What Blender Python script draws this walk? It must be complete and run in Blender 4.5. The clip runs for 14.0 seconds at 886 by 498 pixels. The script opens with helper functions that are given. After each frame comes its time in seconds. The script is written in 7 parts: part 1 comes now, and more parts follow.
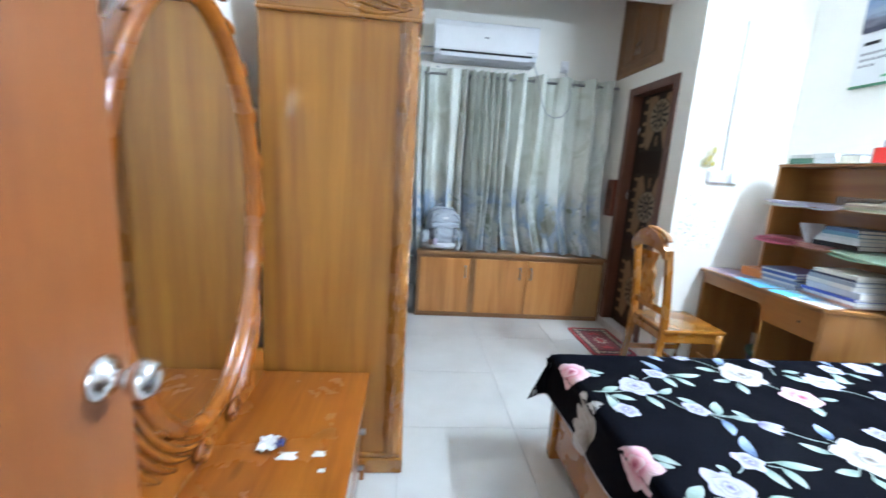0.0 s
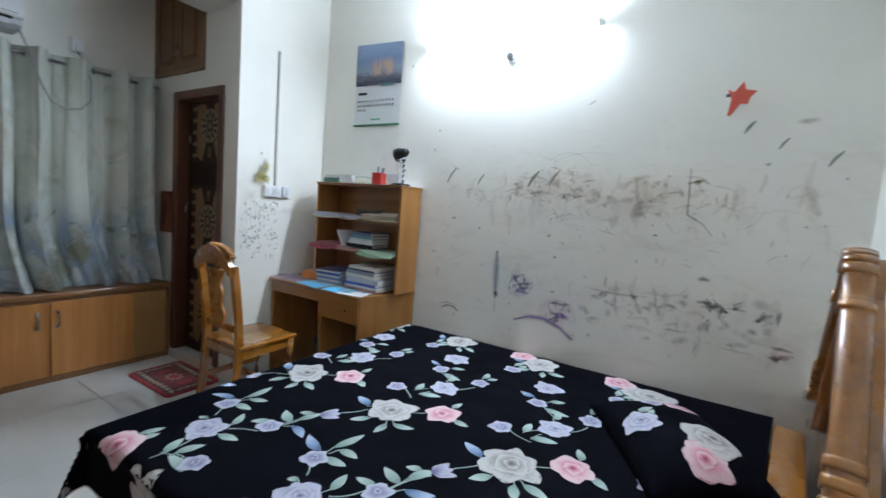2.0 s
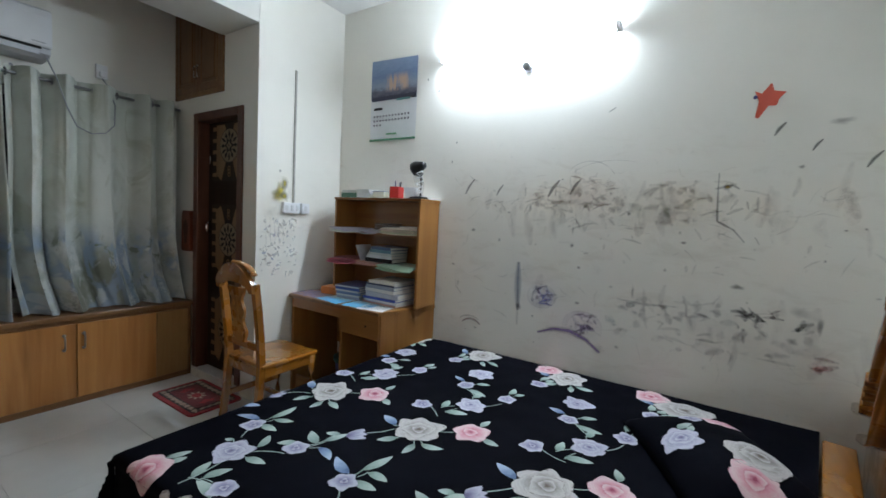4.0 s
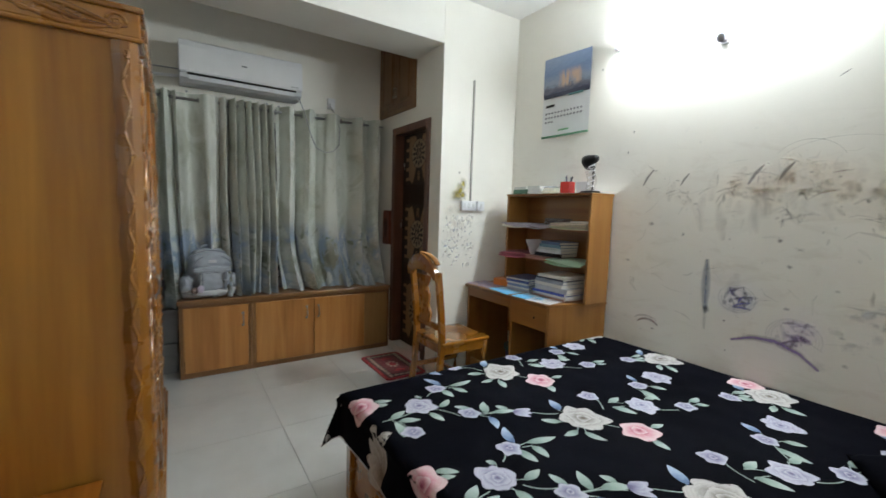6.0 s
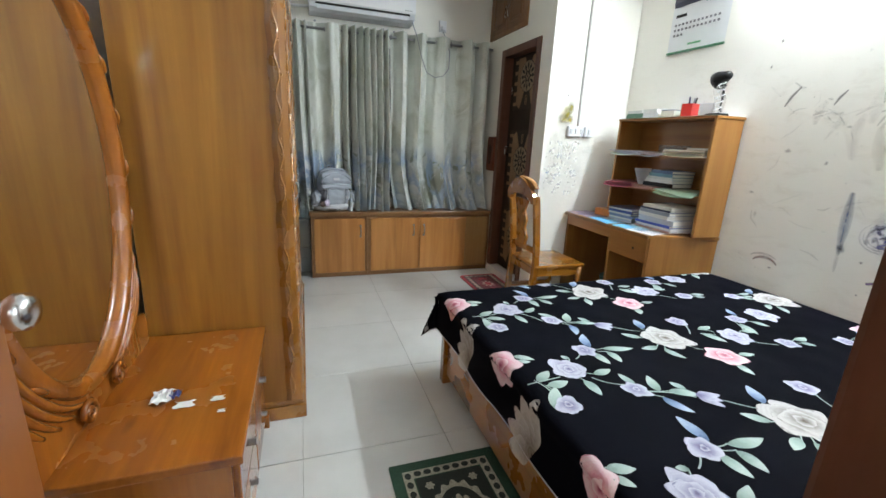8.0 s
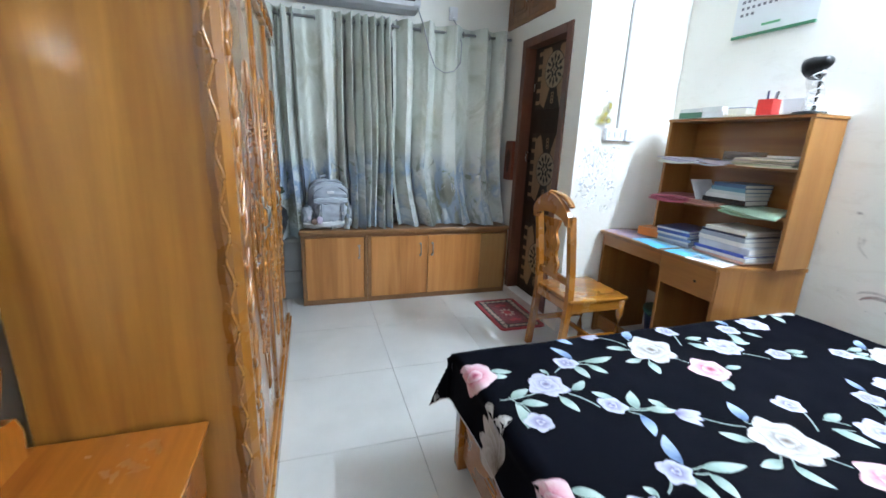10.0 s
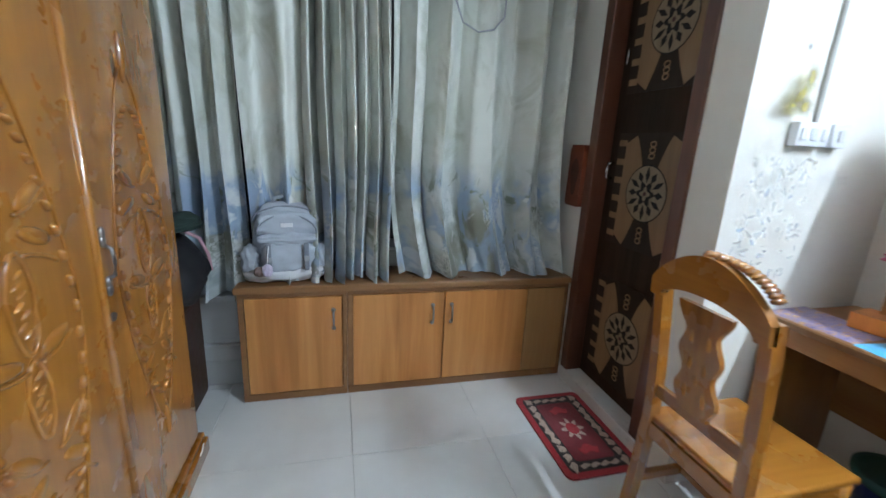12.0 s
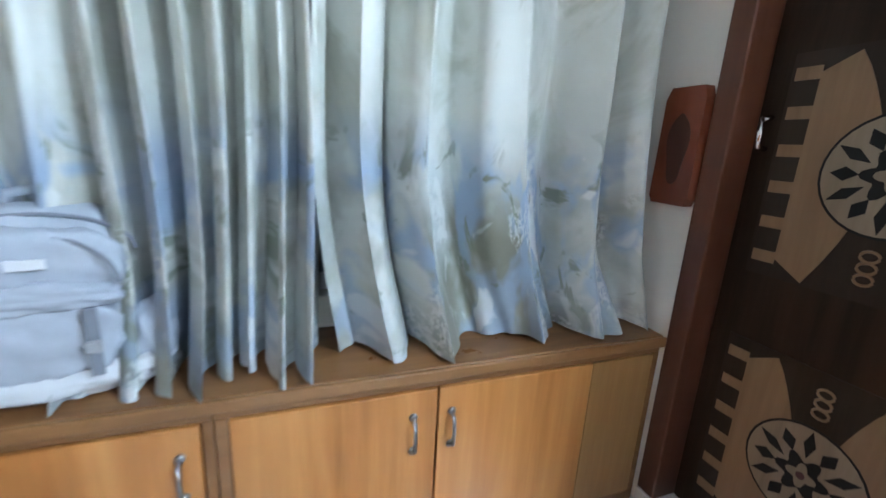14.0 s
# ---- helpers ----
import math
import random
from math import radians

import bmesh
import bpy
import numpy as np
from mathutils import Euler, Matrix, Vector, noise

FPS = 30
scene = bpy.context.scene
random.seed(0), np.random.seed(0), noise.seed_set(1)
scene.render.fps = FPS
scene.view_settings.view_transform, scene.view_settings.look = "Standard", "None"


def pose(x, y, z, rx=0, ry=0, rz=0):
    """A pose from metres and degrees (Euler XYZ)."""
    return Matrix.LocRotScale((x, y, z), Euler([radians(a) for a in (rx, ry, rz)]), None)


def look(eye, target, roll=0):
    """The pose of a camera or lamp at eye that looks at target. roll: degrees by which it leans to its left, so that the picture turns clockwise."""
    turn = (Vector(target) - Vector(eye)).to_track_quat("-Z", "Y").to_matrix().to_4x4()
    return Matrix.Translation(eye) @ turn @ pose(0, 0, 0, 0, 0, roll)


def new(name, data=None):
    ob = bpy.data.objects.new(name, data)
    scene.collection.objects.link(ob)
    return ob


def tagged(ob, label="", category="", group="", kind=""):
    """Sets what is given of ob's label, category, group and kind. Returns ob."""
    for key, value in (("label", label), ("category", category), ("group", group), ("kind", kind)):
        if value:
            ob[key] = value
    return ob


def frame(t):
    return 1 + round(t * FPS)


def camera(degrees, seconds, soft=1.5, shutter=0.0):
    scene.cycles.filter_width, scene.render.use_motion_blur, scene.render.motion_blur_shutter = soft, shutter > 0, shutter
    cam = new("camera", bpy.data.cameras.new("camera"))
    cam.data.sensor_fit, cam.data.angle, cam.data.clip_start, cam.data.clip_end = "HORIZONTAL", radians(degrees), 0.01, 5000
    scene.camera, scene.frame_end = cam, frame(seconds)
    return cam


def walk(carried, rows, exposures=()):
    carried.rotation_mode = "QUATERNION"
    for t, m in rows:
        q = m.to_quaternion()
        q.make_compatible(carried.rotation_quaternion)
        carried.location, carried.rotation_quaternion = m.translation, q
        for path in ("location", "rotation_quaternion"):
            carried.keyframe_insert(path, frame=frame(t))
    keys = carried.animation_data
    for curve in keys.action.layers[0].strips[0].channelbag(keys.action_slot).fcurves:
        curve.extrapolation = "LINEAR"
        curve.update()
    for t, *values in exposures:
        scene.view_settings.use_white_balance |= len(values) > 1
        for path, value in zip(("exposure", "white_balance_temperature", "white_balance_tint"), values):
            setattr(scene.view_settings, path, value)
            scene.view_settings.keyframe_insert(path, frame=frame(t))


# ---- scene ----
cam = camera(94.0, 14.0, shutter=0.4)
PATH = [
    (0, (-0.1, 0.313, 1.349), (0.074, 2.269, 0.973), 3.8),
    (0.5, (-0.012, 0.406, 1.355), (0.616, 2.277, 1.027), 4.3),
    (1, (0.085, 0.403, 1.372), (1.182, 2.05, 1.081), 4.8),
    (1.5, (0.087, 0.378, 1.382), (1.599, 1.665, 1.145), 4.9),
    (2, (0.056, 0.364, 1.392), (1.76, 1.393, 1.2), 4.5),
    (2.2, (0.056, 0.362, 1.395), (1.8, 1.326, 1.216), 4.3),
    (4.3, (0.059, 0.433, 1.401), (1.688, 1.585, 1.272), 2.3),
    (4.5, (0.06, 0.441, 1.404), (1.627, 1.676, 1.268), 2.0),
    (5, (0.045, 0.463, 1.392), (1.477, 1.852, 1.257), 1.8),
    (5.5, (0.021, 0.438, 1.393), (1.318, 1.953, 1.238), 1.7),
    (6, (-0.022, 0.313, 1.385), (1.072, 1.977, 1.196), 1.8),
    (6.5, (-0.047, 0.229, 1.385), (0.89, 1.98, 1.147), 2.1),
    (7, (-0.054, 0.165, 1.362), (0.747, 1.973, 1.065), 2.2),
    (7.5, (-0.07, 0.132, 1.327), (0.633, 1.956, 0.904), 2.8),
    (7.7, (-0.065, 0.134, 1.306), (0.594, 1.955, 0.807), 3.0),
    (9.8, (0.083, 0.579, 1.373), (0.666, 2.417, 0.843), 2.3),
    (10, (0.104, 0.697, 1.349), (0.696, 2.538, 0.838), 2.2),
    (10.5, (0.184, 0.961, 1.341), (0.775, 2.806, 0.844), 2.4),
    (11, (0.313, 1.257, 1.338), (0.877, 3.113, 0.852), 2.6),
    (11.5, (0.439, 1.601, 1.343), (0.965, 3.47, 0.863), 2.9),
    (12, (0.482, 1.977, 1.336), (0.967, 3.852, 0.839), 2.9),
    (12.5, (0.516, 2.259, 1.295), (0.972, 4.142, 0.798), 3.0),
    (13, (0.609, 2.608, 1.255), (0.992, 4.494, 0.709), 3.1),
    (13.5, (0.582, 2.867, 1.136), (1.092, 4.747, 0.681), 3.1),
    (14, (0.693, 3.118, 1.167), (1.369, 4.936, 0.679), 3.1),
]
EXPOSURES = [
    (0.0, 1.87, 5850, 10), (0.5, 1.62, 5900, 10), (1.0, 1.27, 6000, 10), (1.5, 0.87, 6100, 10), (2.0, 0.62, 6150, 10), (2.2, 0.52, 6200, 10),
    (4.3, 0.27, 6500, 10), (5.0, 0.27, 6700, 10), (6.0, 0.57, 7150, 10), (6.5, 0.72, 7150, 10), (7.0, 0.90, 7200, 10), (7.5, 1.20, 7200, 10), (7.7, 1.25, 7100, 10),
    (9.8, 1.58, 6080, 10), (10.0, 1.63, 6030, 10), (10.5, 1.53, 6030, 10), (11.0, 1.48, 6080, 10), (12.0, 1.33, 6030, 10), (12.5, 1.33, 6130, 10), (13.0, 1.73, 5830, 10), (13.5, 1.93, 5730, 10), (14.0, 2.08, 5680, 10),
]
walk(cam, [(t, look(eye, target, roll)) for t, eye, target, roll in PATH], EXPOSURES)

# ---- world, lamps and exposure ----
world = bpy.data.worlds.new("world")
scene.world = world
world.use_nodes = True
world.node_tree.nodes["Background"].inputs[0].default_value = (0.30, 0.36, 0.45, 1)
world.node_tree.nodes["Background"].inputs[1].default_value = 0.05

# ---- materials ----
RIGHT, LEFT, BACK, NOOK, PIER, TOP = 2.555, -0.76, 4.30, 1.785, 3.13, 3.05


def graph(name):
    m = bpy.data.materials.new(name)
    m.use_nodes = True
    nt = m.node_tree
    return m, nt, nt.nodes["Principled BSDF"]


def link(nt, a, b):
    nt.links.new(a, b)


def coords(nt, scale=(1, 1, 1), world_space=False):
    tc = nt.nodes.new("ShaderNodeTexCoord")
    mp = nt.nodes.new("ShaderNodeMapping")
    mp.inputs["Scale"].default_value = scale
    if world_space:
        g = nt.nodes.new("ShaderNodeNewGeometry")
        link(nt, g.outputs["Position"], mp.inputs["Vector"])
    else:
        link(nt, tc.outputs["Object"], mp.inputs["Vector"])
    return mp.outputs["Vector"]


def noise_tex(nt, vec, scale, detail=4, rough=0.55, distortion=0.0):
    n = nt.nodes.new("ShaderNodeTexNoise")
    n.inputs["Scale"].default_value = scale
    n.inputs["Detail"].default_value = detail
    n.inputs["Roughness"].default_value = rough
    n.inputs["Distortion"].default_value = distortion
    if vec is not None:
        link(nt, vec, n.inputs["Vector"])
    return n.outputs["Fac"]


def ramp(nt, fac, stops):
    r = nt.nodes.new("ShaderNodeValToRGB")
    el = r.color_ramp.elements
    while len(el) < len(stops):
        el.new(0.5)
    for e, (p, c) in zip(el, stops):
        e.position = p
        e.color = (*c, 1) if len(c) == 3 else c
    link(nt, fac, r.inputs["Fac"])
    return r.outputs["Color"]


def mix(nt, fac, a, b, mode="MIX"):
    n = nt.nodes.new("ShaderNodeMix")
    n.data_type, n.blend_type = "RGBA", mode
    for sock, v in ((n.inputs[0], fac), (n.inputs[6], a), (n.inputs[7], b)):
        if isinstance(v, (int, float)):
            sock.default_value = v
        elif isinstance(v, tuple):
            sock.default_value = (*v, 1) if len(v) == 3 else v
        else:
            link(nt, v, sock)
    return n.outputs[2]


def maths(nt, op, a, b=0.0, clamp=False):
    n = nt.nodes.new("ShaderNodeMath")
    n.operation, n.use_clamp = op, clamp
    for sock, v in zip(n.inputs, (a, b)):
        if isinstance(v, (int, float)):
            sock.default_value = v
        else:
            link(nt, v, sock)
    return n.outputs[0]


def bump(nt, bsdf, height, strength, distance=0.004):
    b = nt.nodes.new("ShaderNodeBump")
    b.inputs["Strength"].default_value = strength
    b.inputs["Distance"].default_value = distance
    link(nt, height, b.inputs["Height"])
    link(nt, b.outputs["Normal"], bsdf.inputs["Normal"])


def plain(name, c, rough=0.5, metal=0.0, vary=0.12, scale=8.0, relief=0.05, coat=0.0):
    """A painted, moulded or metal surface with slight wear in colour and gloss."""
    m, nt, b = graph(name)
    v = coords(nt)
    f = noise_tex(nt, v, scale, 5)
    lo = tuple(x * (1 - vary) for x in c)
    hi = tuple(min(1, x * (1 + vary)) for x in c)
    link(nt, ramp(nt, f, [(0.3, lo), (0.7, hi)]), b.inputs["Base Color"])
    g = noise_tex(nt, v, scale * 6, 3)
    r = maths(nt, "MULTIPLY_ADD", g, 0.2)
    r.node.inputs[2].default_value = rough - 0.1
    link(nt, r, b.inputs["Roughness"])
    b.inputs["Metallic"].default_value = metal
    if not metal and max(c) < 0.05:
        b.inputs["Specular IOR Level"].default_value = 0.22
    b.inputs["Coat Weight"].default_value = coat
    if relief:
        bump(nt, b, g, relief, 0.002)
    return m


def wood(name, dark, mid, light, axis="z", rough=0.3, coat=0.4, grain=1.0, relief=0.08, knots=True, swirl=1.2):
    """Varnished timber: long figure along the axis, fine pores, a few knots, uneven gloss."""
    m, nt, b = graph(name)
    s = {"x": (0.35, 5, 5), "y": (5, 0.35, 5), "z": (5, 5, 0.35)}[axis]
    oi = nt.nodes.new("ShaderNodeObjectInfo")
    add = nt.nodes.new("ShaderNodeVectorMath")
    add.operation = "MULTIPLY_ADD"
    add.inputs[1].default_value = (1, 1, 1)
    link(nt, coords(nt, s), add.inputs[0])
    shift = nt.nodes.new("ShaderNodeCombineXYZ")
    for i in range(3):
        link(nt, maths(nt, "MULTIPLY", oi.outputs["Random"], 17.0 + 7 * i), shift.inputs[i])
    link(nt, shift.outputs[0], add.inputs[2])
    v = add.outputs[0]
    f = noise_tex(nt, v, 1.1 * grain, 3, 0.5, swirl)
    fine = noise_tex(nt, v, 9 * grain, 6, 0.6, 0.3)
    col = ramp(nt, f, [(0.25, dark), (0.45, mid), (0.72, light)])
    col = mix(nt, maths(nt, "MULTIPLY", fine, 0.45), col, ramp(nt, fine, [(0.35, dark), (0.65, light)]))
    if knots:
        k = nt.nodes.new("ShaderNodeTexVoronoi")
        k.inputs["Scale"].default_value = 1.5
        kv = {"x": (0.7, 2.4, 2.4), "y": (2.4, 0.7, 2.4), "z": (2.4, 2.4, 0.7)}[axis]
        link(nt, coords(nt, kv), k.inputs["Vector"])
        col = mix(nt, ramp(nt, k.outputs["Distance"], [(0.02, (0.8,) * 3), (0.07, (0,) * 3)]), col, tuple(x * 0.35 for x in dark))
    link(nt, col, b.inputs["Base Color"])
    r = maths(nt, "MULTIPLY_ADD", noise_tex(nt, coords(nt), 5, 4), 0.25)
    r.node.inputs[2].default_value = rough - 0.12
    link(nt, r, b.inputs["Roughness"])
    b.inputs["Coat Weight"].default_value = coat
    if max(light) < 0.08:
        b.inputs["Specular IOR Level"].default_value = 0.2
    b.inputs["Coat Roughness"].default_value = 0.10
    bump(nt, b, fine, relief, 0.002)
    return m


def grimy_paint(name, c=(0.84, 0.82, 0.755), low=1.0, strength=0.35):
    """Old off-white wall paint: faint roller texture, smears and hand grime, chips."""
    m, nt, b = graph(name)
    v = coords(nt, world_space=True)
    big = noise_tex(nt, v, 1.3, 5, 0.6)
    col = ramp(nt, big, [(0.3, tuple(x * 0.93 for x in c)), (0.7, c)])
    sm = noise_tex(nt, coords(nt, (2.2, 2.2, 6), True), 1.6, 6, 0.7, 0.8)
    sm = ramp(nt, sm, [(0.52, (0,) * 3), (0.78, (1,) * 3)])
    spots = noise_tex(nt, v, 23, 4, 0.7)
    spots = ramp(nt, spots, [(0.66, (0,) * 3), (0.74, (1,) * 3)])
    sep = nt.nodes.new("ShaderNodeSeparateXYZ")
    g = nt.nodes.new("ShaderNodeNewGeometry")
    link(nt, g.outputs["Position"], sep.inputs[0])
    # the band of wall that hands reach
    band = ramp(nt, maths(nt, "DIVIDE", sep.outputs[2], 3.0), [(0.1, (0.5,) * 3), (0.3, (1,) * 3), (0.58, (0.9,) * 3), (0.66, (0.06,) * 3)])
    col = mix(nt, maths(nt, "MULTIPLY", maths(nt, "MULTIPLY", sm, band), strength * low), col, (0.46, 0.40, 0.31))
    col = mix(nt, maths(nt, "MULTIPLY", maths(nt, "MULTIPLY", spots, band), 0.35 * low), col, (0.30, 0.29, 0.30))
    link(nt, col, b.inputs["Base Color"])
    b.inputs["Roughness"].default_value = 0.55
    bump(nt, b, noise_tex(nt, v, 120, 3), 0.06, 0.002)
    return m


WALL = grimy_paint("wall_paint", low=0.25)
SCRIBBLED = grimy_paint("handled_wall_paint", low=1.0)
CEILING = plain("ceiling_paint", (0.82, 0.82, 0.80), 0.8, vary=0.04, scale=2)
BEAM_PAINT = plain("beam_paint", (0.80, 0.79, 0.74), 0.7, vary=0.04, scale=2)
TEAK = wood("golden_teak_upright", (0.13, 0.040, 0.005), (0.29, 0.107, 0.012), (0.41, 0.170, 0.022), "z", 0.27, 1.0)
TEAK_Y = wood("golden_teak_along", (0.13, 0.040, 0.005), (0.29, 0.107, 0.012), (0.41, 0.170, 0.022), "y", 0.27, 1.0)
TEAK_X = wood("golden_teak_across", (0.13, 0.040, 0.005), (0.29, 0.107, 0.012), (0.41, 0.170, 0.022), "x", 0.27, 1.0)
ORANGE_Y = wood("orange_teak", (0.15, 0.036, 0.004), (0.28, 0.080, 0.009), (0.37, 0.122, 0.013), "y", 0.25, 0.7)
ORANGE = wood("orange_teak_upright", (0.15, 0.036, 0.004), (0.28, 0.080, 0.009), (0.37, 0.122, 0.013), "z", 0.25, 0.7)
DOOR_VENEER = wood("door_veneer", (0.20, 0.058, 0.014), (0.25, 0.078, 0.020), (0.30, 0.10, 0.028), "z", 0.35, 0.3, 0.6, 0.03, False)
VENEER = wood("cabinet_veneer", (0.25, 0.088, 0.016), (0.43, 0.172, 0.040), (0.58, 0.275, 0.080), "z", 0.4, 0.25, 0.6, 0.05, False, 2.2)
EDGING = wood("cabinet_edging", (0.14, 0.06, 0.018), (0.20, 0.09, 0.03), (0.26, 0.13, 0.045), "x", 0.4, 0.3, 1.0, 0.05, False)
WENGE = wood("dark_door_wood", (0.012, 0.006, 0.003), (0.022, 0.011, 0.006), (0.04, 0.02, 0.011), "z", 0.55, 0.0, 1.5, 0.1, False)
MAHOG = wood("red_brown_frame", (0.06, 0.018, 0.009), (0.10, 0.032, 0.016), (0.14, 0.05, 0.025), "z", 0.4, 0.3, 1.0, 0.06, False)
CHROME = plain("chrome", (0.75, 0.75, 0.76), 0.2, 1.0, 0.03)
STEEL = plain("rod_steel", (0.35, 0.35, 0.36), 0.35, 1.0, 0.08)
WHITE_PLASTIC = plain("white_plastic", (0.80, 0.81, 0.83), 0.35, 0, 0.02)
GREY_PLASTIC = plain("grey_plastic", (0.30, 0.31, 0.33), 0.4)
BLACK_PLASTIC = plain("black_plastic", (0.012, 0.012, 0.013), 0.3)


# ---- building helpers ----
def obj(name, bm, material, parent=None, label="", smooth=False):
    me = bpy.data.meshes.new(name)
    bm.normal_update()
    bm.to_mesh(me)
    bm.free()
    if smooth:
        me.shade_smooth()
    for m in material if isinstance(material, (list, tuple)) else (material,):
        me.materials.append(m)
    ob = new(name, me)
    if parent is not None:
        ob.parent = parent
        if parent.name in BASES:
            ob.matrix_parent_inverse = BASES[parent.name]
    if label:
        ob["label"] = label
    return ob


BASES = {}


def based(name, label, category, at, group=""):
    """A thing whose parts are built in room coordinates: an Empty at its base."""
    ob = new(name)
    ob.empty_display_size = 0.05
    ob.matrix_basis = pose(*at)
    BASES[ob.name] = pose(*at).inverted()
    return tagged(ob, label, category, group)


def part(name, bm, material, parent, label="", smooth=False):
    return obj(name, bm, material, parent, label, smooth)


def thing(name, label, category, group="", at=(0, 0, 0), turn=0):
    ob = new(name)
    ob.empty_display_size = 0.05
    ob.matrix_basis = pose(*at, 0, 0, turn)
    return tagged(ob, label, category, group)


def box(x0, x1, y0, y1, z0, z1, bevel=0.0, seg=2, bm=None):
    """A block between the given limits with rounded edges."""
    own = bmesh.new()
    bmesh.ops.create_cube(own, size=1, matrix=Matrix.Translation(((x0 + x1) / 2, (y0 + y1) / 2, (z0 + z1) / 2)) @ Matrix.Diagonal((x1 - x0, y1 - y0, z1 - z0, 1)))
    if bevel:
        bmesh.ops.bevel(own, geom=own.edges, offset=bevel, segments=seg, profile=0.5, affect="EDGES")
    if bm is None:
        return own
    return join(bm, own)


def join(bm, other, m=None):
    me = bpy.data.meshes.new("tmp")
    if m is not None:
        other.transform(m)
    other.to_mesh(me)
    other.free()
    bm.from_mesh(me)
    bpy.data.meshes.remove(me)
    return bm


def tube(path, r, sides=8, bm=None, closed=False, taper=None):
    """A round rod along a list of points; r may change along it by taper(0..1)."""
    bm = bm or bmesh.new()
    pts = [Vector(p) for p in path]
    rings = []
    n = len(pts)
    up = Vector((0, 0, 1))
    for i, p in enumerate(pts):
        a, b = pts[(i - 1) % n if closed else max(i - 1, 0)], pts[(i + 1) % n if closed else min(i + 1, n - 1)]
        d = (b - a).normalized()
        side = d.cross(up)
        if side.length < 0.05:
            side = d.cross(Vector((1, 0, 0)))
        side.normalize()
        other = side.cross(d).normalized()
        rr = r * (taper(i / max(1, n - 1)) if taper else 1)
        rings.append([bm.verts.new(p + rr * (math.cos(t) * side + math.sin(t) * other)) for t in (2 * math.pi * k / sides for k in range(sides))])
    for i in range(n if closed else n - 1):
        a, b = rings[i], rings[(i + 1) % n]
        for k in range(sides):
            bm.faces.new((a[k], a[(k + 1) % sides], b[(k + 1) % sides], b[k]))
    if not closed:
        bm.faces.new(rings[0][::-1])
        bm.faces.new(rings[-1])
    bmesh.ops.recalc_face_normals(bm, faces=bm.faces)
    return bm


def lathe(profile, sides=24, bm=None):
    """A turned body from (radius, height) pairs about the z axis."""
    bm = bm or bmesh.new()
    rings = []
    for r, z in profile:
        rings.append([bm.verts.new((max(r, 1e-4) * math.cos(2 * math.pi * k / sides), max(r, 1e-4) * math.sin(2 * math.pi * k / sides), z)) for k in range(sides)])
    for a, b in zip(rings, rings[1:]):
        for k in range(sides):
            bm.faces.new((a[k], a[(k + 1) % sides], b[(k + 1) % sides], b[k]))
    bm.faces.new(rings[0][::-1])
    bm.faces.new(rings[-1])
    bmesh.ops.recalc_face_normals(bm, faces=bm.faces)
    return bm


def sheet(nu, nv, f, bm=None):
    """A grid surface: f(u, v) with u and v from 0 to 1."""
    bm = bm or bmesh.new()
    g = [[bm.verts.new(f(i / nu, j / nv)) for j in range(nv + 1)] for i in range(nu + 1)]
    for i in range(nu):
        for j in range(nv):
            bm.faces.new((g[i][j], g[i + 1][j], g[i + 1][j + 1], g[i][j + 1]))
    return bm


def plate(outline, depth, bm=None, holes=()):
    """A flat board from an outline in (a, b), thick along the third axis: a -> x, b -> z, depth -> y."""
    own = bmesh.new()
    loops = [outline, *holes]
    edges = []
    for lp in loops:
        vs = [own.verts.new((a, 0, b)) for a, b in lp]
        edges += [own.edges.new((vs[i], vs[(i + 1) % len(vs)])) for i in range(len(vs))]
    bmesh.ops.triangle_fill(own, use_beauty=True, use_dissolve=False, edges=edges)
    r = bmesh.ops.extrude_face_region(own, geom=list(own.faces))
    bmesh.ops.translate(own, verts=[v for v in r["geom"] if isinstance(v, bmesh.types.BMVert)], vec=(0, depth, 0))
    bmesh.ops.recalc_face_normals(own, faces=own.faces)
    if bm is None:
        return own
    return join(bm, own)


def setting(name, bm, material, label="", category=""):
    return tagged(obj(name, bm, material), label, category, "", "structure")


# ---- the large structure ----
floor = setting("floor", box(LEFT - 1.7, RIGHT + 0.2, -3.3, BACK + 0.2, -0.12, -0.012), plain("tile_grout", (0.47, 0.46, 0.44), 0.8), "pale grey polished floor tiles with thin dark joints", "floor")
setting("ceiling", box(LEFT - 1.7, RIGHT + 0.2, -3.3, BACK + 0.2, TOP, TOP + 0.15), CEILING, "flat white painted ceiling", "ceiling")
setting("wall_east", box(RIGHT, RIGHT + 0.2, -3.1, BACK + 0.2, 0, TOP), SCRIBBLED, "off-white wall covered in scribbles, smudges and stains", "wall")
setting("wall_west", box(LEFT - 0.2, LEFT, 0.06, BACK + 0.2, 0, TOP), WALL, "plain off-white painted wall", "wall")
# window wall: an opening behind the curtain
bm = box(LEFT, -0.35, BACK, BACK + 0.2, 0, TOP)
box(1.62, RIGHT, BACK, BACK + 0.2, 0, TOP, bm=bm)
box(-0.35, 1.62, BACK, BACK + 0.2, 0, 0.72, bm=bm)
box(-0.35, 1.62, BACK, BACK + 0.2, 2.12, TOP, bm=bm)
setting("wall_north", bm, WALL, "off-white window wall behind the curtain", "wall")
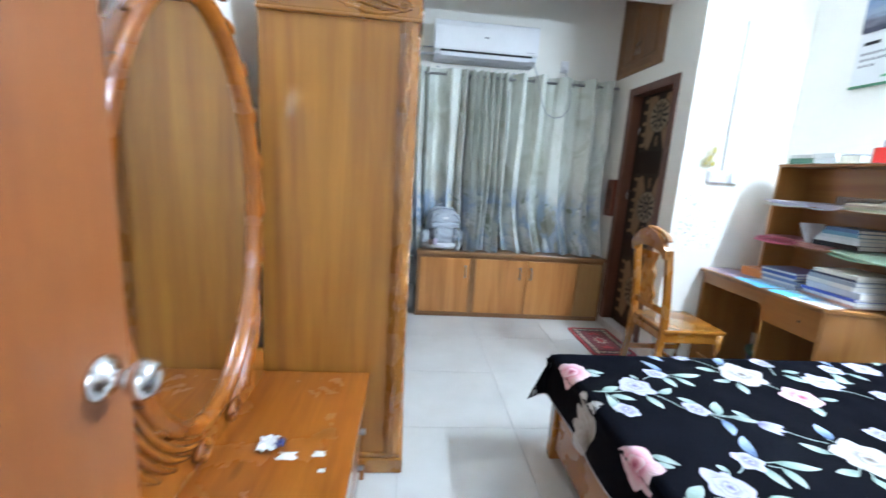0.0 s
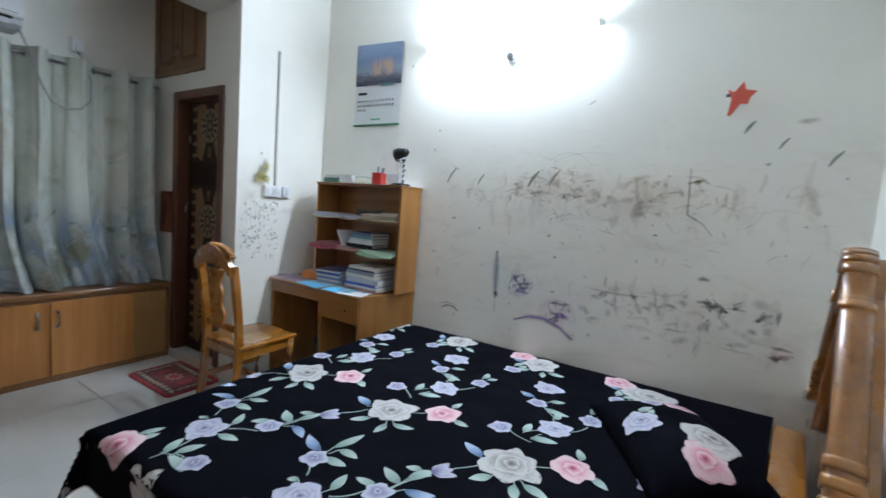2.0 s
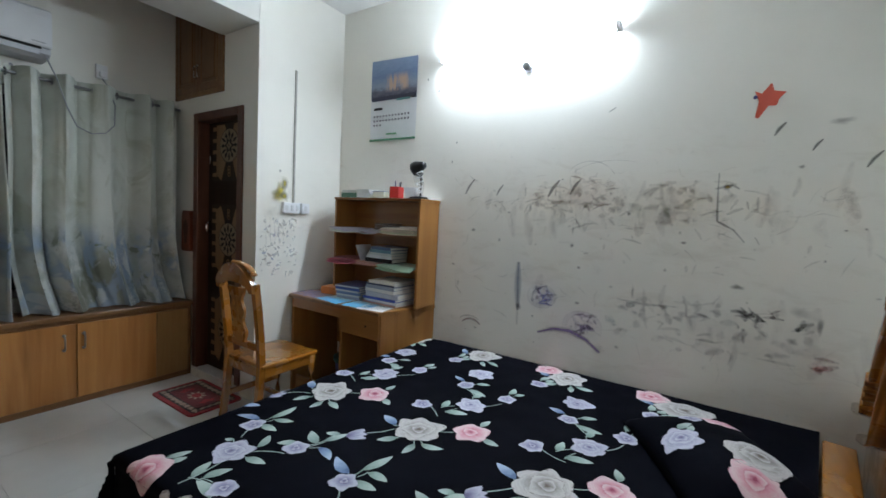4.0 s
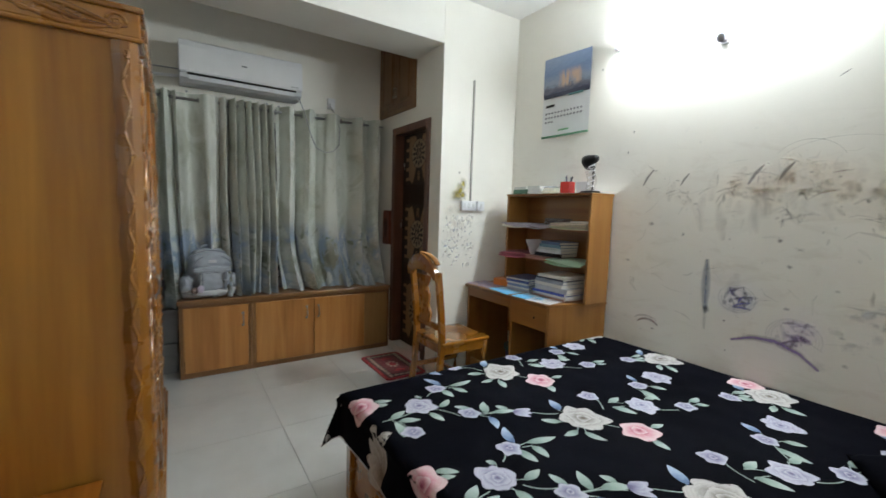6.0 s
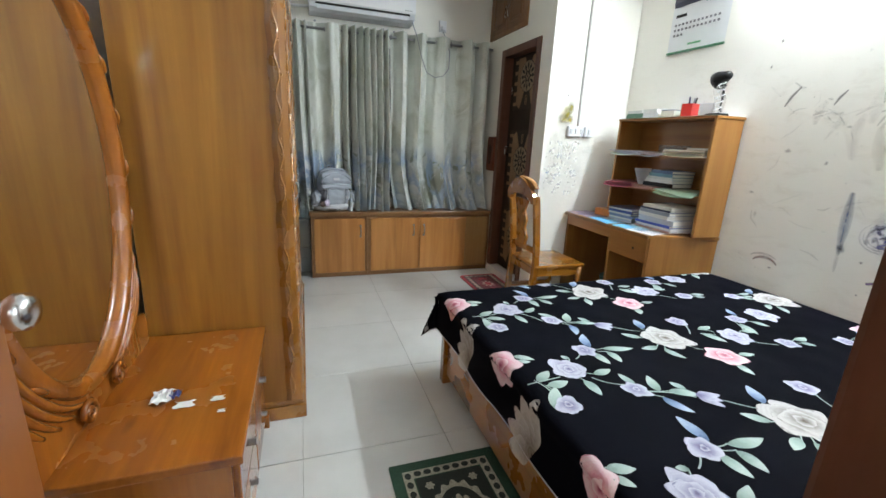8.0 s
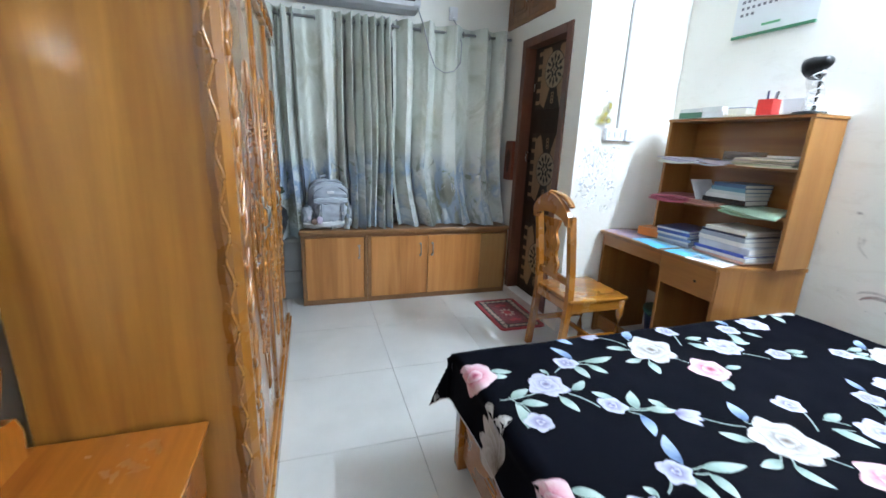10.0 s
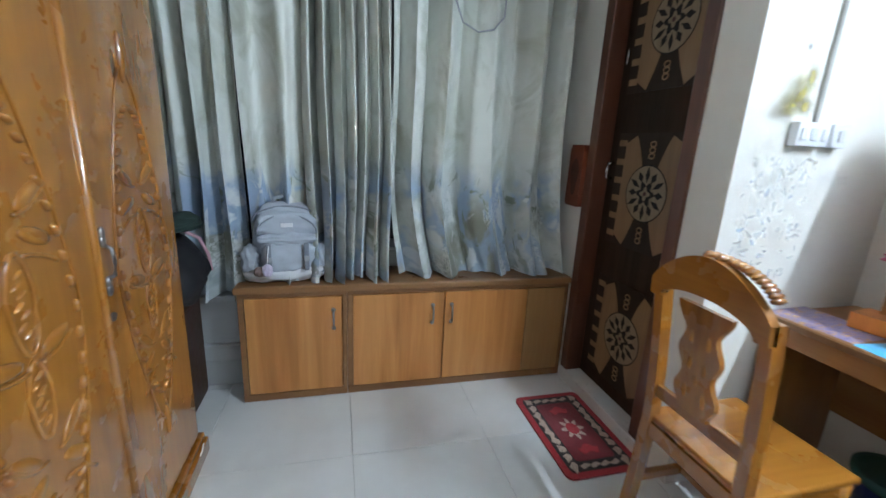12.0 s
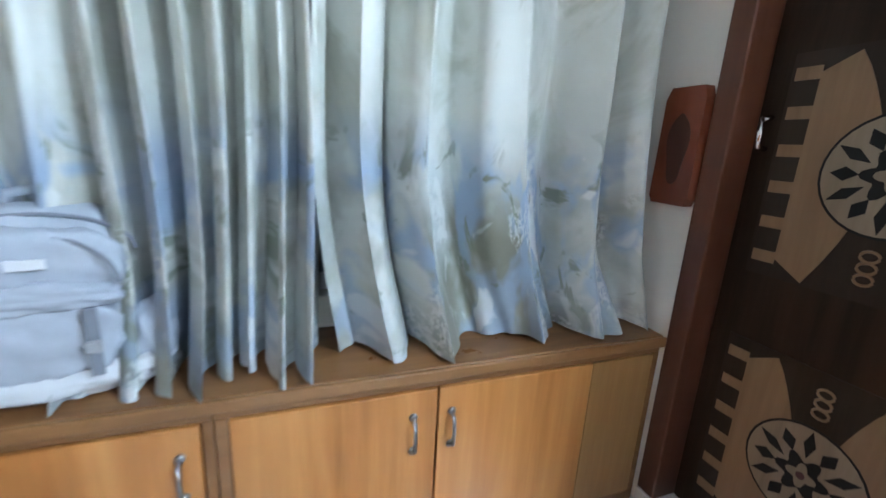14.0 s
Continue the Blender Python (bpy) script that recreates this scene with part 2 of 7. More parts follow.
# bathroom-side wall with the doorway and the opening of the high cupboard
DY0, DY1, DZ0, DZ1 = 3.298, 3.985, 0.07, 2.14
setting("wall_pier", box(NOOK, RIGHT, PIER, DY0, 0, TOP), WALL, "off-white pier with worn, peeling paint round the switches", "wall")
setting("wall_door_side", box(NOOK, NOOK + 0.16, DY1, BACK, 0, 2.27), WALL, "narrow off-white wall between door and window", "wall")
bm = box(NOOK, NOOK + 0.16, DY0, DY1, DZ1, 2.27)
box(NOOK, NOOK + 0.16, DY0, 3.56, 2.27, TOP, bm=bm)
setting("wall_lintel", bm, WALL, "off-white wall over the bathroom door", "wall")
setting("wall_bathroom", box(NOOK + 0.16, RIGHT, BACK - 0.15, BACK, 0, TOP), WALL, "plain off-white wall behind the bathroom door", "wall")
setting("beam", box(LEFT, NOOK, PIER, 3.58, 2.675, TOP, 0.004), BEAM_PAINT, "off-white ceiling beam over the window nook", "beam")
# entrance wall with the doorway, return wall and the wall behind the bed
bm = box(LEFT, -0.60, 0.06, 0.25, 0, TOP)
box(-0.60, 0.30, 0.06, 0.25, 2.12, TOP, bm=bm)
box(0.30, 0.365, -0.44, 0.25, 0, TOP, bm=bm)
box(0.365, RIGHT, -0.44, -0.29, 0, TOP, bm=bm)
setting("wall_south", bm, WALL, "off-white wall round the entrance and behind the bed", "wall")
bm = box(LEFT - 1.5, RIGHT + 0.2, -3.3, -3.1, 0, TOP)
box(LEFT - 1.7, LEFT - 1.5, -3.3, 0.25, 0, TOP, bm=bm)
box(LEFT - 1.5, LEFT - 0.2, 0.06, 0.25, 0, TOP, bm=bm)
setting("wall_hall", bm, WALL, "plain off-white walls of the hall outside", "wall")

# ---- the lamp of the room ----
def glow(name, c, strength):
    m, nt, b = graph(name)
    b.inputs["Base Color"].default_value = (*c, 1)
    b.inputs["Emission Color"].default_value = (*c, 1)
    b.inputs["Emission Strength"].default_value = strength
    return m


lamp = based("tube_light", "lit white fluorescent tube light on a wall batten", "tube light", (RIGHT, 1.52, 2.5))
part("batten", box(RIGHT - 0.022, RIGHT - 0.002, 0.93, 2.11, 2.488, 2.512, 0.004), WHITE_PLASTIC, lamp)
part("tube", tube([(RIGHT - 0.040, 0.96, 2.5), (RIGHT - 0.040, 2.08, 2.5)], 0.015, 12), glow("tube_glow", (0.80, 0.93, 1.06), 235.0), lamp, "glowing white tube", True)
for y in (0.945, 2.095):
    part("end_cap", box(RIGHT - 0.085, RIGHT - 0.02, y - 0.014, y + 0.014, 2.48, 2.52, 0.006), WHITE_PLASTIC, lamp)

hall = based("hall_tube_light", "lit white fluorescent tube light on the hall wall", "tube light", (0.9, -3.1, 2.2))
part("batten", box(0.3, 1.5, -3.098, -3.065, 2.178, 2.222, 0.004), WHITE_PLASTIC, hall)
part("tube", tube([(0.33, -3.038, 2.2), (1.47, -3.038, 2.2)], 0.014, 12), glow("hall_tube_glow", (0.80, 0.93, 1.06), 140.0), hall, "glowing white tube", True)
for x in (0.315, 1.485):
    part("end_cap", box(x - 0.014, x + 0.014, -3.08, -3.015, 2.168, 2.23, 0.006), GREY_PLASTIC, hall)

holder = based("bulb_holder", "small grey bulb holder on the wall below the tube", "lamp holder", (RIGHT, 1.465, 2.37))
bm = lathe([(0.035, 0), (0.035, 0.008), (0.022, 0.014), (0.02, 0.04), (0.026, 0.045), (0.026, 0.06), (0.018, 0.062)], 16)
bm.transform(Matrix.Translation((RIGHT - 0.002, 1.465, 2.375)) @ Matrix.Rotation(radians(-100), 4, "Y"))
part("socket", bm, GREY_PLASTIC, holder, "", True)
part("backplate", box(RIGHT - 0.012, RIGHT - 0.003, 1.43, 1.50, 2.34, 2.41, 0.004), WHITE_PLASTIC, holder)

# ---- wardrobe ----
WX0, WX1, WY0, WY1 = -0.67, -0.10, 1.96, 3.67


def vine(path, r, bm, leaf=0.022, step=0.05, out=Vector((1, 0, 0)), sides=6):
    """A carved, winding stem with leaf-like bosses along it."""
    tube(path, r, sides, bm)
    gone = 0
    for i in range(1, len(path)):
        a, b = Vector(path[i - 1]), Vector(path[i])
        gone += (b - a).length
        if gone > step:
            gone = 0
            own = bmesh.new()
            bmesh.ops.create_icosphere(own, subdivisions=2, radius=1)
            d = (b - a).normalized()
            side = d.cross(out).normalized()
            sgn = 1 if (i // 2) % 2 else -1
            long = (d * 0.8 + side * sgn * 0.6).normalized()
            m3 = Matrix((long, long.cross(out), out)).transposed().to_4x4()
            join(bm, own, Matrix.Translation(b + side * sgn * leaf * 0.7) @ m3 @ Matrix.Diagonal((leaf, leaf * 0.45, leaf * 0.3, 1)))
    return bm


def boss(p, out, long, a, b, h, bm):
    own = bmesh.new()
    bmesh.ops.create_icosphere(own, subdivisions=2, radius=1)
    out, long = Vector(out).normalized(), Vector(long).normalized()
    m3 = Matrix((long, out.cross(long), out)).transposed().to_4x4()
    return join(bm, own, Matrix.Translation(p) @ m3 @ Matrix.Diagonal((a, b, h, 1)))


def scroll(center, ax, ay, size, turns=1.6, hand=1, n=26):
    """Points of a volute in the plane of the two axes."""
    c, ax, ay = Vector(center), Vector(ax), Vector(ay)
    pts = []
    for i in range(n):
        f = i / (n - 1)
        r = size * (1 - f) ** 0.8 + size * 0.08
        t = hand * f * turns * 2 * math.pi
        pts.append(c + ax * r * math.cos(t) + ay * r * math.sin(t))
    return pts


ward = based("wardrobe", "tall golden-brown varnished wooden wardrobe with carved doors", "wardrobe", (-0.385, 2.8, 0))
bm = box(WX0, WX1 - 0.055, WY0, WY0 + 0.022, 0.09, 1.87, 0.002)
part("side_panel", bm, wood("golden_teak_satin", (0.13, 0.043, 0.006), (0.31, 0.120, 0.014), (0.44, 0.192, 0.026), "z", 0.42, 0.2, 0.6, 0.08, True, 2.6), ward, "smooth knotty side panel")
part("side_panel", box(WX0, WX1 - 0.02, WY1 - 0.022, WY1, 0.09, 1.87, 0.002), TEAK, ward)
part("back_panel", box(WX0, WX0 + 0.012, WY0 + 0.022, WY1 - 0.022, 0.09, 1.87), TEAK, ward)
part("top_panel", box(WX0, WX1 - 0.02, WY0, WY1, 1.872, 1.892), TEAK_Y, ward)
part("bottom_panel", box(WX0 + 0.012, WX1 - 0.025, WY0 + 0.022, WY1 - 0.022, 0.1, 0.12), TEAK_Y, ward)
bm = box(WX0, WX1 + 0.025, WY0 - 0.012, WY1 + 0.01, 0.0, 0.07, 0.006)
box(WX0, WX1 + 0.014, WY0 - 0.006, WY1 + 0.005, 0.07, 0.098, 0.008, bm=bm)
part("plinth", bm, TEAK_Y, ward)
# carved corner post
bm = sheet(3, 60, lambda u, v: (WX1 - 0.062 + 0.066 * u + 0.003 * math.sin(v * 75) * (u < 0.5), WY0 - 0.004 - 0.012 * math.sin(u * math.pi), 0.1 + 1.77 * v))
box(WX1 - 0.055, WX1 + 0.004, WY0, WY0 + 0.15, 0.1, 1.87, 0.006, bm=bm)
post = part("corner_post", bm, TEAK, ward)
bm = bmesh.new()
vine([(WX1 - 0.03 + 0.008 * math.sin(i * 0.42), WY0 - 0.014, 0.14 + 1.70 * i / 170) for i in range(171)], 0.005, bm, 0.009, 0.06, Vector((0, -1, 0)))
part("vine_carving", bm, TEAK, post, "", True)
for ph, rad, wide in ((0.0, 0.012, 0.030), (2.1, 0.009, 0.034), (4.2, 0.007, 0.026)):
    part("vine_carving", tube([(WX1 + 0.002 + 0.004 * math.cos(i * 0.22 + ph), WY0 + 0.082 + wide * math.sin(i * 0.22 + ph), 0.13 + 1.71 * i / 190) for i in range(191)], rad, 8, taper=lambda f: 0.55 + 0.65 * abs(math.sin(f * 21 + ph))), TEAK, post, "", True)
bm = bmesh.new()
for k in range(22):
    sgn = 1 if k % 2 else -1
    boss((WX1 + 0.003, WY0 + 0.082 + sgn * 0.03, 0.17 + 0.077 * k), (1, 0, 0), (0, sgn * 0.55, 0.8), 0.036, 0.015, 0.011, bm)
part("leaf_relief", bm, TEAK, post, "", True)
# cornice with carved scrolls
bm = box(WX0 - 0.005, WX1 + 0.012, WY0 - 0.012, WY1 + 0.01, 1.878, 1.955, 0.006)
box(WX0 - 0.008, WX1 + 0.022, WY0 - 0.02, WY1 + 0.014, 1.953, 1.972, 0.006, bm=bm)
box(WX0 - 0.004, WX1 + 0.018, WY0 - 0.018, WY1 + 0.012, 1.866, 1.880, 0.005, bm=bm)
cornice = part("cornice", bm, TEAK_X, ward, "carved cornice board")
for k, (x, s) in enumerate(((-0.15, 1), (-0.25, -1), (-0.345, 1), (-0.60, -1))):
    part("scroll_carving", tube(scroll((x, WY0 - 0.014, 1.916), (1, 0, 0), (0, 0, s), 0.026), 0.005, 6, taper=lambda f: 1.2 - 0.6 * f), TEAK_X, cornice, "", True)
for k in range(3):
    part("leaf_carving", tube([(-0.40 + 0.28 * f, WY0 - 0.013, 1.925 - 0.012 * k + 0.016 * math.sin(f * 5 + k)) for f in (i / 24 for i in range(25))], 0.006, 6, taper=lambda f: 0.4 + math.sin(f * math.pi)), TEAK_X, cornice, "", True)
for k in range(12):
    y = WY0 + 0.1 + k * 0.135
    part("scroll_carving", tube(scroll((WX1 + 0.014, y, 1.916), (0, 1 if k % 2 else -1, 0), (0, 0, 1), 0.026), 0.005, 6), TEAK_X, cornice, "", True)


def carved_door(y0, y1, handle_y):
    d = part("door", box(WX1 - 0.022, WX1, y0 + 0.003, y1 - 0.003, 0.105, 1.864, 0.004), TEAK, ward, "door with a carved medallion")
    yc, hw = (y0 + y1) / 2, (y1 - y0) / 2
    out = (1, 0, 0)
    bm = bmesh.new()
    # pointed medallion outline, a beaded row inside it and a second ring
    for rr, rad in ((1.0, 0.004),):
        pts = []
        for i in range(72):
            t = 2 * math.pi * i / 72
            w = hw * 0.66 * rr * math.sin(t) * (1 - 0.25 * abs(math.cos(t)))
            pts.append((WX1 + 0.002, yc + w, 0.94 + 0.50 * rr * math.cos(t) * (1 + 0.12 * abs(math.cos(t)) ** 6)))
        tube(pts, rad, 6, bm, closed=True)
    for i in range(46):
        t = 2 * math.pi * (i + 0.5) / 46
        w = hw * 0.59 * math.sin(t) * (1 - 0.25 * abs(math.cos(t)))
        boss((WX1 + 0.002, yc + w, 0.94 + 0.45 * math.cos(t)), out, (0, math.cos(t), -math.sin(t) + 0.01), 0.016, 0.008, 0.011, bm)
    # the inner eye with leaves around
    for z, a, b in ((1.0, 0.10, 0.035), (0.80, 0.085, 0.03)):
        tube([(WX1 + 0.002, yc + b * math.sin(2 * math.pi * i / 28), z + a * math.cos(2 * math.pi * i / 28)) for i in range(28)], 0.006, 6, bm, closed=True)
        for j in range(7):
            boss((WX1 + 0.001, yc + 0.006 * (-1) ** j, z - a * 0.6 + a * 1.2 * j / 6), out, (0, 1, 0.5), 0.014, 0.005, 0.006, bm)
    for s in (-1, 1):
        for z, a in ((1.20, 30), (1.12, -20), (0.70, 40), (0.62, -30), (0.90, 15)):
            ca, sa = math.cos(radians(a)), math.sin(radians(a))
            boss((WX1 + 0.001, yc + s * 0.07, z), out, (0, s * ca, sa), 0.05, 0.018, 0.006, bm)
            tube([(WX1 + 0.003, yc + s * (0.02 + 0.10 * f), z - 0.03 + 0.10 * f * f * sa) for f in (i / 10 for i in range(11))], 0.0045, 6, bm)
    boss((WX1 + 0.001, yc, 1.52), out, (0, 0, 1), 0.07, 0.016, 0.014, bm)
    boss((WX1 + 0.001, yc, 0.37), out, (0, 0, 1), 0.06, 0.015, 0.012, bm)
    part("medallion", bm, TEAK, d, "", True)
    bm = bmesh.new()
    tube([(WX1 + 0.004, handle_y, 0.955), (WX1 + 0.02, handle_y, 0.965), (WX1 + 0.024, handle_y, 1.0), (WX1 + 0.02, handle_y, 1.035), (WX1 + 0.004, handle_y, 1.045)], 0.005, 8, bm)
    for z in (0.925, 0.945, 1.055, 1.075):
        boss((WX1 + 0.003, handle_y, z), out, (0, 0, 1), 0.018, 0.012, 0.007, bm)
    part("handle", bm, STEEL, d, "dark ornate metal handle", True)
    boss_bm = lathe([(0.012, 0), (0.012, 0.004), (0.004, 0.005)], 12)
    boss_bm.transform(Matrix.Translation((WX1, handle_y, 0.85)) @ Matrix.Rotation(radians(90), 4, "Y"))
    part("keyhole", boss_bm, STEEL, d)


carved_door(2.115, 2.605, 2.575)
carved_door(2.605, 3.125, 2.64)
carved_door(3.125, 3.645, 3.16)
for y in (2.605, 3.125):
    part("cover_strip", tube([(WX1 + 0.001, y, 0.11), (WX1 + 0.001, y, 1.86)], 0.012, 8), TEAK, ward, "", True)
string = obj("string", tube([(WX1 + 0.03, 3.60 - 0.05 * f, 0.092 + 0.004 * math.sin(9 * f) - 0.02 * f) for f in (i / 12 for i in range(13))], 0.003, 6), plain("string_white", (0.75, 0.72, 0.66), 0.9), smooth=True)
tagged(string, "short white string caught on the wardrobe plinth", "string")

# ---- dressing table with oval mirror ----
dress = based("dressing_table", "low orange-brown varnished dressing table with a carved oval mirror", "dressing table", (-0.47, 1.55, 0))
part("tabletop", box(-0.735, -0.228, 1.15, 1.945, 0.462, 0.49, 0.005), ORANGE_Y, dress, "glossy worn plank top")
part("side_board", box(-0.72, -0.262, 1.175, 1.195, 0.06, 0.462, 0.002), ORANGE, dress)
part("side_board", box(-0.72, -0.262, 1.915, 1.935, 0.06, 0.462, 0.002), ORANGE, dress)
part("back_board", box(-0.73, -0.72, 1.175, 1.935, 0.06, 0.462), ORANGE, dress)
for y0, y1 in ((1.20, 1.55), (1.56, 1.91)):
    dr = part("drawer", box(-0.275, -0.245, y0, y1, 0.28, 0.435, 0.006), ORANGE_Y, dress)
    part("knob", tube([(-0.245, (y0 + y1) / 2, 0.355), (-0.222, (y0 + y1) / 2, 0.355)], 0.012, 10), STEEL, dr)
    cd = part("cupboard_door", box(-0.275, -0.248, y0, y1, 0.075, 0.265, 0.006), ORANGE_Y, dress)
    part("knob", tube([(-0.248, (y0 + y1) / 2, 0.2), (-0.226, (y0 + y1) / 2, 0.2)], 0.01, 10), STEEL, cd)
for y in (1.178, 1.905):
    for x in (-0.27, -0.70):
        part("leg", box(x, x + 0.032, y, y + 0.03, 0, 0.06, 0.004), ORANGE, dress)
MX, MY, MZ, MA, MB = -0.665, 1.48, 1.165, 0.355, 0.55


def oval(a, b, n=80, x=MX):
    return [(x, MY + a * math.sin(2 * math.pi * i / n), MZ + b * math.cos(2 * math.pi * i / n)) for i in range(n)]


bm = bmesh.new()
vs = [bm.verts.new(p) for p in oval(MA + 0.01, MB + 0.01, 96)]
bm.faces.new(vs)
bmesh.ops.recalc_face_normals(bm, faces=bm.faces)
if bm.faces[0].normal.x < 0:
    bmesh.ops.reverse_faces(bm, faces=bm.faces)
r = bmesh.ops.extrude_face_region(bm, geom=list(bm.faces))
bmesh.ops.translate(bm, verts=[v for v in r["geom"] if isinstance(v, bmesh.types.BMVert)], vec=(0.005, 0, 0))
bmesh.ops.recalc_face_normals(bm, faces=bm.faces)
MIRROR, nt, b = graph("mirror_silver")
b.inputs["Metallic"].default_value, b.inputs["Roughness"].default_value = 1.0, 0.015
link(nt, ramp(nt, noise_tex(nt, coords(nt), 3, 4), [(0.3, (0.80, 0.81, 0.78)), (0.7, (0.86, 0.87, 0.84))]), b.inputs["Base Color"])
part("mirror_glass", bm, MIRROR, dress, "clear oval mirror glass")
bm = bmesh.new()
n = 96
prof = ((0.0, 0.012), (0.010, 0.026), (0.020, 0.034), (0.030, 0.026), (0.040, 0.030), (0.052, 0.016), (0.054, -0.02), (0.0, -0.02))
rings = []
for i in range(n):
    t = 2 * math.pi * i / n
    rings.append([bm.verts.new((MX + h, MY + (MA + d + (0.006 * math.sin(10 * t) if d > 0.05 else 0)) * math.sin(t), MZ + (MB + d) * math.cos(t))) for d, h in prof])
for i in range(n):
    a, c = rings[i], rings[(i + 1) % n]
    for k in range(len(prof)):
        bm.faces.new((a[k], a[(k + 1) % len(prof)], c[(k + 1) % len(prof)], c[k]))
bmesh.ops.recalc_face_normals(bm, faces=bm.faces)
mf = part("mirror_frame", bm, ORANGE, dress, "carved oval wooden mirror frame", True)
for i in range(22):
    t = 2 * math.pi * (i + 0.5) / 22
    if abs(math.sin(t)) > 0.55 or math.cos(t) > 0.5:
        bm = boss((MX + 0.022, MY + (MA + 0.053) * math.sin(t), MZ + (MB + 0.053) * math.cos(t)), (1, 0, 0), (0, math.cos(t), -math.sin(t)), 0.034, 0.009, 0.014, bmesh.new())
        part("leaf_carving", bm, ORANGE, mf, "", True)
for s in (-1, 1):
    for k in range(4):
        d = 0.070 + 0.024 * k
        pts = [(MX + 0.018 - 0.002 * k, MY + s * (MA + d) * math.sin(t), MZ - (MB + d) * math.cos(t)) for t in (0.12 * k + 0.22 + (0.85 - 0.16 * k) * i / 18 for i in range(19))]
        pts = [p for p in pts if p[2] > 0.502]
        part("wing_carving", tube(pts, 0.011, 8, taper=lambda f: 0.55 + 0.55 * math.sin(math.pi * f)), ORANGE, mf, "", True)
    part("scroll_carving", tube(scroll((MX + 0.03, MY + s * 0.10, 0.535), (0, s, 0), (0, 0, 1), 0.034), 0.009, 8), ORANGE, mf, "", True)
for k in range(5):
    part("crest_carving", tube([(MX + 0.02, MY - 0.14 + 0.07 * k, MZ + MB + 0.06), (MX + 0.03, MY - 0.07 + 0.035 * k, MZ + MB + 0.11), (MX + 0.02, MY, MZ + MB + 0.15)], 0.014, 8), ORANGE, mf, "", True)
out = [(MY - 0.42, 0.49), (MY - 0.43, 0.57), (MY - 0.41, 0.615), (MY - 0.34, 0.63)]
out += [(MY + (MA + 0.03) * math.sin(t), MZ - (MB + 0.03) * math.cos(t)) for t in (-0.52 + 1.04 * i / 20 for i in range(21))]
out += [(MY + 0.34, 0.63), (MY + 0.41, 0.615), (MY + 0.43, 0.57), (MY + 0.42, 0.49)]
bm = plate([(a, b_) for a, b_ in out if b_ >= 0.49], 0.035)
bm.transform(Matrix(((0, -1, 0, MX + 0.015), (1, 0, 0, 0), (0, 0, 1, 0), (0, 0, 0, 1))))
bmesh.ops.recalc_face_normals(bm, faces=bm.faces)
part("mirror_base", bm, ORANGE, dress, "carved base of the mirror")

tissue = based("torn_wrapper", "torn white and blue plastic wrapper on the dressing table", "wrapper", (-0.5, 1.47, 0.49))
rnd = random.Random(3)
part("film", sheet(8, 6, lambda u, v: (-0.52 + 0.055 * u + 0.008 * rnd.random(), 1.43 + 0.06 * v + 0.008 * rnd.random(), 0.492 + 0.02 * rnd.random())), plain("white_film", (0.75, 0.74, 0.72), 0.3), tissue, "crumpled white film")
part("label", sheet(5, 4, lambda u, v: (-0.468 + 0.03 * u, 1.45 + 0.035 * v, 0.494 + 0.018 * rnd.random())), plain("blue_film", (0.05, 0.06, 0.22), 0.3), tissue, "dark blue scrap")
for x, y, a in ((-0.42, 1.42, 0.05), (-0.33, 1.43, 0.035), (-0.31, 1.36, 0.02)):
    bm = sheet(6, 4, lambda u, v: (x + a * (u - 0.5) * (1 + 0.3 * math.sin(7 * v)), y + a * 0.7 * (v - 0.5), 0.4925 + 0.003 * rnd.random()))
    o = obj("paper_scrap", bm, plain("scrap_white", (0.72, 0.70, 0.68), 0.4))
    tagged(o, "small white glossy scrap on the dressing table top", "scrap", "scraps on the dressing table")

# ---- entrance door ----
frame_bm = box(0.25, 0.298, 0.055, 0.275, 0, 2.12, 0.006)
ent = based("door_frame", "dark red-brown wooden frame of the entrance doorway", "door frame", (-0.07, 0.2, 0))
tagged(ent, kind="structure")
part("jamb", frame_bm, MAHOG, ent)
part("jamb", box(-0.60, -0.545, 0.055, 0.258, 0, 2.12, 0.006), MAHOG, ent)
part("head", box(-0.545, 0.25, 0.055, 0.258, 2.05, 2.12, 0.006), MAHOG, ent)
leaf = based("door_leaf", "open orange-brown veneered entrance door with a round knob", "door", (-0.53, 0.6, 0))
part("panel", box(-0.557, -0.520, 0.27, 0.945, 0.012, 2.04, 0.003), DOOR_VENEER, leaf)
bm = lathe([(0.034, 0), (0.034, 0.006), (0.024, 0.014), (0.013, 0.018), (0.012, 0.036), (0.022, 0.042), (0.029, 0.052), (0.029, 0.066), (0.022, 0.074), (0.01, 0.076)], 28)
bm.transform(Matrix.Translation((-0.520, 0.885, 1.03)) @ Matrix.Rotation(radians(90), 4, "Y"))
part("knob", bm, CHROME, leaf, "round chrome door knob", True)
part("latch_plate", box(-0.552, -0.526, 0.945, 0.947, 0.98, 1.08), CHROME, leaf)

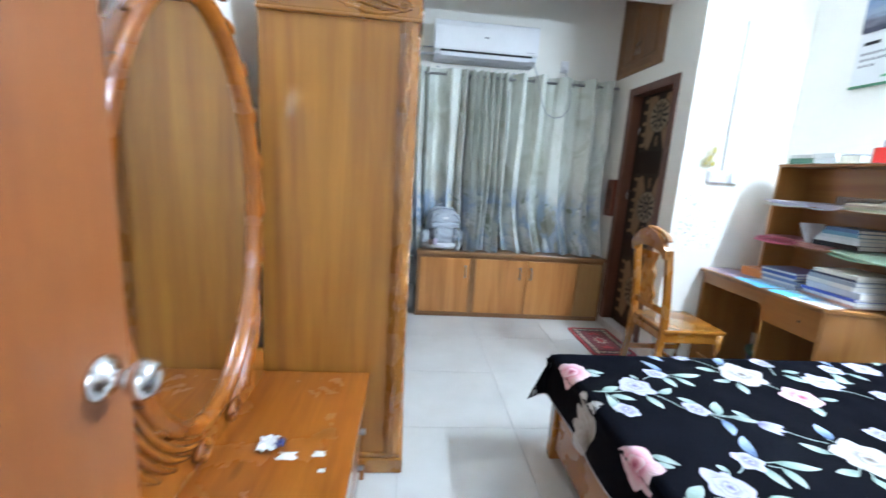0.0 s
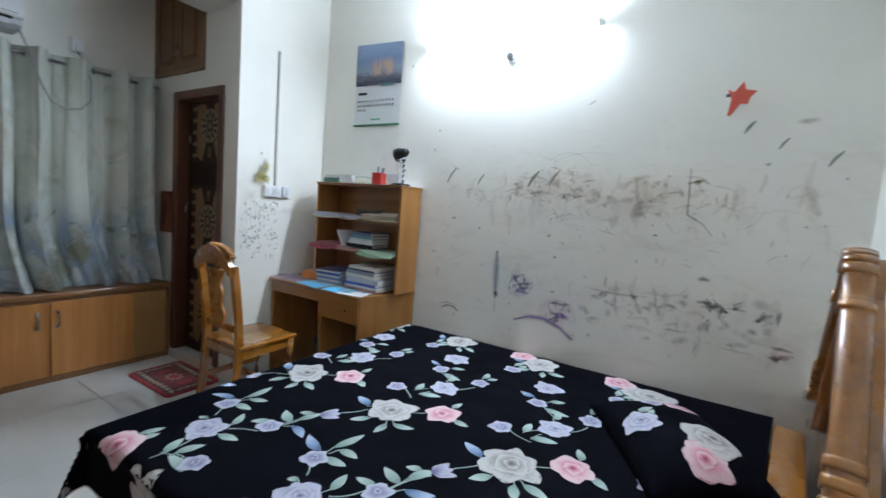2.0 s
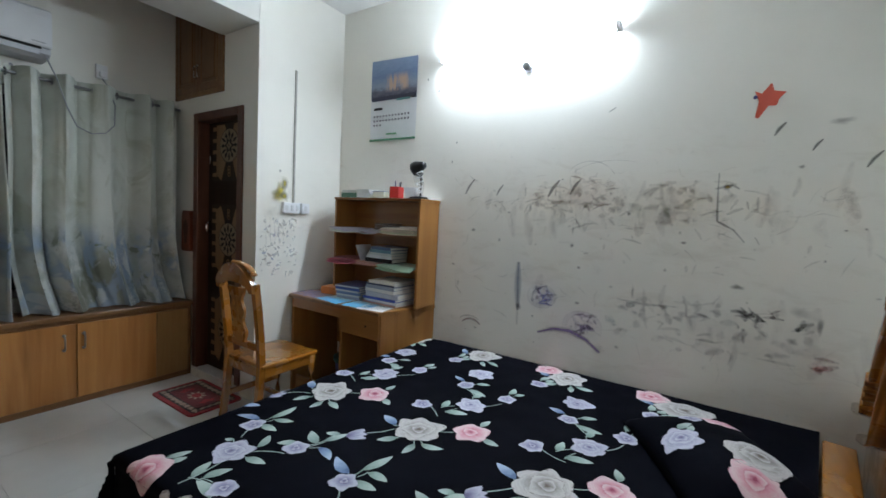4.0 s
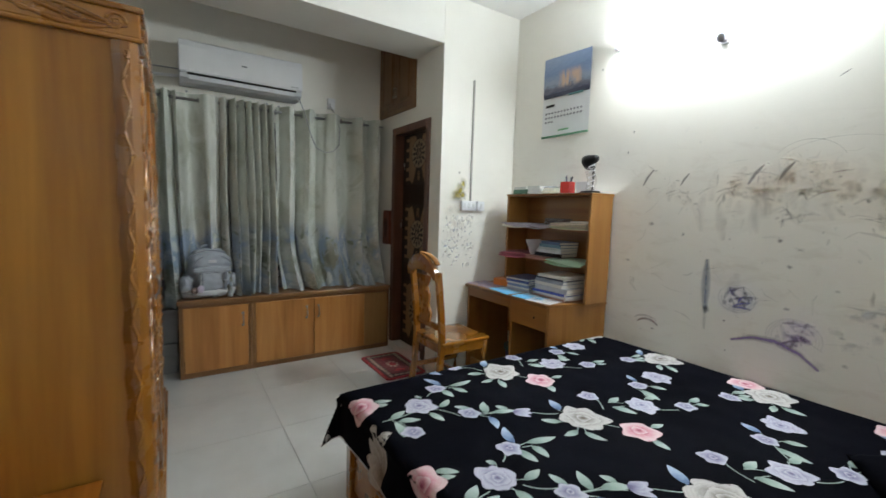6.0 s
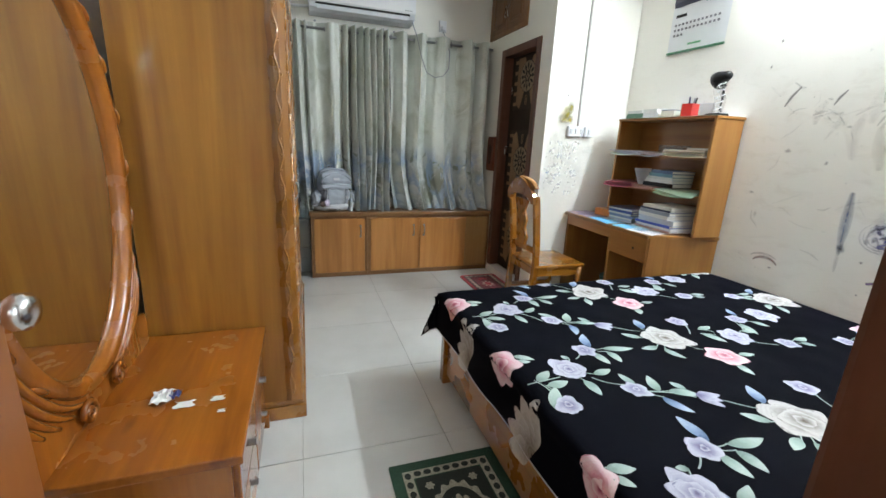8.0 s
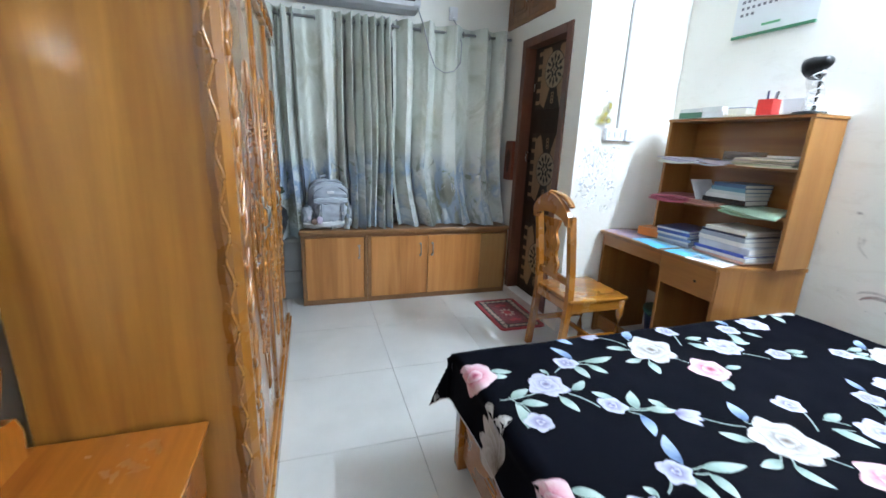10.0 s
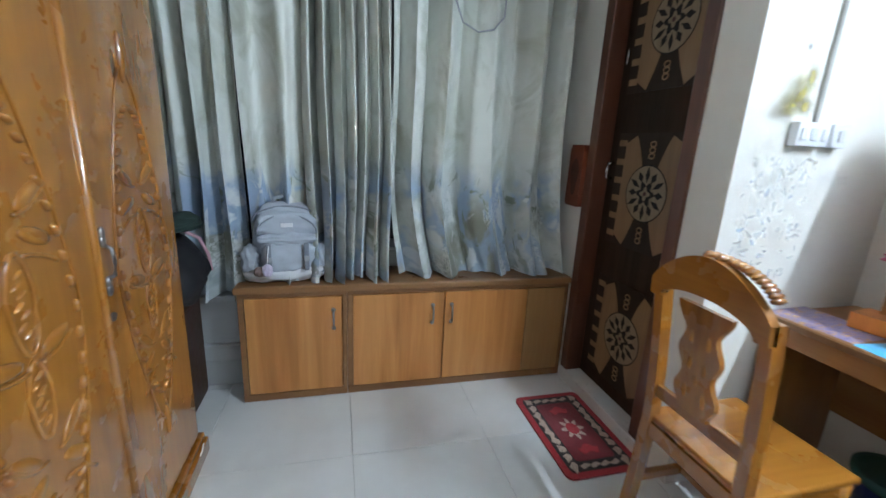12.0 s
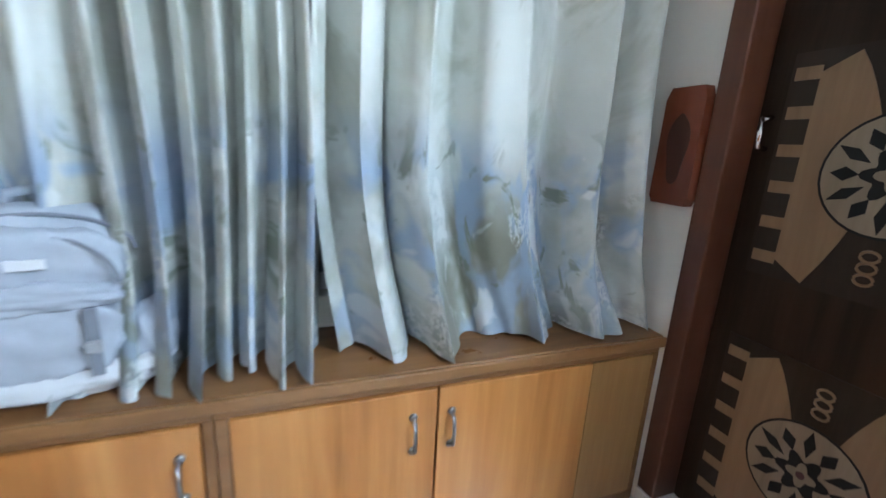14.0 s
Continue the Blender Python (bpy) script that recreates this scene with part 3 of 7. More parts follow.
# ---- bed ----
BX0, BX1, BY0, BY1, BZ = 0.655, 2.545, -0.01, 2.10, 0.522
bed = based("bed", "golden-brown wooden double bed with a carved arched headboard", "bed", (1.6, 1.0, 0))
part("side_rail", box(0.660, 0.704, 0.06, 2.046, 0.055, 0.34, 0.006), TEAK_Y, bed)
part("side_rail", box(2.515, 2.548, 0.02, 2.06, 0.17, 0.36, 0.006), TEAK_Y, bed)
part("foot_rail", box(0.698, 2.49, 2.055, 2.09, 0.055, 0.34, 0.006), TEAK_X, bed)
part("slat_base", box(0.664, 2.515, 0.03, 2.055, 0.25, 0.27), TEAK_X, bed)
for x in (0.640, 2.49):
    part("leg", box(x, x + 0.058, 2.045, 2.10, 0, 0.40, 0.006), TEAK, bed)
    part("leg", box(x, x + 0.058, 0.06 if x < 1 else -0.06, 0.11 if x < 1 else -0.01, 0, 0.36, 0.006), TEAK, bed)
HC, HY = 1.595, -0.022
SKEW = Matrix.Translation((HC, -0.02, 0)) @ Matrix.Rotation(radians(-9.5), 4, "Z") @ Matrix.Translation((-HC, 0, 0))


def crest(f):
    """Height of the headboard's top: low shoulders, then a steep arch with a knob."""
    q = abs(2 * f - 1)
    if q > 0.55:
        return 0.80 - 0.12 * ((q - 0.55) / 0.45) ** 0.8
    return 0.80 + 0.49 * (1 - (q / 0.55) ** 1.5) + 0.06 * max(0.0, 1 - (q / 0.10) ** 2) ** 0.5


edge = [(0.66 + 1.87 * i / 120, crest(i / 120)) for i in range(121)]
bm = plate(edge + [(2.53, 0.10), (0.66, 0.10)], 0.022)
bm.transform(SKEW @ Matrix.Translation((0, HY - 0.03, 0)))
hb = part("headboard", bm, TEAK_X, bed, "arched carved headboard")


def band(pts, y0, y1, r):
    """A broad rounded rail that follows the points, from y0 to y1."""
    bm = bmesh.new()
    prof = [(y0, -r), (y0, r * 0.55), (y0 + 0.25 * (y1 - y0), r * 0.92), ((y0 + y1) / 2, r), (y1 - 0.25 * (y1 - y0), r * 0.92), (y1, r * 0.55), (y1, -r)]
    rows = []
    for i, (x, z) in enumerate(pts):
        (xa, za), (xb, zb) = pts[max(0, i - 1)], pts[min(len(pts) - 1, i + 1)]
        d = math.hypot(xb - xa, zb - za) or 1
        nx, nz = -(zb - za) / d, (xb - xa) / d
        rows.append([bm.verts.new((x + nx * h, y, z + nz * h)) for y, h in prof])
    for p, q in zip(rows, rows[1:]):
        for k in range(len(prof)):
            bm.faces.new((p[k], p[(k + 1) % len(prof)], q[(k + 1) % len(prof)], q[k]))
    bm.faces.new(rows[0])
    bm.faces.new(rows[-1][::-1])
    bmesh.ops.recalc_face_normals(bm, faces=bm.faces)
    bm.transform(SKEW)
    return bm


part("top_moulding", band(edge, HY - 0.008, HY + 0.052, 0.020), TEAK_X, hb, "glossy rounded top moulding", True)
part("inner_moulding", band([(HC + (x - HC) * 0.86, z - 0.085) for x, z in edge], HY - 0.008, HY + 0.035, 0.016), TEAK_X, hb, "", True)
# ribs across the crown and on the flanks of the arch
for f in (0.464, 0.476, 0.488, 0.500, 0.512, 0.524, 0.536):
    part("crown_rib", band([(0.66 + 1.87 * q, crest(q) + 0.012) for q in (f - 0.005, f, f + 0.005)], HY - 0.012, HY + 0.056, 0.016), TEAK_X, hb, "", True)
for f in (0.222, 0.232, 0.248, 0.262, 0.275, 0.425, 0.575, 0.725, 0.738, 0.752, 0.768, 0.778):
    part("flank_rib", band([(0.66 + 1.87 * q, crest(q) + 0.006) for q in (f - 0.004, f - 0.0015, f + 0.0015, f + 0.004)], HY - 0.012, HY + 0.058, 0.024), TEAK_X, hb, "", True)
bm = box(0.70, 2.36, 0.008, 0.112, 0.40, 0.555, 0.006)
bm.transform(SKEW)
part("ledge", bm, TEAK_X, bed)

bm = box(0.708, 2.51, 0.10, 2.045, 0.272, 0.512, 0.03, 3)
for v in bm.verts:
    if v.co.y < 0.6:
        v.co.y -= 0.167 * (v.co.x - HC)
mattress = tagged(obj("mattress", bm, plain("mattress_ticking", (0.55, 0.53, 0.48), 0.8)), "thick mattress hidden under the black floral spread", "mattress")


def cloth_height(x, y):
    return 0.006 * noise.noise((x * 2.1, y * 2.1, 3.0)) + 0.0025 * noise.noise((x * 9, y * 9, 1.0))


def spread_point(cx, cy, lift=0.0):
    """A point of the flat cloth laid over the mattress: it turns down past the edges."""
    ex, ey = BX0, BY1
    dx, dy = max(0.0, ex - cx), max(0.0, cy - ey)
    r = 0.035
    def turned(d):
        if d < r * math.pi / 2:
            a = d / r
            return r * math.sin(a), r * (1 - math.cos(a))
        return r * 0.7 + 0.02 * (d - r * math.pi / 2), r + (d - r * math.pi / 2) * 0.99
    ox, zx = turned(dx) if dx else (0, 0)
    oy, zy = turned(dy) if dy else (0, 0)
    x, y = (ex - ox if dx else cx), (ey + oy if dy else cy)
    drop = max(zx, zy) + 0.35 * min(zx, zy)
    if dy:
        y += 0.016 * math.sin(cx * 17) * min(1, dy / 0.1)
    if dx and dy:
        x -= 0.35 * min(dx, dy)
        y += 0.25 * min(dx, dy)
    if dx:
        x -= 0.006 * math.sin(cy * 13) * min(1, dx / 0.08)
    if cy < 0.6:
        # the head end follows the slant of the headboard
        y -= 0.167 * (x - HC) * min(1.0, (0.6 - cy) / 0.48)
    n = Vector((-(1 if dx > r else 0), (1 if dy > r else 0), 1 if not (dx > r or dy > r) else 0.2)).normalized()
    return Vector((x, y, BZ - drop + cloth_height(cx, cy))) + n * lift


CLOTH, nt, b = graph("black_cotton")
v = coords(nt)
link(nt, ramp(nt, noise_tex(nt, v, 4, 5), [(0.3, (0.0016, 0.0018, 0.0036)), (0.7, (0.003, 0.0034, 0.0062))]), b.inputs["Base Color"])
b.inputs["Roughness"].default_value = 0.85
b.inputs["Specular IOR Level"].default_value = 0.035
bump(nt, b, noise_tex(nt, v, 400, 2), 0.15, 0.001)
spread = based("bedspread", "black cotton bedspread printed with white, pink and lilac flowers", "bedspread", (1.6, 1.0, 0.5))
CX0, CX1, CY0, CY1 = 0.415, 2.535, 0.10, 2.33
bm = sheet(100, 110, lambda u, v_: spread_point(CX0 + (CX1 - CX0) * u, CY0 + (CY1 - CY0) * v_))
bmesh.ops.recalc_face_normals(bm, faces=bm.faces)
part("cloth", bm, CLOTH, spread, "", True)
bm = sheet(60, 70, lambda u, v_: spread_point(CX0 + 0.003 + (CX1 - CX0) * u, CY0 + (CY1 - CY0 - 0.003) * v_, -0.004))
part("lining", bm, plain("cloth_underside", (0.30, 0.31, 0.32), 0.9, vary=0.2, scale=20), spread, "pale grey underside of the print", True)
bm = bmesh.new()
tube([spread_point(CX0 - 0.002, CY0 + (CY1 - CY0) * i / 70, 0.001) for i in range(71)] , 0.0022, 5, bm)
tube([spread_point(CX0 + (CX1 - CX0) * i / 70, CY1 + 0.002, 0.001) for i in range(71)] , 0.0022, 5, bm)
part("hem", bm, plain("hem_grey", (0.45, 0.43, 0.44), 0.8), spread, "pale hem")


def petal_paint(name, heart, mid, rim):
    """Printed petals: the colour runs from the heart to the rim, with fine veins."""
    m, nt, b = graph(name)
    at = nt.nodes.new("ShaderNodeUVMap")
    sep = nt.nodes.new("ShaderNodeSeparateXYZ")
    link(nt, at.outputs[0], sep.inputs[0])
    f = maths(nt, "ADD", sep.outputs[0], maths(nt, "MULTIPLY", maths(nt, "SUBTRACT", noise_tex(nt, coords(nt), 60, 4), 0.5), 0.5))
    col = ramp(nt, f, [(0.12, heart), (0.42, mid), (0.78, rim), (0.96, rim), (1.0, tuple(x * 0.8 for x in mid))])
    vein = nt.nodes.new("ShaderNodeTexWave")
    vein.inputs["Scale"].default_value = 3.0
    vein.inputs["Distortion"].default_value = 2.5
    link(nt, at.outputs[0], vein.inputs["Vector"])
    col = mix(nt, maths(nt, "MULTIPLY", vein.outputs["Fac"], 0.22), col, mid)
    link(nt, col, b.inputs["Base Color"])
    b.inputs["Roughness"].default_value = 0.85
    b.inputs["Specular IOR Level"].default_value = 0.2
    return m


P_WHITE = petal_paint("print_white", (0.12, 0.09, 0.07), (0.29, 0.27, 0.255), (0.52, 0.50, 0.49))
P_CREAM = petal_paint("print_cream", (0.16, 0.13, 0.10), (0.33, 0.30, 0.27), (0.48, 0.45, 0.42))
P_PINK = petal_paint("print_pink", (0.30, 0.05, 0.10), (0.60, 0.28, 0.33), (0.66, 0.50, 0.52))
P_LILAC = petal_paint("print_lilac", (0.14, 0.125, 0.22), (0.30, 0.29, 0.41), (0.50, 0.50, 0.58))
P_GREEN = petal_paint("print_sage", (0.20, 0.28, 0.24), (0.31, 0.40, 0.36), (0.44, 0.52, 0.48))
P_BLUE = petal_paint("print_blue", (0.08, 0.13, 0.24), (0.22, 0.30, 0.45), (0.40, 0.48, 0.60))


def petal(bm, uv, place, cx, cy, ang, length, width, lift, kind=0, ruffle=0.0, ph=0.0, bend=0.0):
    """One printed petal or leaf as a small patch that follows the cloth.
    Petals are broad with a lobed rim; leaves are pointed and may bend."""
    nu, nv = 8, 8
    grid = []
    for i in range(nu + 1):
        f = i / nu
        if kind:
            w = width * math.sin(math.pi * (0.03 + 0.95 * f ** 0.85)) ** 0.9
        else:
            w = width * (0.22 + 0.98 * math.sin(math.pi * 0.5 * min(1.0, f * 1.12)) ** 1.3)
        row = []
        for j in range(nv + 1):
            g = 2 * j / nv - 1
            if kind:
                l, a = f * length, g * w / 2
            else:
                rim = 1 - 0.50 * abs(g) ** 2.2 + ruffle * 0.045 * math.sin(5.0 * g + ph)
                l, a = f * length * rim, g * w / 2 * (1 - 0.16 * f ** 4)
            t = ang + bend * f
            x = cx + l * math.cos(t) - a * math.sin(t)
            y = cy + l * math.sin(t) + a * math.cos(t)
            row.append((bm.verts.new(place(x, y, lift)), (f, 0.5 + g / 2)))
        grid.append(row)
    for i in range(nu):
        for j in range(nv):
            q = (grid[i][j], grid[i + 1][j], grid[i + 1][j + 1], grid[i][j + 1])
            fc = bm.faces.new([p[0] for p in q])
            fc.material_index = kind
            for lp, p in zip(fc.loops, q):
                lp[uv].uv = p[1]


def stem(bm, uv, place, x, y, ang, length, bend=0.35, w=0.0024):
    pts = []
    for i in range(9):
        t = i / 8
        a = ang + bend * (t - 0.5)
        pts.append((x + length * t * math.cos(a), y + length * t * math.sin(a)))
    for (x0, y0), (x1, y1) in zip(pts, pts[1:]):
        d = math.hypot(x1 - x0, y1 - y0) or 1
        nx, ny = -(y1 - y0) / d * w, (x1 - x0) / d * w
        fc = bm.faces.new([bm.verts.new(place(*p, 0.0009)) for p in ((x0 - nx, y0 - ny), (x1 - nx, y1 - ny), (x1 + nx, y1 + ny), (x0 + nx, y0 + ny))])
        fc.material_index = 1
        for lp in fc.loops:
            lp[uv].uv = (0.5, 0.5)


def printed_flower(kind, cx, cy, parent, place, rnd, leaves=(), turn=0.0):
    """kind: W large white rose, P pink, L lilac rose, S small open flower, B bud, T large tulip-like bloom.
    leaves: (type, dx, dy, angle, length) with type g green, b blue, s a stem."""
    bm = bmesh.new()
    uv = bm.loops.layers.uv.new("UVMap")
    mats = [{"W": P_WHITE, "P": P_PINK, "L": P_LILAC, "S": P_LILAC, "B": P_LILAC, "T": P_CREAM}[kind], P_GREEN, P_BLUE]
    R = {"W": 0.112, "P": 0.082, "L": 0.078, "S": 0.050, "B": 0.052, "T": 0.12}[kind]
    for ty, dx, dy, a, ln in leaves:
        if ty == "s":
            stem(bm, uv, place, cx + dx, cy + dy, radians(a), ln, rnd.uniform(-0.4, 0.4))
        else:
            stem(bm, uv, place, cx + dx * 0.55, cy + dy * 0.55, math.atan2(dy, dx), math.hypot(dx, dy) * 0.5, 0.2, 0.002)
            petal(bm, uv, place, cx + dx, cy + dy, radians(a), ln * 1.12, min(0.042, 0.012 + ln * 0.36) * rnd.uniform(0.85, 1.1), 0.0012, 2 if ty == "b" else 1, 0, 0, rnd.uniform(-0.35, 0.35))
    lift = 0.0016
    if kind in "BT":
        n = 3 if kind == "B" else 5
        for k in range(n):
            a = turn + (k - (n - 1) / 2) * (0.42 if kind == "B" else 0.50)
            petal(bm, uv, place, cx - R * 0.55 * math.cos(turn), cy - R * 0.55 * math.sin(turn), a, R * rnd.uniform(1.35, 1.7), R * 0.74, lift, 0, 0.6, rnd.random() * 6)
            lift += 0.00016
    else:
        rings_ = {"W": ((6, 1.0, 0.92), (4, 0.66, 0.66), (3, 0.30, 0.34)), "P": ((5, 1.0, 1.08), (3, 0.45, 0.50)),
                  "L": ((6, 1.0, 0.92), (4, 0.62, 0.64), (3, 0.30, 0.34)), "S": ((5, 1.0, 1.0), (3, 0.32, 0.32))}[kind]
        for cnt, rr, ww in rings_:
            b0 = rnd.random() * 6.28
            for k in range(cnt):
                petal(bm, uv, place, cx, cy, b0 + 2 * math.pi * k / cnt + rnd.uniform(-0.12, 0.12), R * rr * rnd.uniform(0.80, 1.12), R * ww * rnd.uniform(0.9, 1.15), lift, 0, 1.0, rnd.random() * 6)
                lift += 0.00013
            lift += 0.0003
    bmesh.ops.recalc_face_normals(bm, faces=bm.faces)
    return part("printed_flower", bm, mats, parent)


# one repeat of the print, flower by flower with its sprigs, then rows of it
G_W = (("g", -0.10, 0.03, 148, 0.073), ("g", -0.10, -0.05, -160, 0.068), ("g", -0.08, -0.075, -97, 0.081), ("b", -0.03, 0.10, 58, 0.092))
G_P = (("g", -0.01, -0.065, -117, 0.066), ("g", 0.07, -0.01, 0, 0.066), ("s", -0.04, 0.06, 125, 0.07))
G_B = (("s", 0.045, -0.028, -41, 0.115), ("g", -0.03, 0.05, 100, 0.05))
G_S = (("g", 0.10, -0.04, -17, 0.088), ("g", 0.07, -0.03, 73, 0.085), ("b", 0.055, -0.06, -89, 0.089), ("g", 0.02, 0.025, 106, 0.066), ("s", 0.02, -0.018, -19, 0.16))
G_L = (("g", 0.074, -0.05, 9, 0.074), ("g", 0.01, -0.075, -77, 0.079), ("s", 0.05, -0.065, -49, 0.11), ("g", 0.05, 0.065, 144, 0.032))
G_S2 = (("b", 0.04, 0.02, 89, 0.10), ("g", 0.025, -0.025, -96, 0.079), ("g", 0.08, -0.005, -15, 0.116), ("g", 0.079, -0.03, -68, 0.074), ("s", -0.08, -0.05, 34, 0.078))
G_S3 = (("g", -0.05, -0.01, 62, 0.107), ("g", -0.03, 0.14, 25, 0.077), ("g", -0.01, 0.105, -7, 0.077), ("s", 0.065, 0.144, -172, 0.137))
G_R = (("g", -0.10, 0.10, -10, 0.067), ("g", -0.13, 0.06, -62, 0.093), ("g", 0.08, 0.03, -23, 0.069), ("s", -0.116, 0.17, -119, 0.131), ("s", 0.024, -0.061, -37, 0.10))
G_S5 = (("b", 0.05, 0.035, 85, 0.070), ("g", -0.029, -0.045, -110, 0.097), ("g", 0.05, -0.04, -49, 0.065), ("s", -0.09, -0.107, 50, 0.108))
G_E = (("g", 0.067, 0.013, -15, 0.071), ("g", 0.06, -0.018, -26, 0.05))
UNIT = [("W", 1.41, 1.385, G_W, 0), ("P", 1.525, 1.20, G_P, 0), ("L", 1.755, 1.33, G_R, 0), ("S", 1.62, 1.515, (), 0), ("S", 1.925, 1.22, G_E, 0), ("B", 1.215, 1.56, G_B, -0.7),
        ("S", 1.02, 1.66, G_S, 0), ("L", 0.865, 1.825, G_L, 0), ("S", 1.02, 1.935, G_S2, 0), ("S", 0.74, 1.645, G_S3, 0), ("P", 0.640, 1.94, G_E, 0), ("T", 0.50, 1.735, (), 1.1),
        ("W", 2.40, 1.06, G_W, 0), ("L", 2.135, 1.48, (), 0), ("S", 1.94, 1.465, G_S5, 0), ("P", 2.47, 1.19, (), 0), ("S", 2.22, 1.16, G_E, 0)]
rnd = random.Random(11)
for k in range(-2, 4):
    for kind, x, y, lv, tn in UNIT:
        fx, fy = x + 0.028 * (k - 1) + 0.03, y + 0.558 * (k - 1) + 0.55
        if fx > CX0 + 0.03 and CX1 - 0.06 > fx and CY0 + 0.07 < fy < CY1 - 0.05:
            printed_flower(kind, fx, fy, spread, spread_point, rnd, lv, tn)

PC, PT = Vector((1.86, 0.34)), radians(28)


def pillow_point(a, b, lift=0.0):
    """Top of the pillow over its own plan, a and b from -1 to 1."""
    h = 0.085 * (max(0, 1 - abs(a) ** 2.6) ** 0.55) * (max(0, 1 - abs(b) ** 2.6) ** 0.55)
    pinch = 1 - 0.06 * (1 - a * a) * abs(b) ** 3
    x, y = a * 0.33 * (1 - 0.05 * (1 - b * b)), b * 0.23 * pinch
    return Vector((PC.x + x * math.cos(PT) - y * math.sin(PT), PC.y + x * math.sin(PT) + y * math.cos(PT), BZ + 0.012 + h + 0.03 * (1 - abs(a) ** 4) * (1 - abs(b) ** 4) + lift + 0.004 * noise.noise((a * 4, b * 4, 7))))


pil = based("pillow", "plump pillow in a black floral case on the bed", "pillow", (PC.x, PC.y, BZ))
bm = sheet(28, 24, lambda u, v_: pillow_point(2 * u - 1, 2 * v_ - 1))
sheet(28, 24, lambda u, v_: Vector((*pillow_point(1 - 2 * u, 2 * v_ - 1).xy, BZ + 0.010)), bm)
bmesh.ops.remove_doubles(bm, verts=bm.verts, dist=0.004)
bmesh.ops.recalc_face_normals(bm, faces=bm.faces)
part("pillowcase", bm, CLOTH, pil, "", True)


def on_pillow(x, y, lift):
    dx, dy = x - PC.x, y - PC.y
    a = (dx * math.cos(PT) + dy * math.sin(PT)) / 0.33
    b = (-dx * math.sin(PT) + dy * math.cos(PT)) / 0.23
    return pillow_point(max(-0.985, min(0.985, a)), max(-0.985, min(0.985, b)), lift * 1.5)


for kind, x, y, lv in (("W", 1.80, 0.22, ()), ("P", 1.66, 0.24, ()), ("L", 1.80, 0.46, G_E), ("S", 2.02, 0.44, G_S), ("P", 2.07, 0.34, ())):
    printed_flower(kind, x, y, pil, on_pillow, rnd, lv)

# ---- window-seat cabinets ----
def pull(x, y, z, parent, length=0.1):
    bm = tube([(x, y + 0.004, z - length / 2), (x, y - 0.022, z - length / 2 + 0.012), (x, y - 0.026, z), (x, y - 0.022, z + length / 2 - 0.012), (x, y + 0.004, z + length / 2)], 0.0055, 8)
    for s in (-1, 1):
        own = lathe([(0.011, 0), (0.011, 0.003), (0.007, 0.007)], 12)
        join(bm, own, Matrix.Translation((x, y, z + s * length / 2)) @ Matrix.Rotation(radians(90), 4, "X"))
    return part("handle", bm, STEEL, parent, "slim metal pull handle", True)


CF = 4.0
for x0, x1, doors in ((0.0, 0.514, ((0.032, 0.488, 0.448),)), (0.516, 1.772, ((0.545, 1.027, 0.964), (1.033, 1.515, 1.069)))):
    c = based("cabinet", "low veneered window-seat cabinet with metal pulls" if x0 else "low single-door veneered window-seat cabinet", "cabinet", ((x0 + x1) / 2, 4.15, 0), "cabinets under the window")
    bm = box(x0, x0 + 0.02, CF + 0.012, BACK - 0.003, 0.0, 0.592)
    box(x1 - 0.02, x1, CF + 0.012, BACK - 0.003, 0.0, 0.592, bm=bm)
    box(x0 + 0.02, x1 - 0.02, CF + 0.03, BACK - 0.003, 0.03, 0.05, bm=bm)
    box(x0 + 0.02, x1 - 0.02, BACK - 0.015, BACK - 0.003, 0.05, 0.592, bm=bm)
    part("carcass", bm, VENEER, c)
    bm = box(x0, x1, CF, CF + 0.012, 0.0, 0.04, 0.003)
    box(x0, x1, CF, CF + 0.012, 0.566, 0.593, 0.003, bm=bm)
    box(x0, x0 + 0.028, CF, CF + 0.012, 0.04, 0.566, 0.003, bm=bm)
    box(x1 - 0.022, x1, CF, CF + 0.012, 0.04, 0.566, 0.003, bm=bm)
    part("face_frame", bm, EDGING, c, "darker edging")
    for a, b_, hx in doors:
        d = part("door", box(a, b_, CF - 0.004, CF + 0.014, 0.045, 0.561, 0.003), VENEER, c)
        pull(hx, CF - 0.004, 0.44, d)
    if x0:
        part("filler_panel", box(1.518, 1.748, CF - 0.002, CF + 0.012, 0.045, 0.561, 0.002), wood("filler_veneer", (0.24, 0.12, 0.035), (0.30, 0.155, 0.05), (0.36, 0.2, 0.075), "z", 0.4, 0.25, 1.6, 0.04, False), c, "streaky filler panel")
STAINED, nt, b = graph("stained_worktop")
v = coords(nt)
col = ramp(nt, noise_tex(nt, coords(nt, (0.6, 6, 6)), 2.2, 5, 0.6, 0.8), [(0.3, (0.13, 0.055, 0.016)), (0.55, (0.20, 0.092, 0.03)), (0.75, (0.27, 0.135, 0.048))])
col = mix(nt, ramp(nt, noise_tex(nt, v, 7, 5, 0.65), [(0.60, (0,) * 3), (0.70, (0.75,) * 3)]), col, (0.06, 0.028, 0.012))
col = mix(nt, ramp(nt, noise_tex(nt, v, 23, 3, 0.6), [(0.70, (0,) * 3), (0.76, (0.5,) * 3)]), col, (0.34, 0.22, 0.13))
link(nt, col, b.inputs["Base Color"])
rg = maths(nt, "MULTIPLY_ADD", noise_tex(nt, v, 9, 4), 0.35)
rg.node.inputs[2].default_value = 0.18
link(nt, rg, b.inputs["Roughness"])
seat = based("worktop", "brown wooden window-seat top with worn stains", "worktop", (0.88, 4.15, 0.594))
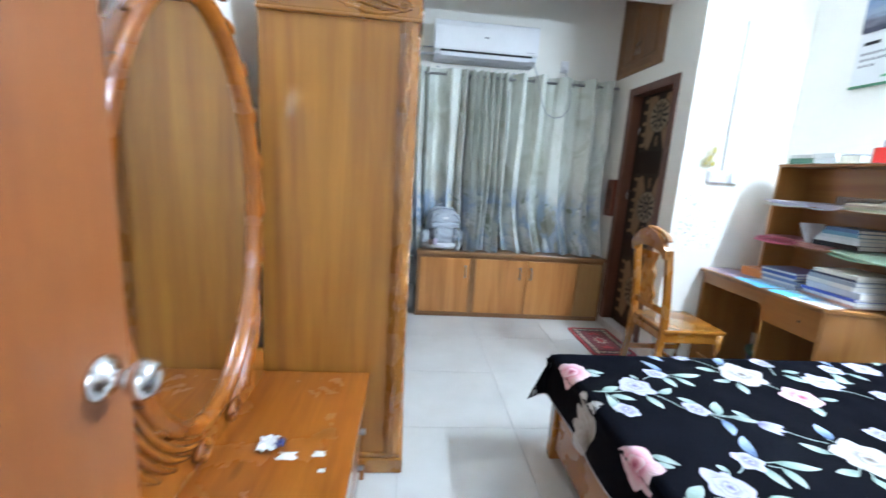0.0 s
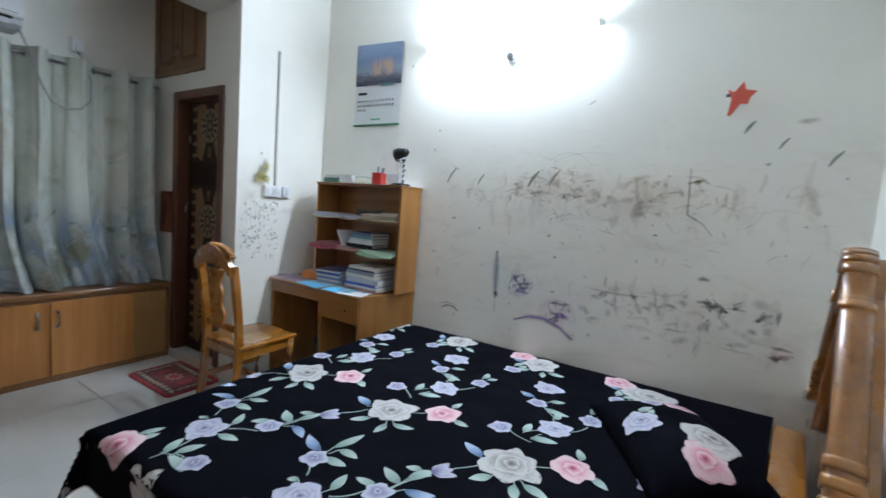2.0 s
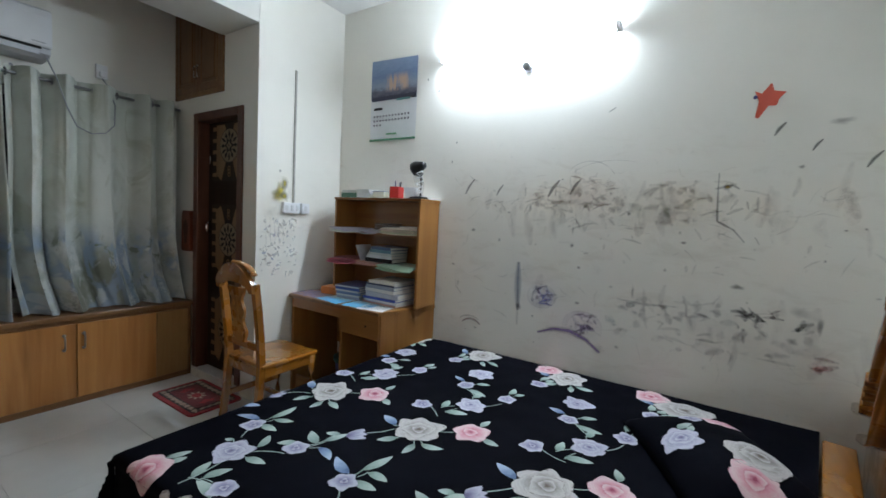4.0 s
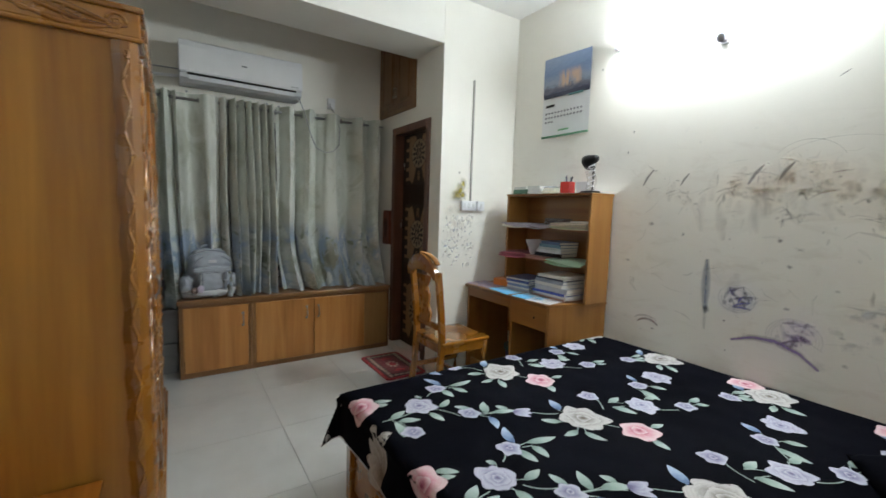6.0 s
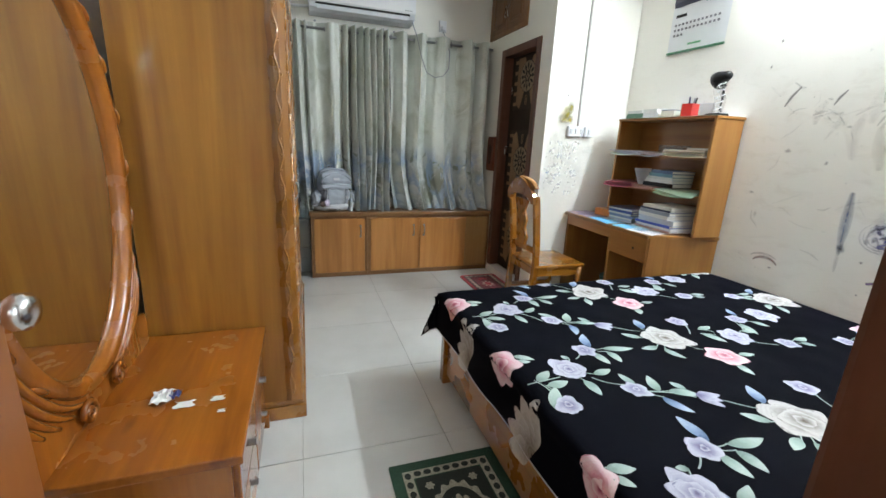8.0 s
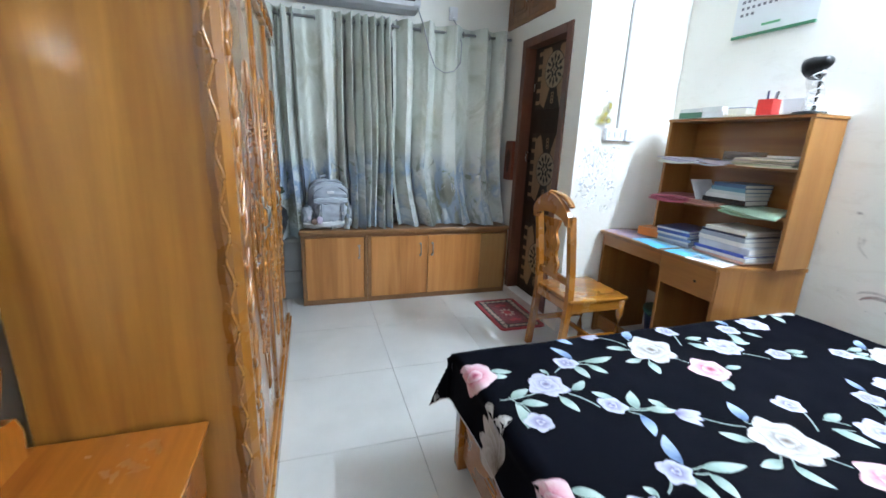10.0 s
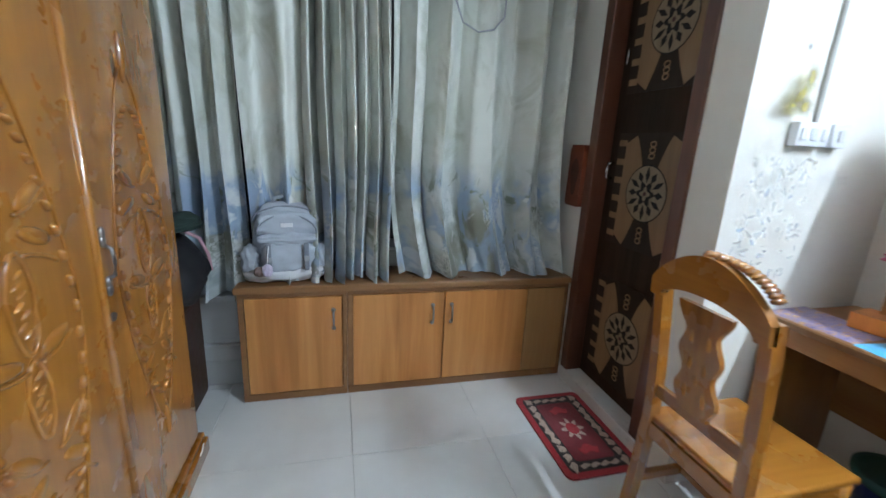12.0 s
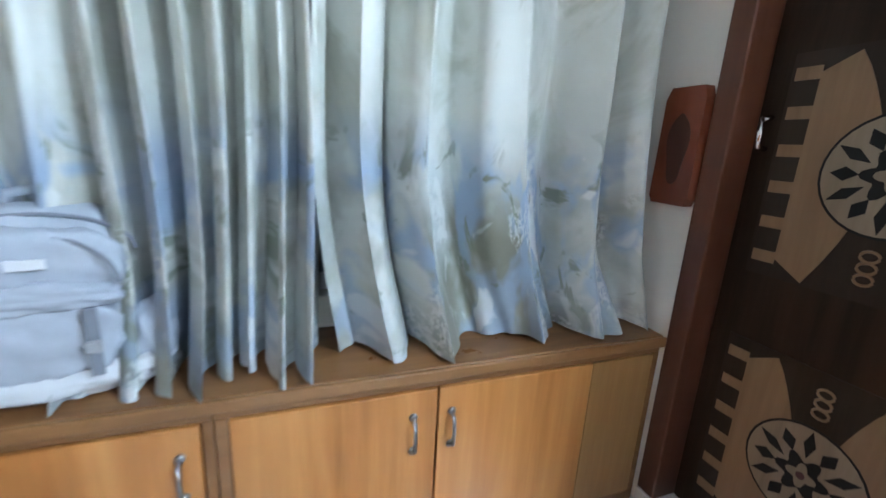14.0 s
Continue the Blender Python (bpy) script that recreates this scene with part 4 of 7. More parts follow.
part("board", box(-0.008, 1.774, CF - 0.004, BACK - 0.002, 0.594, 0.624, 0.003), STAINED, seat)
part("front_lip", box(-0.012, 1.776, CF - 0.018, CF - 0.004, 0.590, 0.623, 0.005), EDGING, seat, "rounded front lip")

# ledge beside the cabinets, below the curtain
ledge = based("wall_ledge", "grey painted stepped ledge under the window", "ledge", (-0.38, 4.2, 0))
tagged(ledge, kind="structure")
GREYPAINT = plain("grey_painted_plaster", (0.42, 0.43, 0.43), 0.6, vary=0.12, scale=3)
part("shelf", box(LEFT, -0.004, 4.13, BACK, 0.50, 0.535, 0.005), GREYPAINT, ledge)
part("riser", box(LEFT, -0.004, 4.19, BACK, 0.25, 0.50), GREYPAINT, ledge)
part("moulding", box(LEFT, -0.004, 4.165, BACK, 0.15, 0.25, 0.01), GREYPAINT, ledge)
part("skirting", box(LEFT, -0.004, 4.19, BACK, 0.0, 0.15), GREYPAINT, ledge)

# ---- curtain, rod and window ----
CURTAIN, nt, b = graph("curtain_satin")
geo = nt.nodes.new("ShaderNodeUVMap")
uvs = nt.nodes.new("ShaderNodeSeparateXYZ")
link(nt, geo.outputs[0], uvs.inputs[0])
up = uvs.outputs[1]
mp = nt.nodes.new("ShaderNodeMapping")
link(nt, geo.outputs[0], mp.inputs["Vector"])
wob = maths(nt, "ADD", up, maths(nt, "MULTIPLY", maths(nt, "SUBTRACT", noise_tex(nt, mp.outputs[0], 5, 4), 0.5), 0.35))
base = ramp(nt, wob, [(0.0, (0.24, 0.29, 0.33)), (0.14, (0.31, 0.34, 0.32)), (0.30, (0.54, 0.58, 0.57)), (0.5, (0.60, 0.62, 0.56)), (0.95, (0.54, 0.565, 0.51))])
murk = noise_tex(nt, mp.outputs[0], 3.2, 4, 0.6)
print_ = noise_tex(nt, mp.outputs[0], 2.6, 5, 0.62, 0.8)
base = mix(nt, ramp(nt, print_, [(0.40, (0,) * 3), (0.62, (0.6,) * 3)]), base, (0.72, 0.74, 0.69))
shade_print = noise_tex(nt, mp.outputs[0], 4.1, 4, 0.6, 1.2)
base = mix(nt, ramp(nt, shade_print, [(0.52, (0,) * 3), (0.70, (0.6,) * 3)]), base, (0.34, 0.355, 0.26))
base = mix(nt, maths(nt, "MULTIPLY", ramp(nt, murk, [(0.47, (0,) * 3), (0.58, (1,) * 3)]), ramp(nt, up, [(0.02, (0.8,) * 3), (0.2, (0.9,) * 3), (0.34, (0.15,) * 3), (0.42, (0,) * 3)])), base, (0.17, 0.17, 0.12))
blot = noise_tex(nt, mp.outputs[0], 6, 3, 0.5, 0.4)
lowmask = ramp(nt, up, [(0.02, (0.5,) * 3), (0.14, (0.8,) * 3), (0.30, (0.95,) * 3), (0.40, (0,) * 3)])
col = mix(nt, maths(nt, "MULTIPLY", ramp(nt, blot, [(0.49, (0,) * 3), (0.56, (0.85,) * 3)]), lowmask), base, (0.26, 0.36, 0.52))
pale_ = noise_tex(nt, mp.outputs[0], 8.5, 3, 0.5, 0.6)
col = mix(nt, maths(nt, "MULTIPLY", ramp(nt, pale_, [(0.58, (0,) * 3), (0.63, (0.9,) * 3)]), lowmask), col, (0.66, 0.68, 0.65))
leafs = noise_tex(nt, mp.outputs[0], 11, 3, 0.6, 1.0)
col = mix(nt, maths(nt, "MULTIPLY", ramp(nt, leafs, [(0.60, (0,) * 3), (0.66, (1,) * 3)]), lowmask), col, (0.17, 0.20, 0.14))
vor = nt.nodes.new("ShaderNodeTexVoronoi")
vor.inputs["Scale"].default_value = 6.5
warp = nt.nodes.new("ShaderNodeVectorMath")
warp.operation = "MULTIPLY_ADD"
wn = nt.nodes.new("ShaderNodeTexNoise")
wn.inputs["Scale"].default_value = 22
link(nt, mp.outputs[0], wn.inputs["Vector"])
link(nt, wn.outputs["Color"], warp.inputs[0])
warp.inputs[1].default_value = (0.10, 0.05, 0)
link(nt, mp.outputs[0], warp.inputs[2])
link(nt, warp.outputs[0], vor.inputs["Vector"])
lace = maths(nt, "MULTIPLY", ramp(nt, vor.outputs["Distance"], [(0.30, (1,) * 3), (0.38, (0,) * 3)]), ramp(nt, noise_tex(nt, mp.outputs[0], 90, 2), [(0.45, (0,) * 3), (0.55, (1,) * 3)]))
lowest = ramp(nt, up, [(0.02, (0.7,) * 3), (0.26, (0.5,) * 3), (0.33, (0,) * 3)])
col = mix(nt, maths(nt, "MULTIPLY", lace, lowest), col, (0.66, 0.68, 0.66))
link(nt, col, b.inputs["Base Color"])
b.inputs["Roughness"].default_value = 0.5
b.inputs["Sheen Weight"].default_value = 0.08
bump(nt, b, noise_tex(nt, mp.outputs[0], 250, 2), 0.08, 0.001)

RY, RZ = 4.205, 2.185
rod = based("curtain_rod", "dark metal curtain rod over the window", "curtain rod", (0.7, RY, RZ))
part("pole", tube([(-0.45, RY, RZ), (1.77, RY, RZ)], 0.011, 12), STEEL, rod, "", True)
for x in (-0.40, 0.66, 1.74):
    part("bracket", tube([(x, RY, RZ), (x, BACK, RZ + 0.01)], 0.007, 8), STEEL, rod)


def curtain_panel(x0, x1, waves, amp, foot, seed, lean=0.0, label="", sweep=0.0):
    """One curtain: pleats that are tight at the eyelets and open and lean lower down.
    waves(u) gives the running phase, foot(u) the height at which the hem ends."""
    rnd = random.Random(seed)
    ph = rnd.random() * 9
    bm = bmesh.new()
    uv = bm.loops.layers.uv.new("UVMap")
    nu, nv = 300, 48
    rows = []
    for i in range(nu + 1):
        u = i / nu
        p = waves(u) * 2 * math.pi
        row = []
        for j in range(nv + 1):
            v_ = j / nv
            low = 1 - v_
            z = foot(u) + (RZ + 0.045 - foot(u)) * v_
            a = amp * (1.0 + 0.25 * low + 0.35 * noise.noise((u * 6 + ph, v_ * 2.2, ph)))
            drift = 0.045 * low * noise.noise((u * 5, v_ * 1.5, ph + 4)) + lean * low + sweep * max(0.0, (low - 0.66) / 0.34) ** 1.6 * (0.5 + 0.9 * noise.noise((u * 4, 2.0, ph)))
            fold = math.sin(p + 1.1 * noise.noise((u * 3, v_ * 1.2, ph)) + 0.7 * low * noise.noise((u * 5, v_ * 2.0, ph)))
            fold = math.copysign(abs(fold) ** 0.62, fold)
            y = RY - 0.030 + a * fold * (0.72 + 0.5 * noise.noise((waves(u) * 0.9, ph, 0))) - 0.035 * low ** 3 + 0.010 * math.sin(2.3 * p + ph) - 0.11 * max(0, low - 0.86) / 0.14 * (0.4 + 0.6 * noise.noise((u * 14, 0, ph)))
            x = x0 + (x1 - x0) * u + drift + 0.35 * a * math.sin(2 * p) * 0.4
            row.append((bm.verts.new((x, min(y, BACK - 0.012), z)), (u * (x1 - x0) * 1.9 + seed, (z - 0.6) / 1.62)))
        rows.append(row)
    for i in range(nu):
        for j in range(nv):
            q = (rows[i][j], rows[i + 1][j], rows[i + 1][j + 1], rows[i][j + 1])
            f = bm.faces.new([k[0] for k in q])
            for lp, k in zip(f.loops, q):
                lp[uv].uv = k[1]
    bmesh.ops.recalc_face_normals(bm, faces=bm.faces)
    c = based("curtain", label, "curtain", ((x0 + x1) / 2, RY, 0.65), "curtains over the window")
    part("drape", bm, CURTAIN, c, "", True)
    n = int(waves(1.0) * 2)
    for k in range(n):
        # eyelets sit where the folds cross the rod
        lo = next((i / 400 for i in range(401) if waves(i / 400) >= k / 2 + 0.02), 1)
        x = x0 + (x1 - x0) * lo
        if x0 < x < x1:
            ring = tube([(x, RY + 0.021 * math.cos(t), RZ + 0.021 * math.sin(t)) for t in (2 * math.pi * i / 16 for i in range(16))], 0.005, 6, closed=True)
            part("eyelet", ring, STEEL, c, "metal eyelet", True)


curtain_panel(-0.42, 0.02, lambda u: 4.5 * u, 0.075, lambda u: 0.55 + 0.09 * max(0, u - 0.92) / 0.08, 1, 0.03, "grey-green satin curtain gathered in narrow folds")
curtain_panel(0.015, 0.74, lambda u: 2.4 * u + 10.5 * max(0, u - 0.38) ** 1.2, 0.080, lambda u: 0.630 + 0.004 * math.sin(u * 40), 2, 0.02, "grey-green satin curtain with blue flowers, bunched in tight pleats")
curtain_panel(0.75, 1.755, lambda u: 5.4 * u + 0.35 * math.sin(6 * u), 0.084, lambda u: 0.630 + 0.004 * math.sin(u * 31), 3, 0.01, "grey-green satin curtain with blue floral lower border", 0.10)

win = based("window_1", "dark window with a metal frame behind the closed curtain", "window", (0.63, BACK, 0.72))
tagged(win, kind="structure")
ALU = plain("window_aluminium", (0.3, 0.3, 0.31), 0.45, 0.8)
bm = box(-0.35, 1.62, BACK + 0.06, BACK + 0.10, 0.72, 0.77, 0.003)
box(-0.35, 1.62, BACK + 0.06, BACK + 0.10, 2.07, 2.12, 0.003, bm=bm)
for x in (-0.35, 0.61, 1.58):
    box(x, x + 0.04, BACK + 0.062, BACK + 0.098, 0.77, 2.07, 0.003, bm=bm)
part("window_frame", bm, ALU, win)
GLASS, nt, b = graph("night_glass")
b.inputs["Base Color"].default_value = (0.02, 0.025, 0.03, 1)
b.inputs["Roughness"].default_value = 0.05
for x in (-0.31, 0.65):
    part("pane", box(x, x + 0.92, BACK + 0.077, BACK + 0.083, 0.77, 2.07), GLASS, win)

# ---- desk and bookcase ----
LAMINATE = wood("desk_veneer", (0.20, 0.075, 0.014), (0.28, 0.115, 0.024), (0.35, 0.160, 0.040), "z", 0.4, 0.3, 1.0, 0.04, False)
LAMINATE_Y = wood("desk_veneer_along", (0.20, 0.075, 0.014), (0.28, 0.115, 0.024), (0.35, 0.160, 0.040), "y", 0.4, 0.3, 1.0, 0.04, False)


def slant(bm, x_ref=2.07):
    """The desk's end runs out of square: it reaches further at the wall."""
    for v in bm.verts:
        f = max(0.0, min(1.0, (2.75 - v.co.y) / 0.6))
        v.co.y -= 0.26 * (v.co.x - x_ref) * f
    return bm


desk = based("desk", "brown veneered study desk with a drawer, paper on top", "desk", (2.3, 2.65, 0))
part("desktop", slant(box(2.065, 2.548, 2.195, 3.115, 0.748, 0.77, 0.003)), LAMINATE_Y, desk)
part("edge_strip", slant(box(2.058, 2.065, 2.195, 3.115, 0.745, 0.768, 0.002)), EDGING, desk, "dark edge strip")
part("end_panel", slant(box(2.085, 2.545, 2.20, 2.222, 0.0, 0.748, 0.002)), LAMINATE, desk)
part("end_panel", box(2.085, 2.545, 3.085, 3.107, 0.0, 0.748, 0.002), LAMINATE, desk)
part("partition", slant(box(2.085, 2.545, 2.555, 2.575, 0.0, 0.748, 0.002)), LAMINATE, desk)
part("back_board", box(2.53, 2.545, 2.23, 3.085, 0.30, 0.748), LAMINATE_Y, desk)
part("bottom_shelf", slant(box(2.10, 2.53, 2.222, 2.555, 0.06, 0.08, 0.002)), LAMINATE_Y, desk)
dr = part("drawer", slant(box(2.075, 2.098, 2.206, 2.57, 0.575, 0.742, 0.003)), LAMINATE_Y, desk)
part("keyhole", tube([(2.072, 2.32, 0.655), (2.076, 2.32, 0.655)], 0.008, 10), BLACK_PLASTIC, dr)
part("apron", box(2.08, 2.098, 2.575, 3.085, 0.67, 0.748, 0.002), LAMINATE_Y, desk)
part("foot_board", box(2.12, 2.14, 2.575, 3.085, 0.02, 0.12, 0.002), LAMINATE_Y, desk)

case = based("bookcase", "open brown veneered bookcase standing on the desk", "bookcase", (2.43, 2.5, 0.77))
part("side_board", box(2.315, 2.545, 2.085, 2.105, 0.772, 1.512, 0.002), LAMINATE, case)
part("side_board", box(2.315, 2.545, 2.895, 2.915, 0.772, 1.512, 0.002), LAMINATE, case)
part("top_board", box(2.310, 2.548, 2.08, 2.92, 1.512, 1.528, 0.002), LAMINATE_Y, case)
part("back_board", box(2.538, 2.545, 2.105, 2.895, 0.772, 1.512), LAMINATE_Y, case)
SHELVES = (1.035, 1.275)
for z in SHELVES:
    part("shelf", box(2.322, 2.538, 2.105, 2.895, z - 0.016, z, 0.002), LAMINATE_Y, case)
part("paper_lining", sheet(2, 24, lambda u, v: (2.305 + 0.238 * u, 2.082 + 0.836 * v, 1.530 + 0.001 * math.sin(v * 20))), plain("lining_paper", (0.72, 0.71, 0.70), 0.7), case, "white paper lining")

PAPER = plain("page_paper", (0.74, 0.72, 0.66), 0.8, vary=0.06, scale=60)
COVERS = {}


def cover(c):
    if c not in COVERS:
        COVERS[c] = plain("cover_" + str(len(COVERS)), c, 0.35, 0, 0.10, 14, 0.02, 0.2)
    return COVERS[c]


def book(x, y, z, l, w, h, c, turn, label, soft=False, group="books and papers on the bookcase", name="book"):
    """A lying book: covers, spine and page block. l across, w deep, h thick."""
    t = thing(name, label, "book" if name == "book" else "papers", group, (x, y, z), turn)
    th = min(0.003, h * 0.15)
    part("page_block", box(-w / 2 + 0.003, w / 2 - 0.003, -l / 2 + 0.003, l / 2 - 0.003, th, h - th, 0.0), PAPER, t)
    bm = box(-w / 2, w / 2, -l / 2, l / 2, 0, th)
    box(-w / 2, w / 2, -l / 2, l / 2, h - th, h, bm=bm)
    if not soft:
        box(-w / 2, -w / 2 + 0.003, -l / 2, l / 2, th, h - th, bm=bm)
        box(-w / 2 + 0.003, w / 2 - 0.003, l / 2 - 0.003, l / 2, th, h - th, bm=bm) if name != "book" else None
    part("cover", bm, cover(c), t)
    return t


def papers(x, y, z, l, w, h, turn, label, tint=(0.70, 0.70, 0.72), droop=0.02, group="books and papers on the bookcase"):
    """A loose stack of magazines whose front edges fan and sag over the shelf."""
    t = thing("paper_stack", label, "papers", group, (x, y, z), turn)
    n = max(2, int(h / 0.006))
    r = random.Random(int(x * 1000 + y * 777 + z * 99))
    for k in range(n):
        ox, oy, a = r.uniform(-0.012, 0.012), r.uniform(-0.015, 0.015), r.uniform(-0.05, 0.05)
        zz = h * k / n
        bm = sheet(8, 6, lambda u, v: ((-w / 2 + w * u) + ox - a * l * (v - 0.5), (-l / 2 + l * v) + oy, zz + 0.003 - droop * max(0, 0.30 - u) / 0.30 * (0.5 + 0.5 * math.sin(3 * v + k))))
        ext = bmesh.ops.extrude_face_region(bm, geom=list(bm.faces))
        bmesh.ops.translate(bm, verts=[q for q in ext["geom"] if isinstance(q, bmesh.types.BMVert)], vec=(0, 0, h / n * 0.8))
        bmesh.ops.recalc_face_normals(bm, faces=bm.faces)
        c = tint if k % 3 else tuple(min(1, q * 1.1) for q in tint)
        part("sheaf", bm, cover(tuple(round(q * r.choice((1, 0.9, 1.08)), 2) for q in c)), t)
    return t


T3 = 1.532
book(2.42, 2.80, T3, 0.17, 0.14, 0.035, (0.06, 0.16, 0.10), 2, "thick hardback with green and white spine on the bookcase top")
book(2.43, 2.82, T3 + 0.036, 0.15, 0.13, 0.022, (0.55, 0.56, 0.55), -3, "pale paperback lying on a green hardback")
book(2.42, 2.655, T3, 0.13, 0.14, 0.034, (0.62, 0.63, 0.62), 4, "thick white book on the bookcase top")
book(2.42, 2.66, T3 + 0.035, 0.14, 0.13, 0.026, (0.58, 0.60, 0.58), -4, "white paperback on top of a thick book")
book(2.43, 2.525, T3, 0.11, 0.12, 0.05, (0.06, 0.10, 0.32), 3, "small blue and white book on the bookcase top", True)
book(2.39, 2.50, T3, 0.16, 0.09, 0.008, (0.55, 0.50, 0.30), 12, "thin yellowish booklet on the bookcase top", True)
S1 = SHELVES[1] + 0.001
papers(2.40, 2.79, S1, 0.26, 0.22, 0.022, 4, "loose pile of white magazines drooping over the shelf", (0.62, 0.62, 0.68))
papers(2.40, 2.56, S1, 0.20, 0.20, 0.014, -3, "few thin grey magazines on the shelf", (0.45, 0.45, 0.50))
papers(2.41, 2.27, S1, 0.30, 0.22, 0.042, 2, "pile of magazines with pale and orange edges", (0.66, 0.60, 0.48), 0.008)
book(2.42, 2.20, S1 + 0.045, 0.17, 0.16, 0.012, (0.62, 0.60, 0.56), 6, "white booklet lying on the magazines", True)
cbox = thing("clear_case", "clear plastic case with dark things in it", "case", "", (2.44, 2.47, S1 + 0.016), 2)
part("tray", box(-0.05, 0.05, -0.09, 0.09, 0, 0.006, 0.002), GREY_PLASTIC, cbox)
bm = box(-0.05, -0.047, -0.09, 0.09, 0.006, 0.055)
for q in ((0.047, 0.05, -0.09, 0.09), (-0.047, 0.047, -0.09, -0.087), (-0.047, 0.047, 0.087, 0.09)):
    box(*q, 0.006, 0.055, bm=bm)
CLEAR, nt, b = graph("clear_plastic")
b.inputs["Transmission Weight"].default_value, b.inputs["Roughness"].default_value, b.inputs["IOR"].default_value = 0.9, 0.12, 1.2
part("wall", bm, CLEAR, cbox)
part("contents", box(-0.04, 0.04, -0.05, 0.06, 0.007, 0.035, 0.008), plain("contents_dark", (0.06, 0.02, 0.02), 0.5), cbox)
S2 = SHELVES[0] + 0.001
papers(2.39, 2.80, S2, 0.24, 0.24, 0.030, 5, "magazines with a magenta cover drooping over the shelf", (0.50, 0.12, 0.18), 0.02)
papers(2.40, 2.57, S2, 0.22, 0.22, 0.022, -2, "thin red and white magazines on the shelf", (0.55, 0.25, 0.20), 0.01)
papers(2.39, 2.28, S2, 0.30, 0.25, 0.018, 3, "green and pink magazines with curled corners", (0.30, 0.42, 0.30), 0.03)
for k, (c, h, lab) in enumerate((((0.015, 0.016, 0.02), 0.022, "black hardback"), ((0.55, 0.58, 0.60), 0.018, "white book"), ((0.45, 0.50, 0.52), 0.014, "pale grey book"), ((0.10, 0.22, 0.30), 0.018, "teal book"), ((0.05, 0.10, 0.20), 0.016, "dark blue book"))):
    z = S2 + 0.024 + 1.3 * (0, 0.022, 0.040, 0.054, 0.072)[k]
    book(2.42, 2.46 - 0.008 * k, z, 0.25 - 0.012 * k, 0.19, h * 1.3, c, 3 - 2 * k, lab + " in a stack on the middle shelf")
lean = thing("notebook", "white notebook leaning against the stacked books", "notebook", "", (2.40, 2.62, S2 + 0.022), 0)
bm = box(-0.08, 0.08, 0, 0.006, 0, 0.13)
bm.transform(Matrix.Rotation(radians(-28), 4, "X"))
part("cover", bm, cover((0.66, 0.66, 0.70)), lean)
S3 = 0.777
ob_ = book(2.30, 2.86, S3, 0.19, 0.12, 0.055, (0.60, 0.20, 0.04), 8, "orange box file lying on the desk", False, "", "box_file")
for k, (c, h) in enumerate((((0.40, 0.42, 0.48), 0.012), ((0.50, 0.52, 0.58), 0.012), ((0.20, 0.26, 0.42), 0.012), ((0.45, 0.47, 0.52), 0.012), ((0.06, 0.10, 0.30), 0.014), ((0.05, 0.06, 0.16), 0.012))):
    book(2.35 - 0.004 * k, 2.65 + 0.01 * (k % 2), S3 + 0.0168 * k, 0.22, 0.26, h * 1.35, c, 4 + 2 * (k % 3), "thin grey and blue exercise book in a stack", k % 2 == 1, "exercise books on the desk")
for k, (c, h) in enumerate((((0.55, 0.30, 0.24), 0.012), ((0.55, 0.56, 0.60), 0.014), ((0.06, 0.10, 0.42), 0.012), ((0.55, 0.57, 0.60), 0.024), ((0.48, 0.50, 0.52), 0.022), ((0.30, 0.33, 0.38), 0.016), ((0.04, 0.05, 0.10), 0.010), ((0.60, 0.58, 0.48), 0.014))):
    book(2.36 - 0.006 * (k % 3), 2.34 - 0.012 * (k % 2), S3 + 1.35 * (0, 0.012, 0.026, 0.038, 0.062, 0.084, 0.10, 0.11)[k], 0.32 - 0.012 * k, 0.27, h * 1.35, c, -3 + 2 * (k % 4), "book or folder in the tall stack on the desk", k % 3 == 1, "books in the desk stack")

# printed sheets spread on the desk
SKY, nt, b = graph("printed_sky")
v = coords(nt)
sep = nt.nodes.new("ShaderNodeSeparateXYZ")
link(nt, v, sep.inputs[0])
f = maths(nt, "ADD", maths(nt, "MULTIPLY", sep.outputs[0], 3.0), maths(nt, "MULTIPLY", noise_tex(nt, v, 18, 4), 0.5))
link(nt, ramp(nt, f, [(0.05, (0.10, 0.45, 0.72)), (0.25, (0.16, 0.52, 0.78)), (0.42, (0.55, 0.68, 0.74)), (0.55, (0.62, 0.60, 0.55))]), b.inputs["Base Color"])
b.inputs["Roughness"].default_value = 0.3
DUSK, nt, b = graph("printed_dusk")
v = coords(nt, (1, 3, 1))
link(nt, ramp(nt, noise_tex(nt, v, 14, 5, 0.6, 1.5), [(0.3, (0.10, 0.08, 0.22)), (0.5, (0.30, 0.25, 0.38)), (0.6, (0.42, 0.22, 0.10)), (0.7, (0.70, 0.50, 0.25))]), b.inputs["Base Color"])
b.inputs["Roughness"].default_value = 0.35
PRINTED = plain("printed_white", (0.70, 0.71, 0.72), 0.35, vary=0.03)


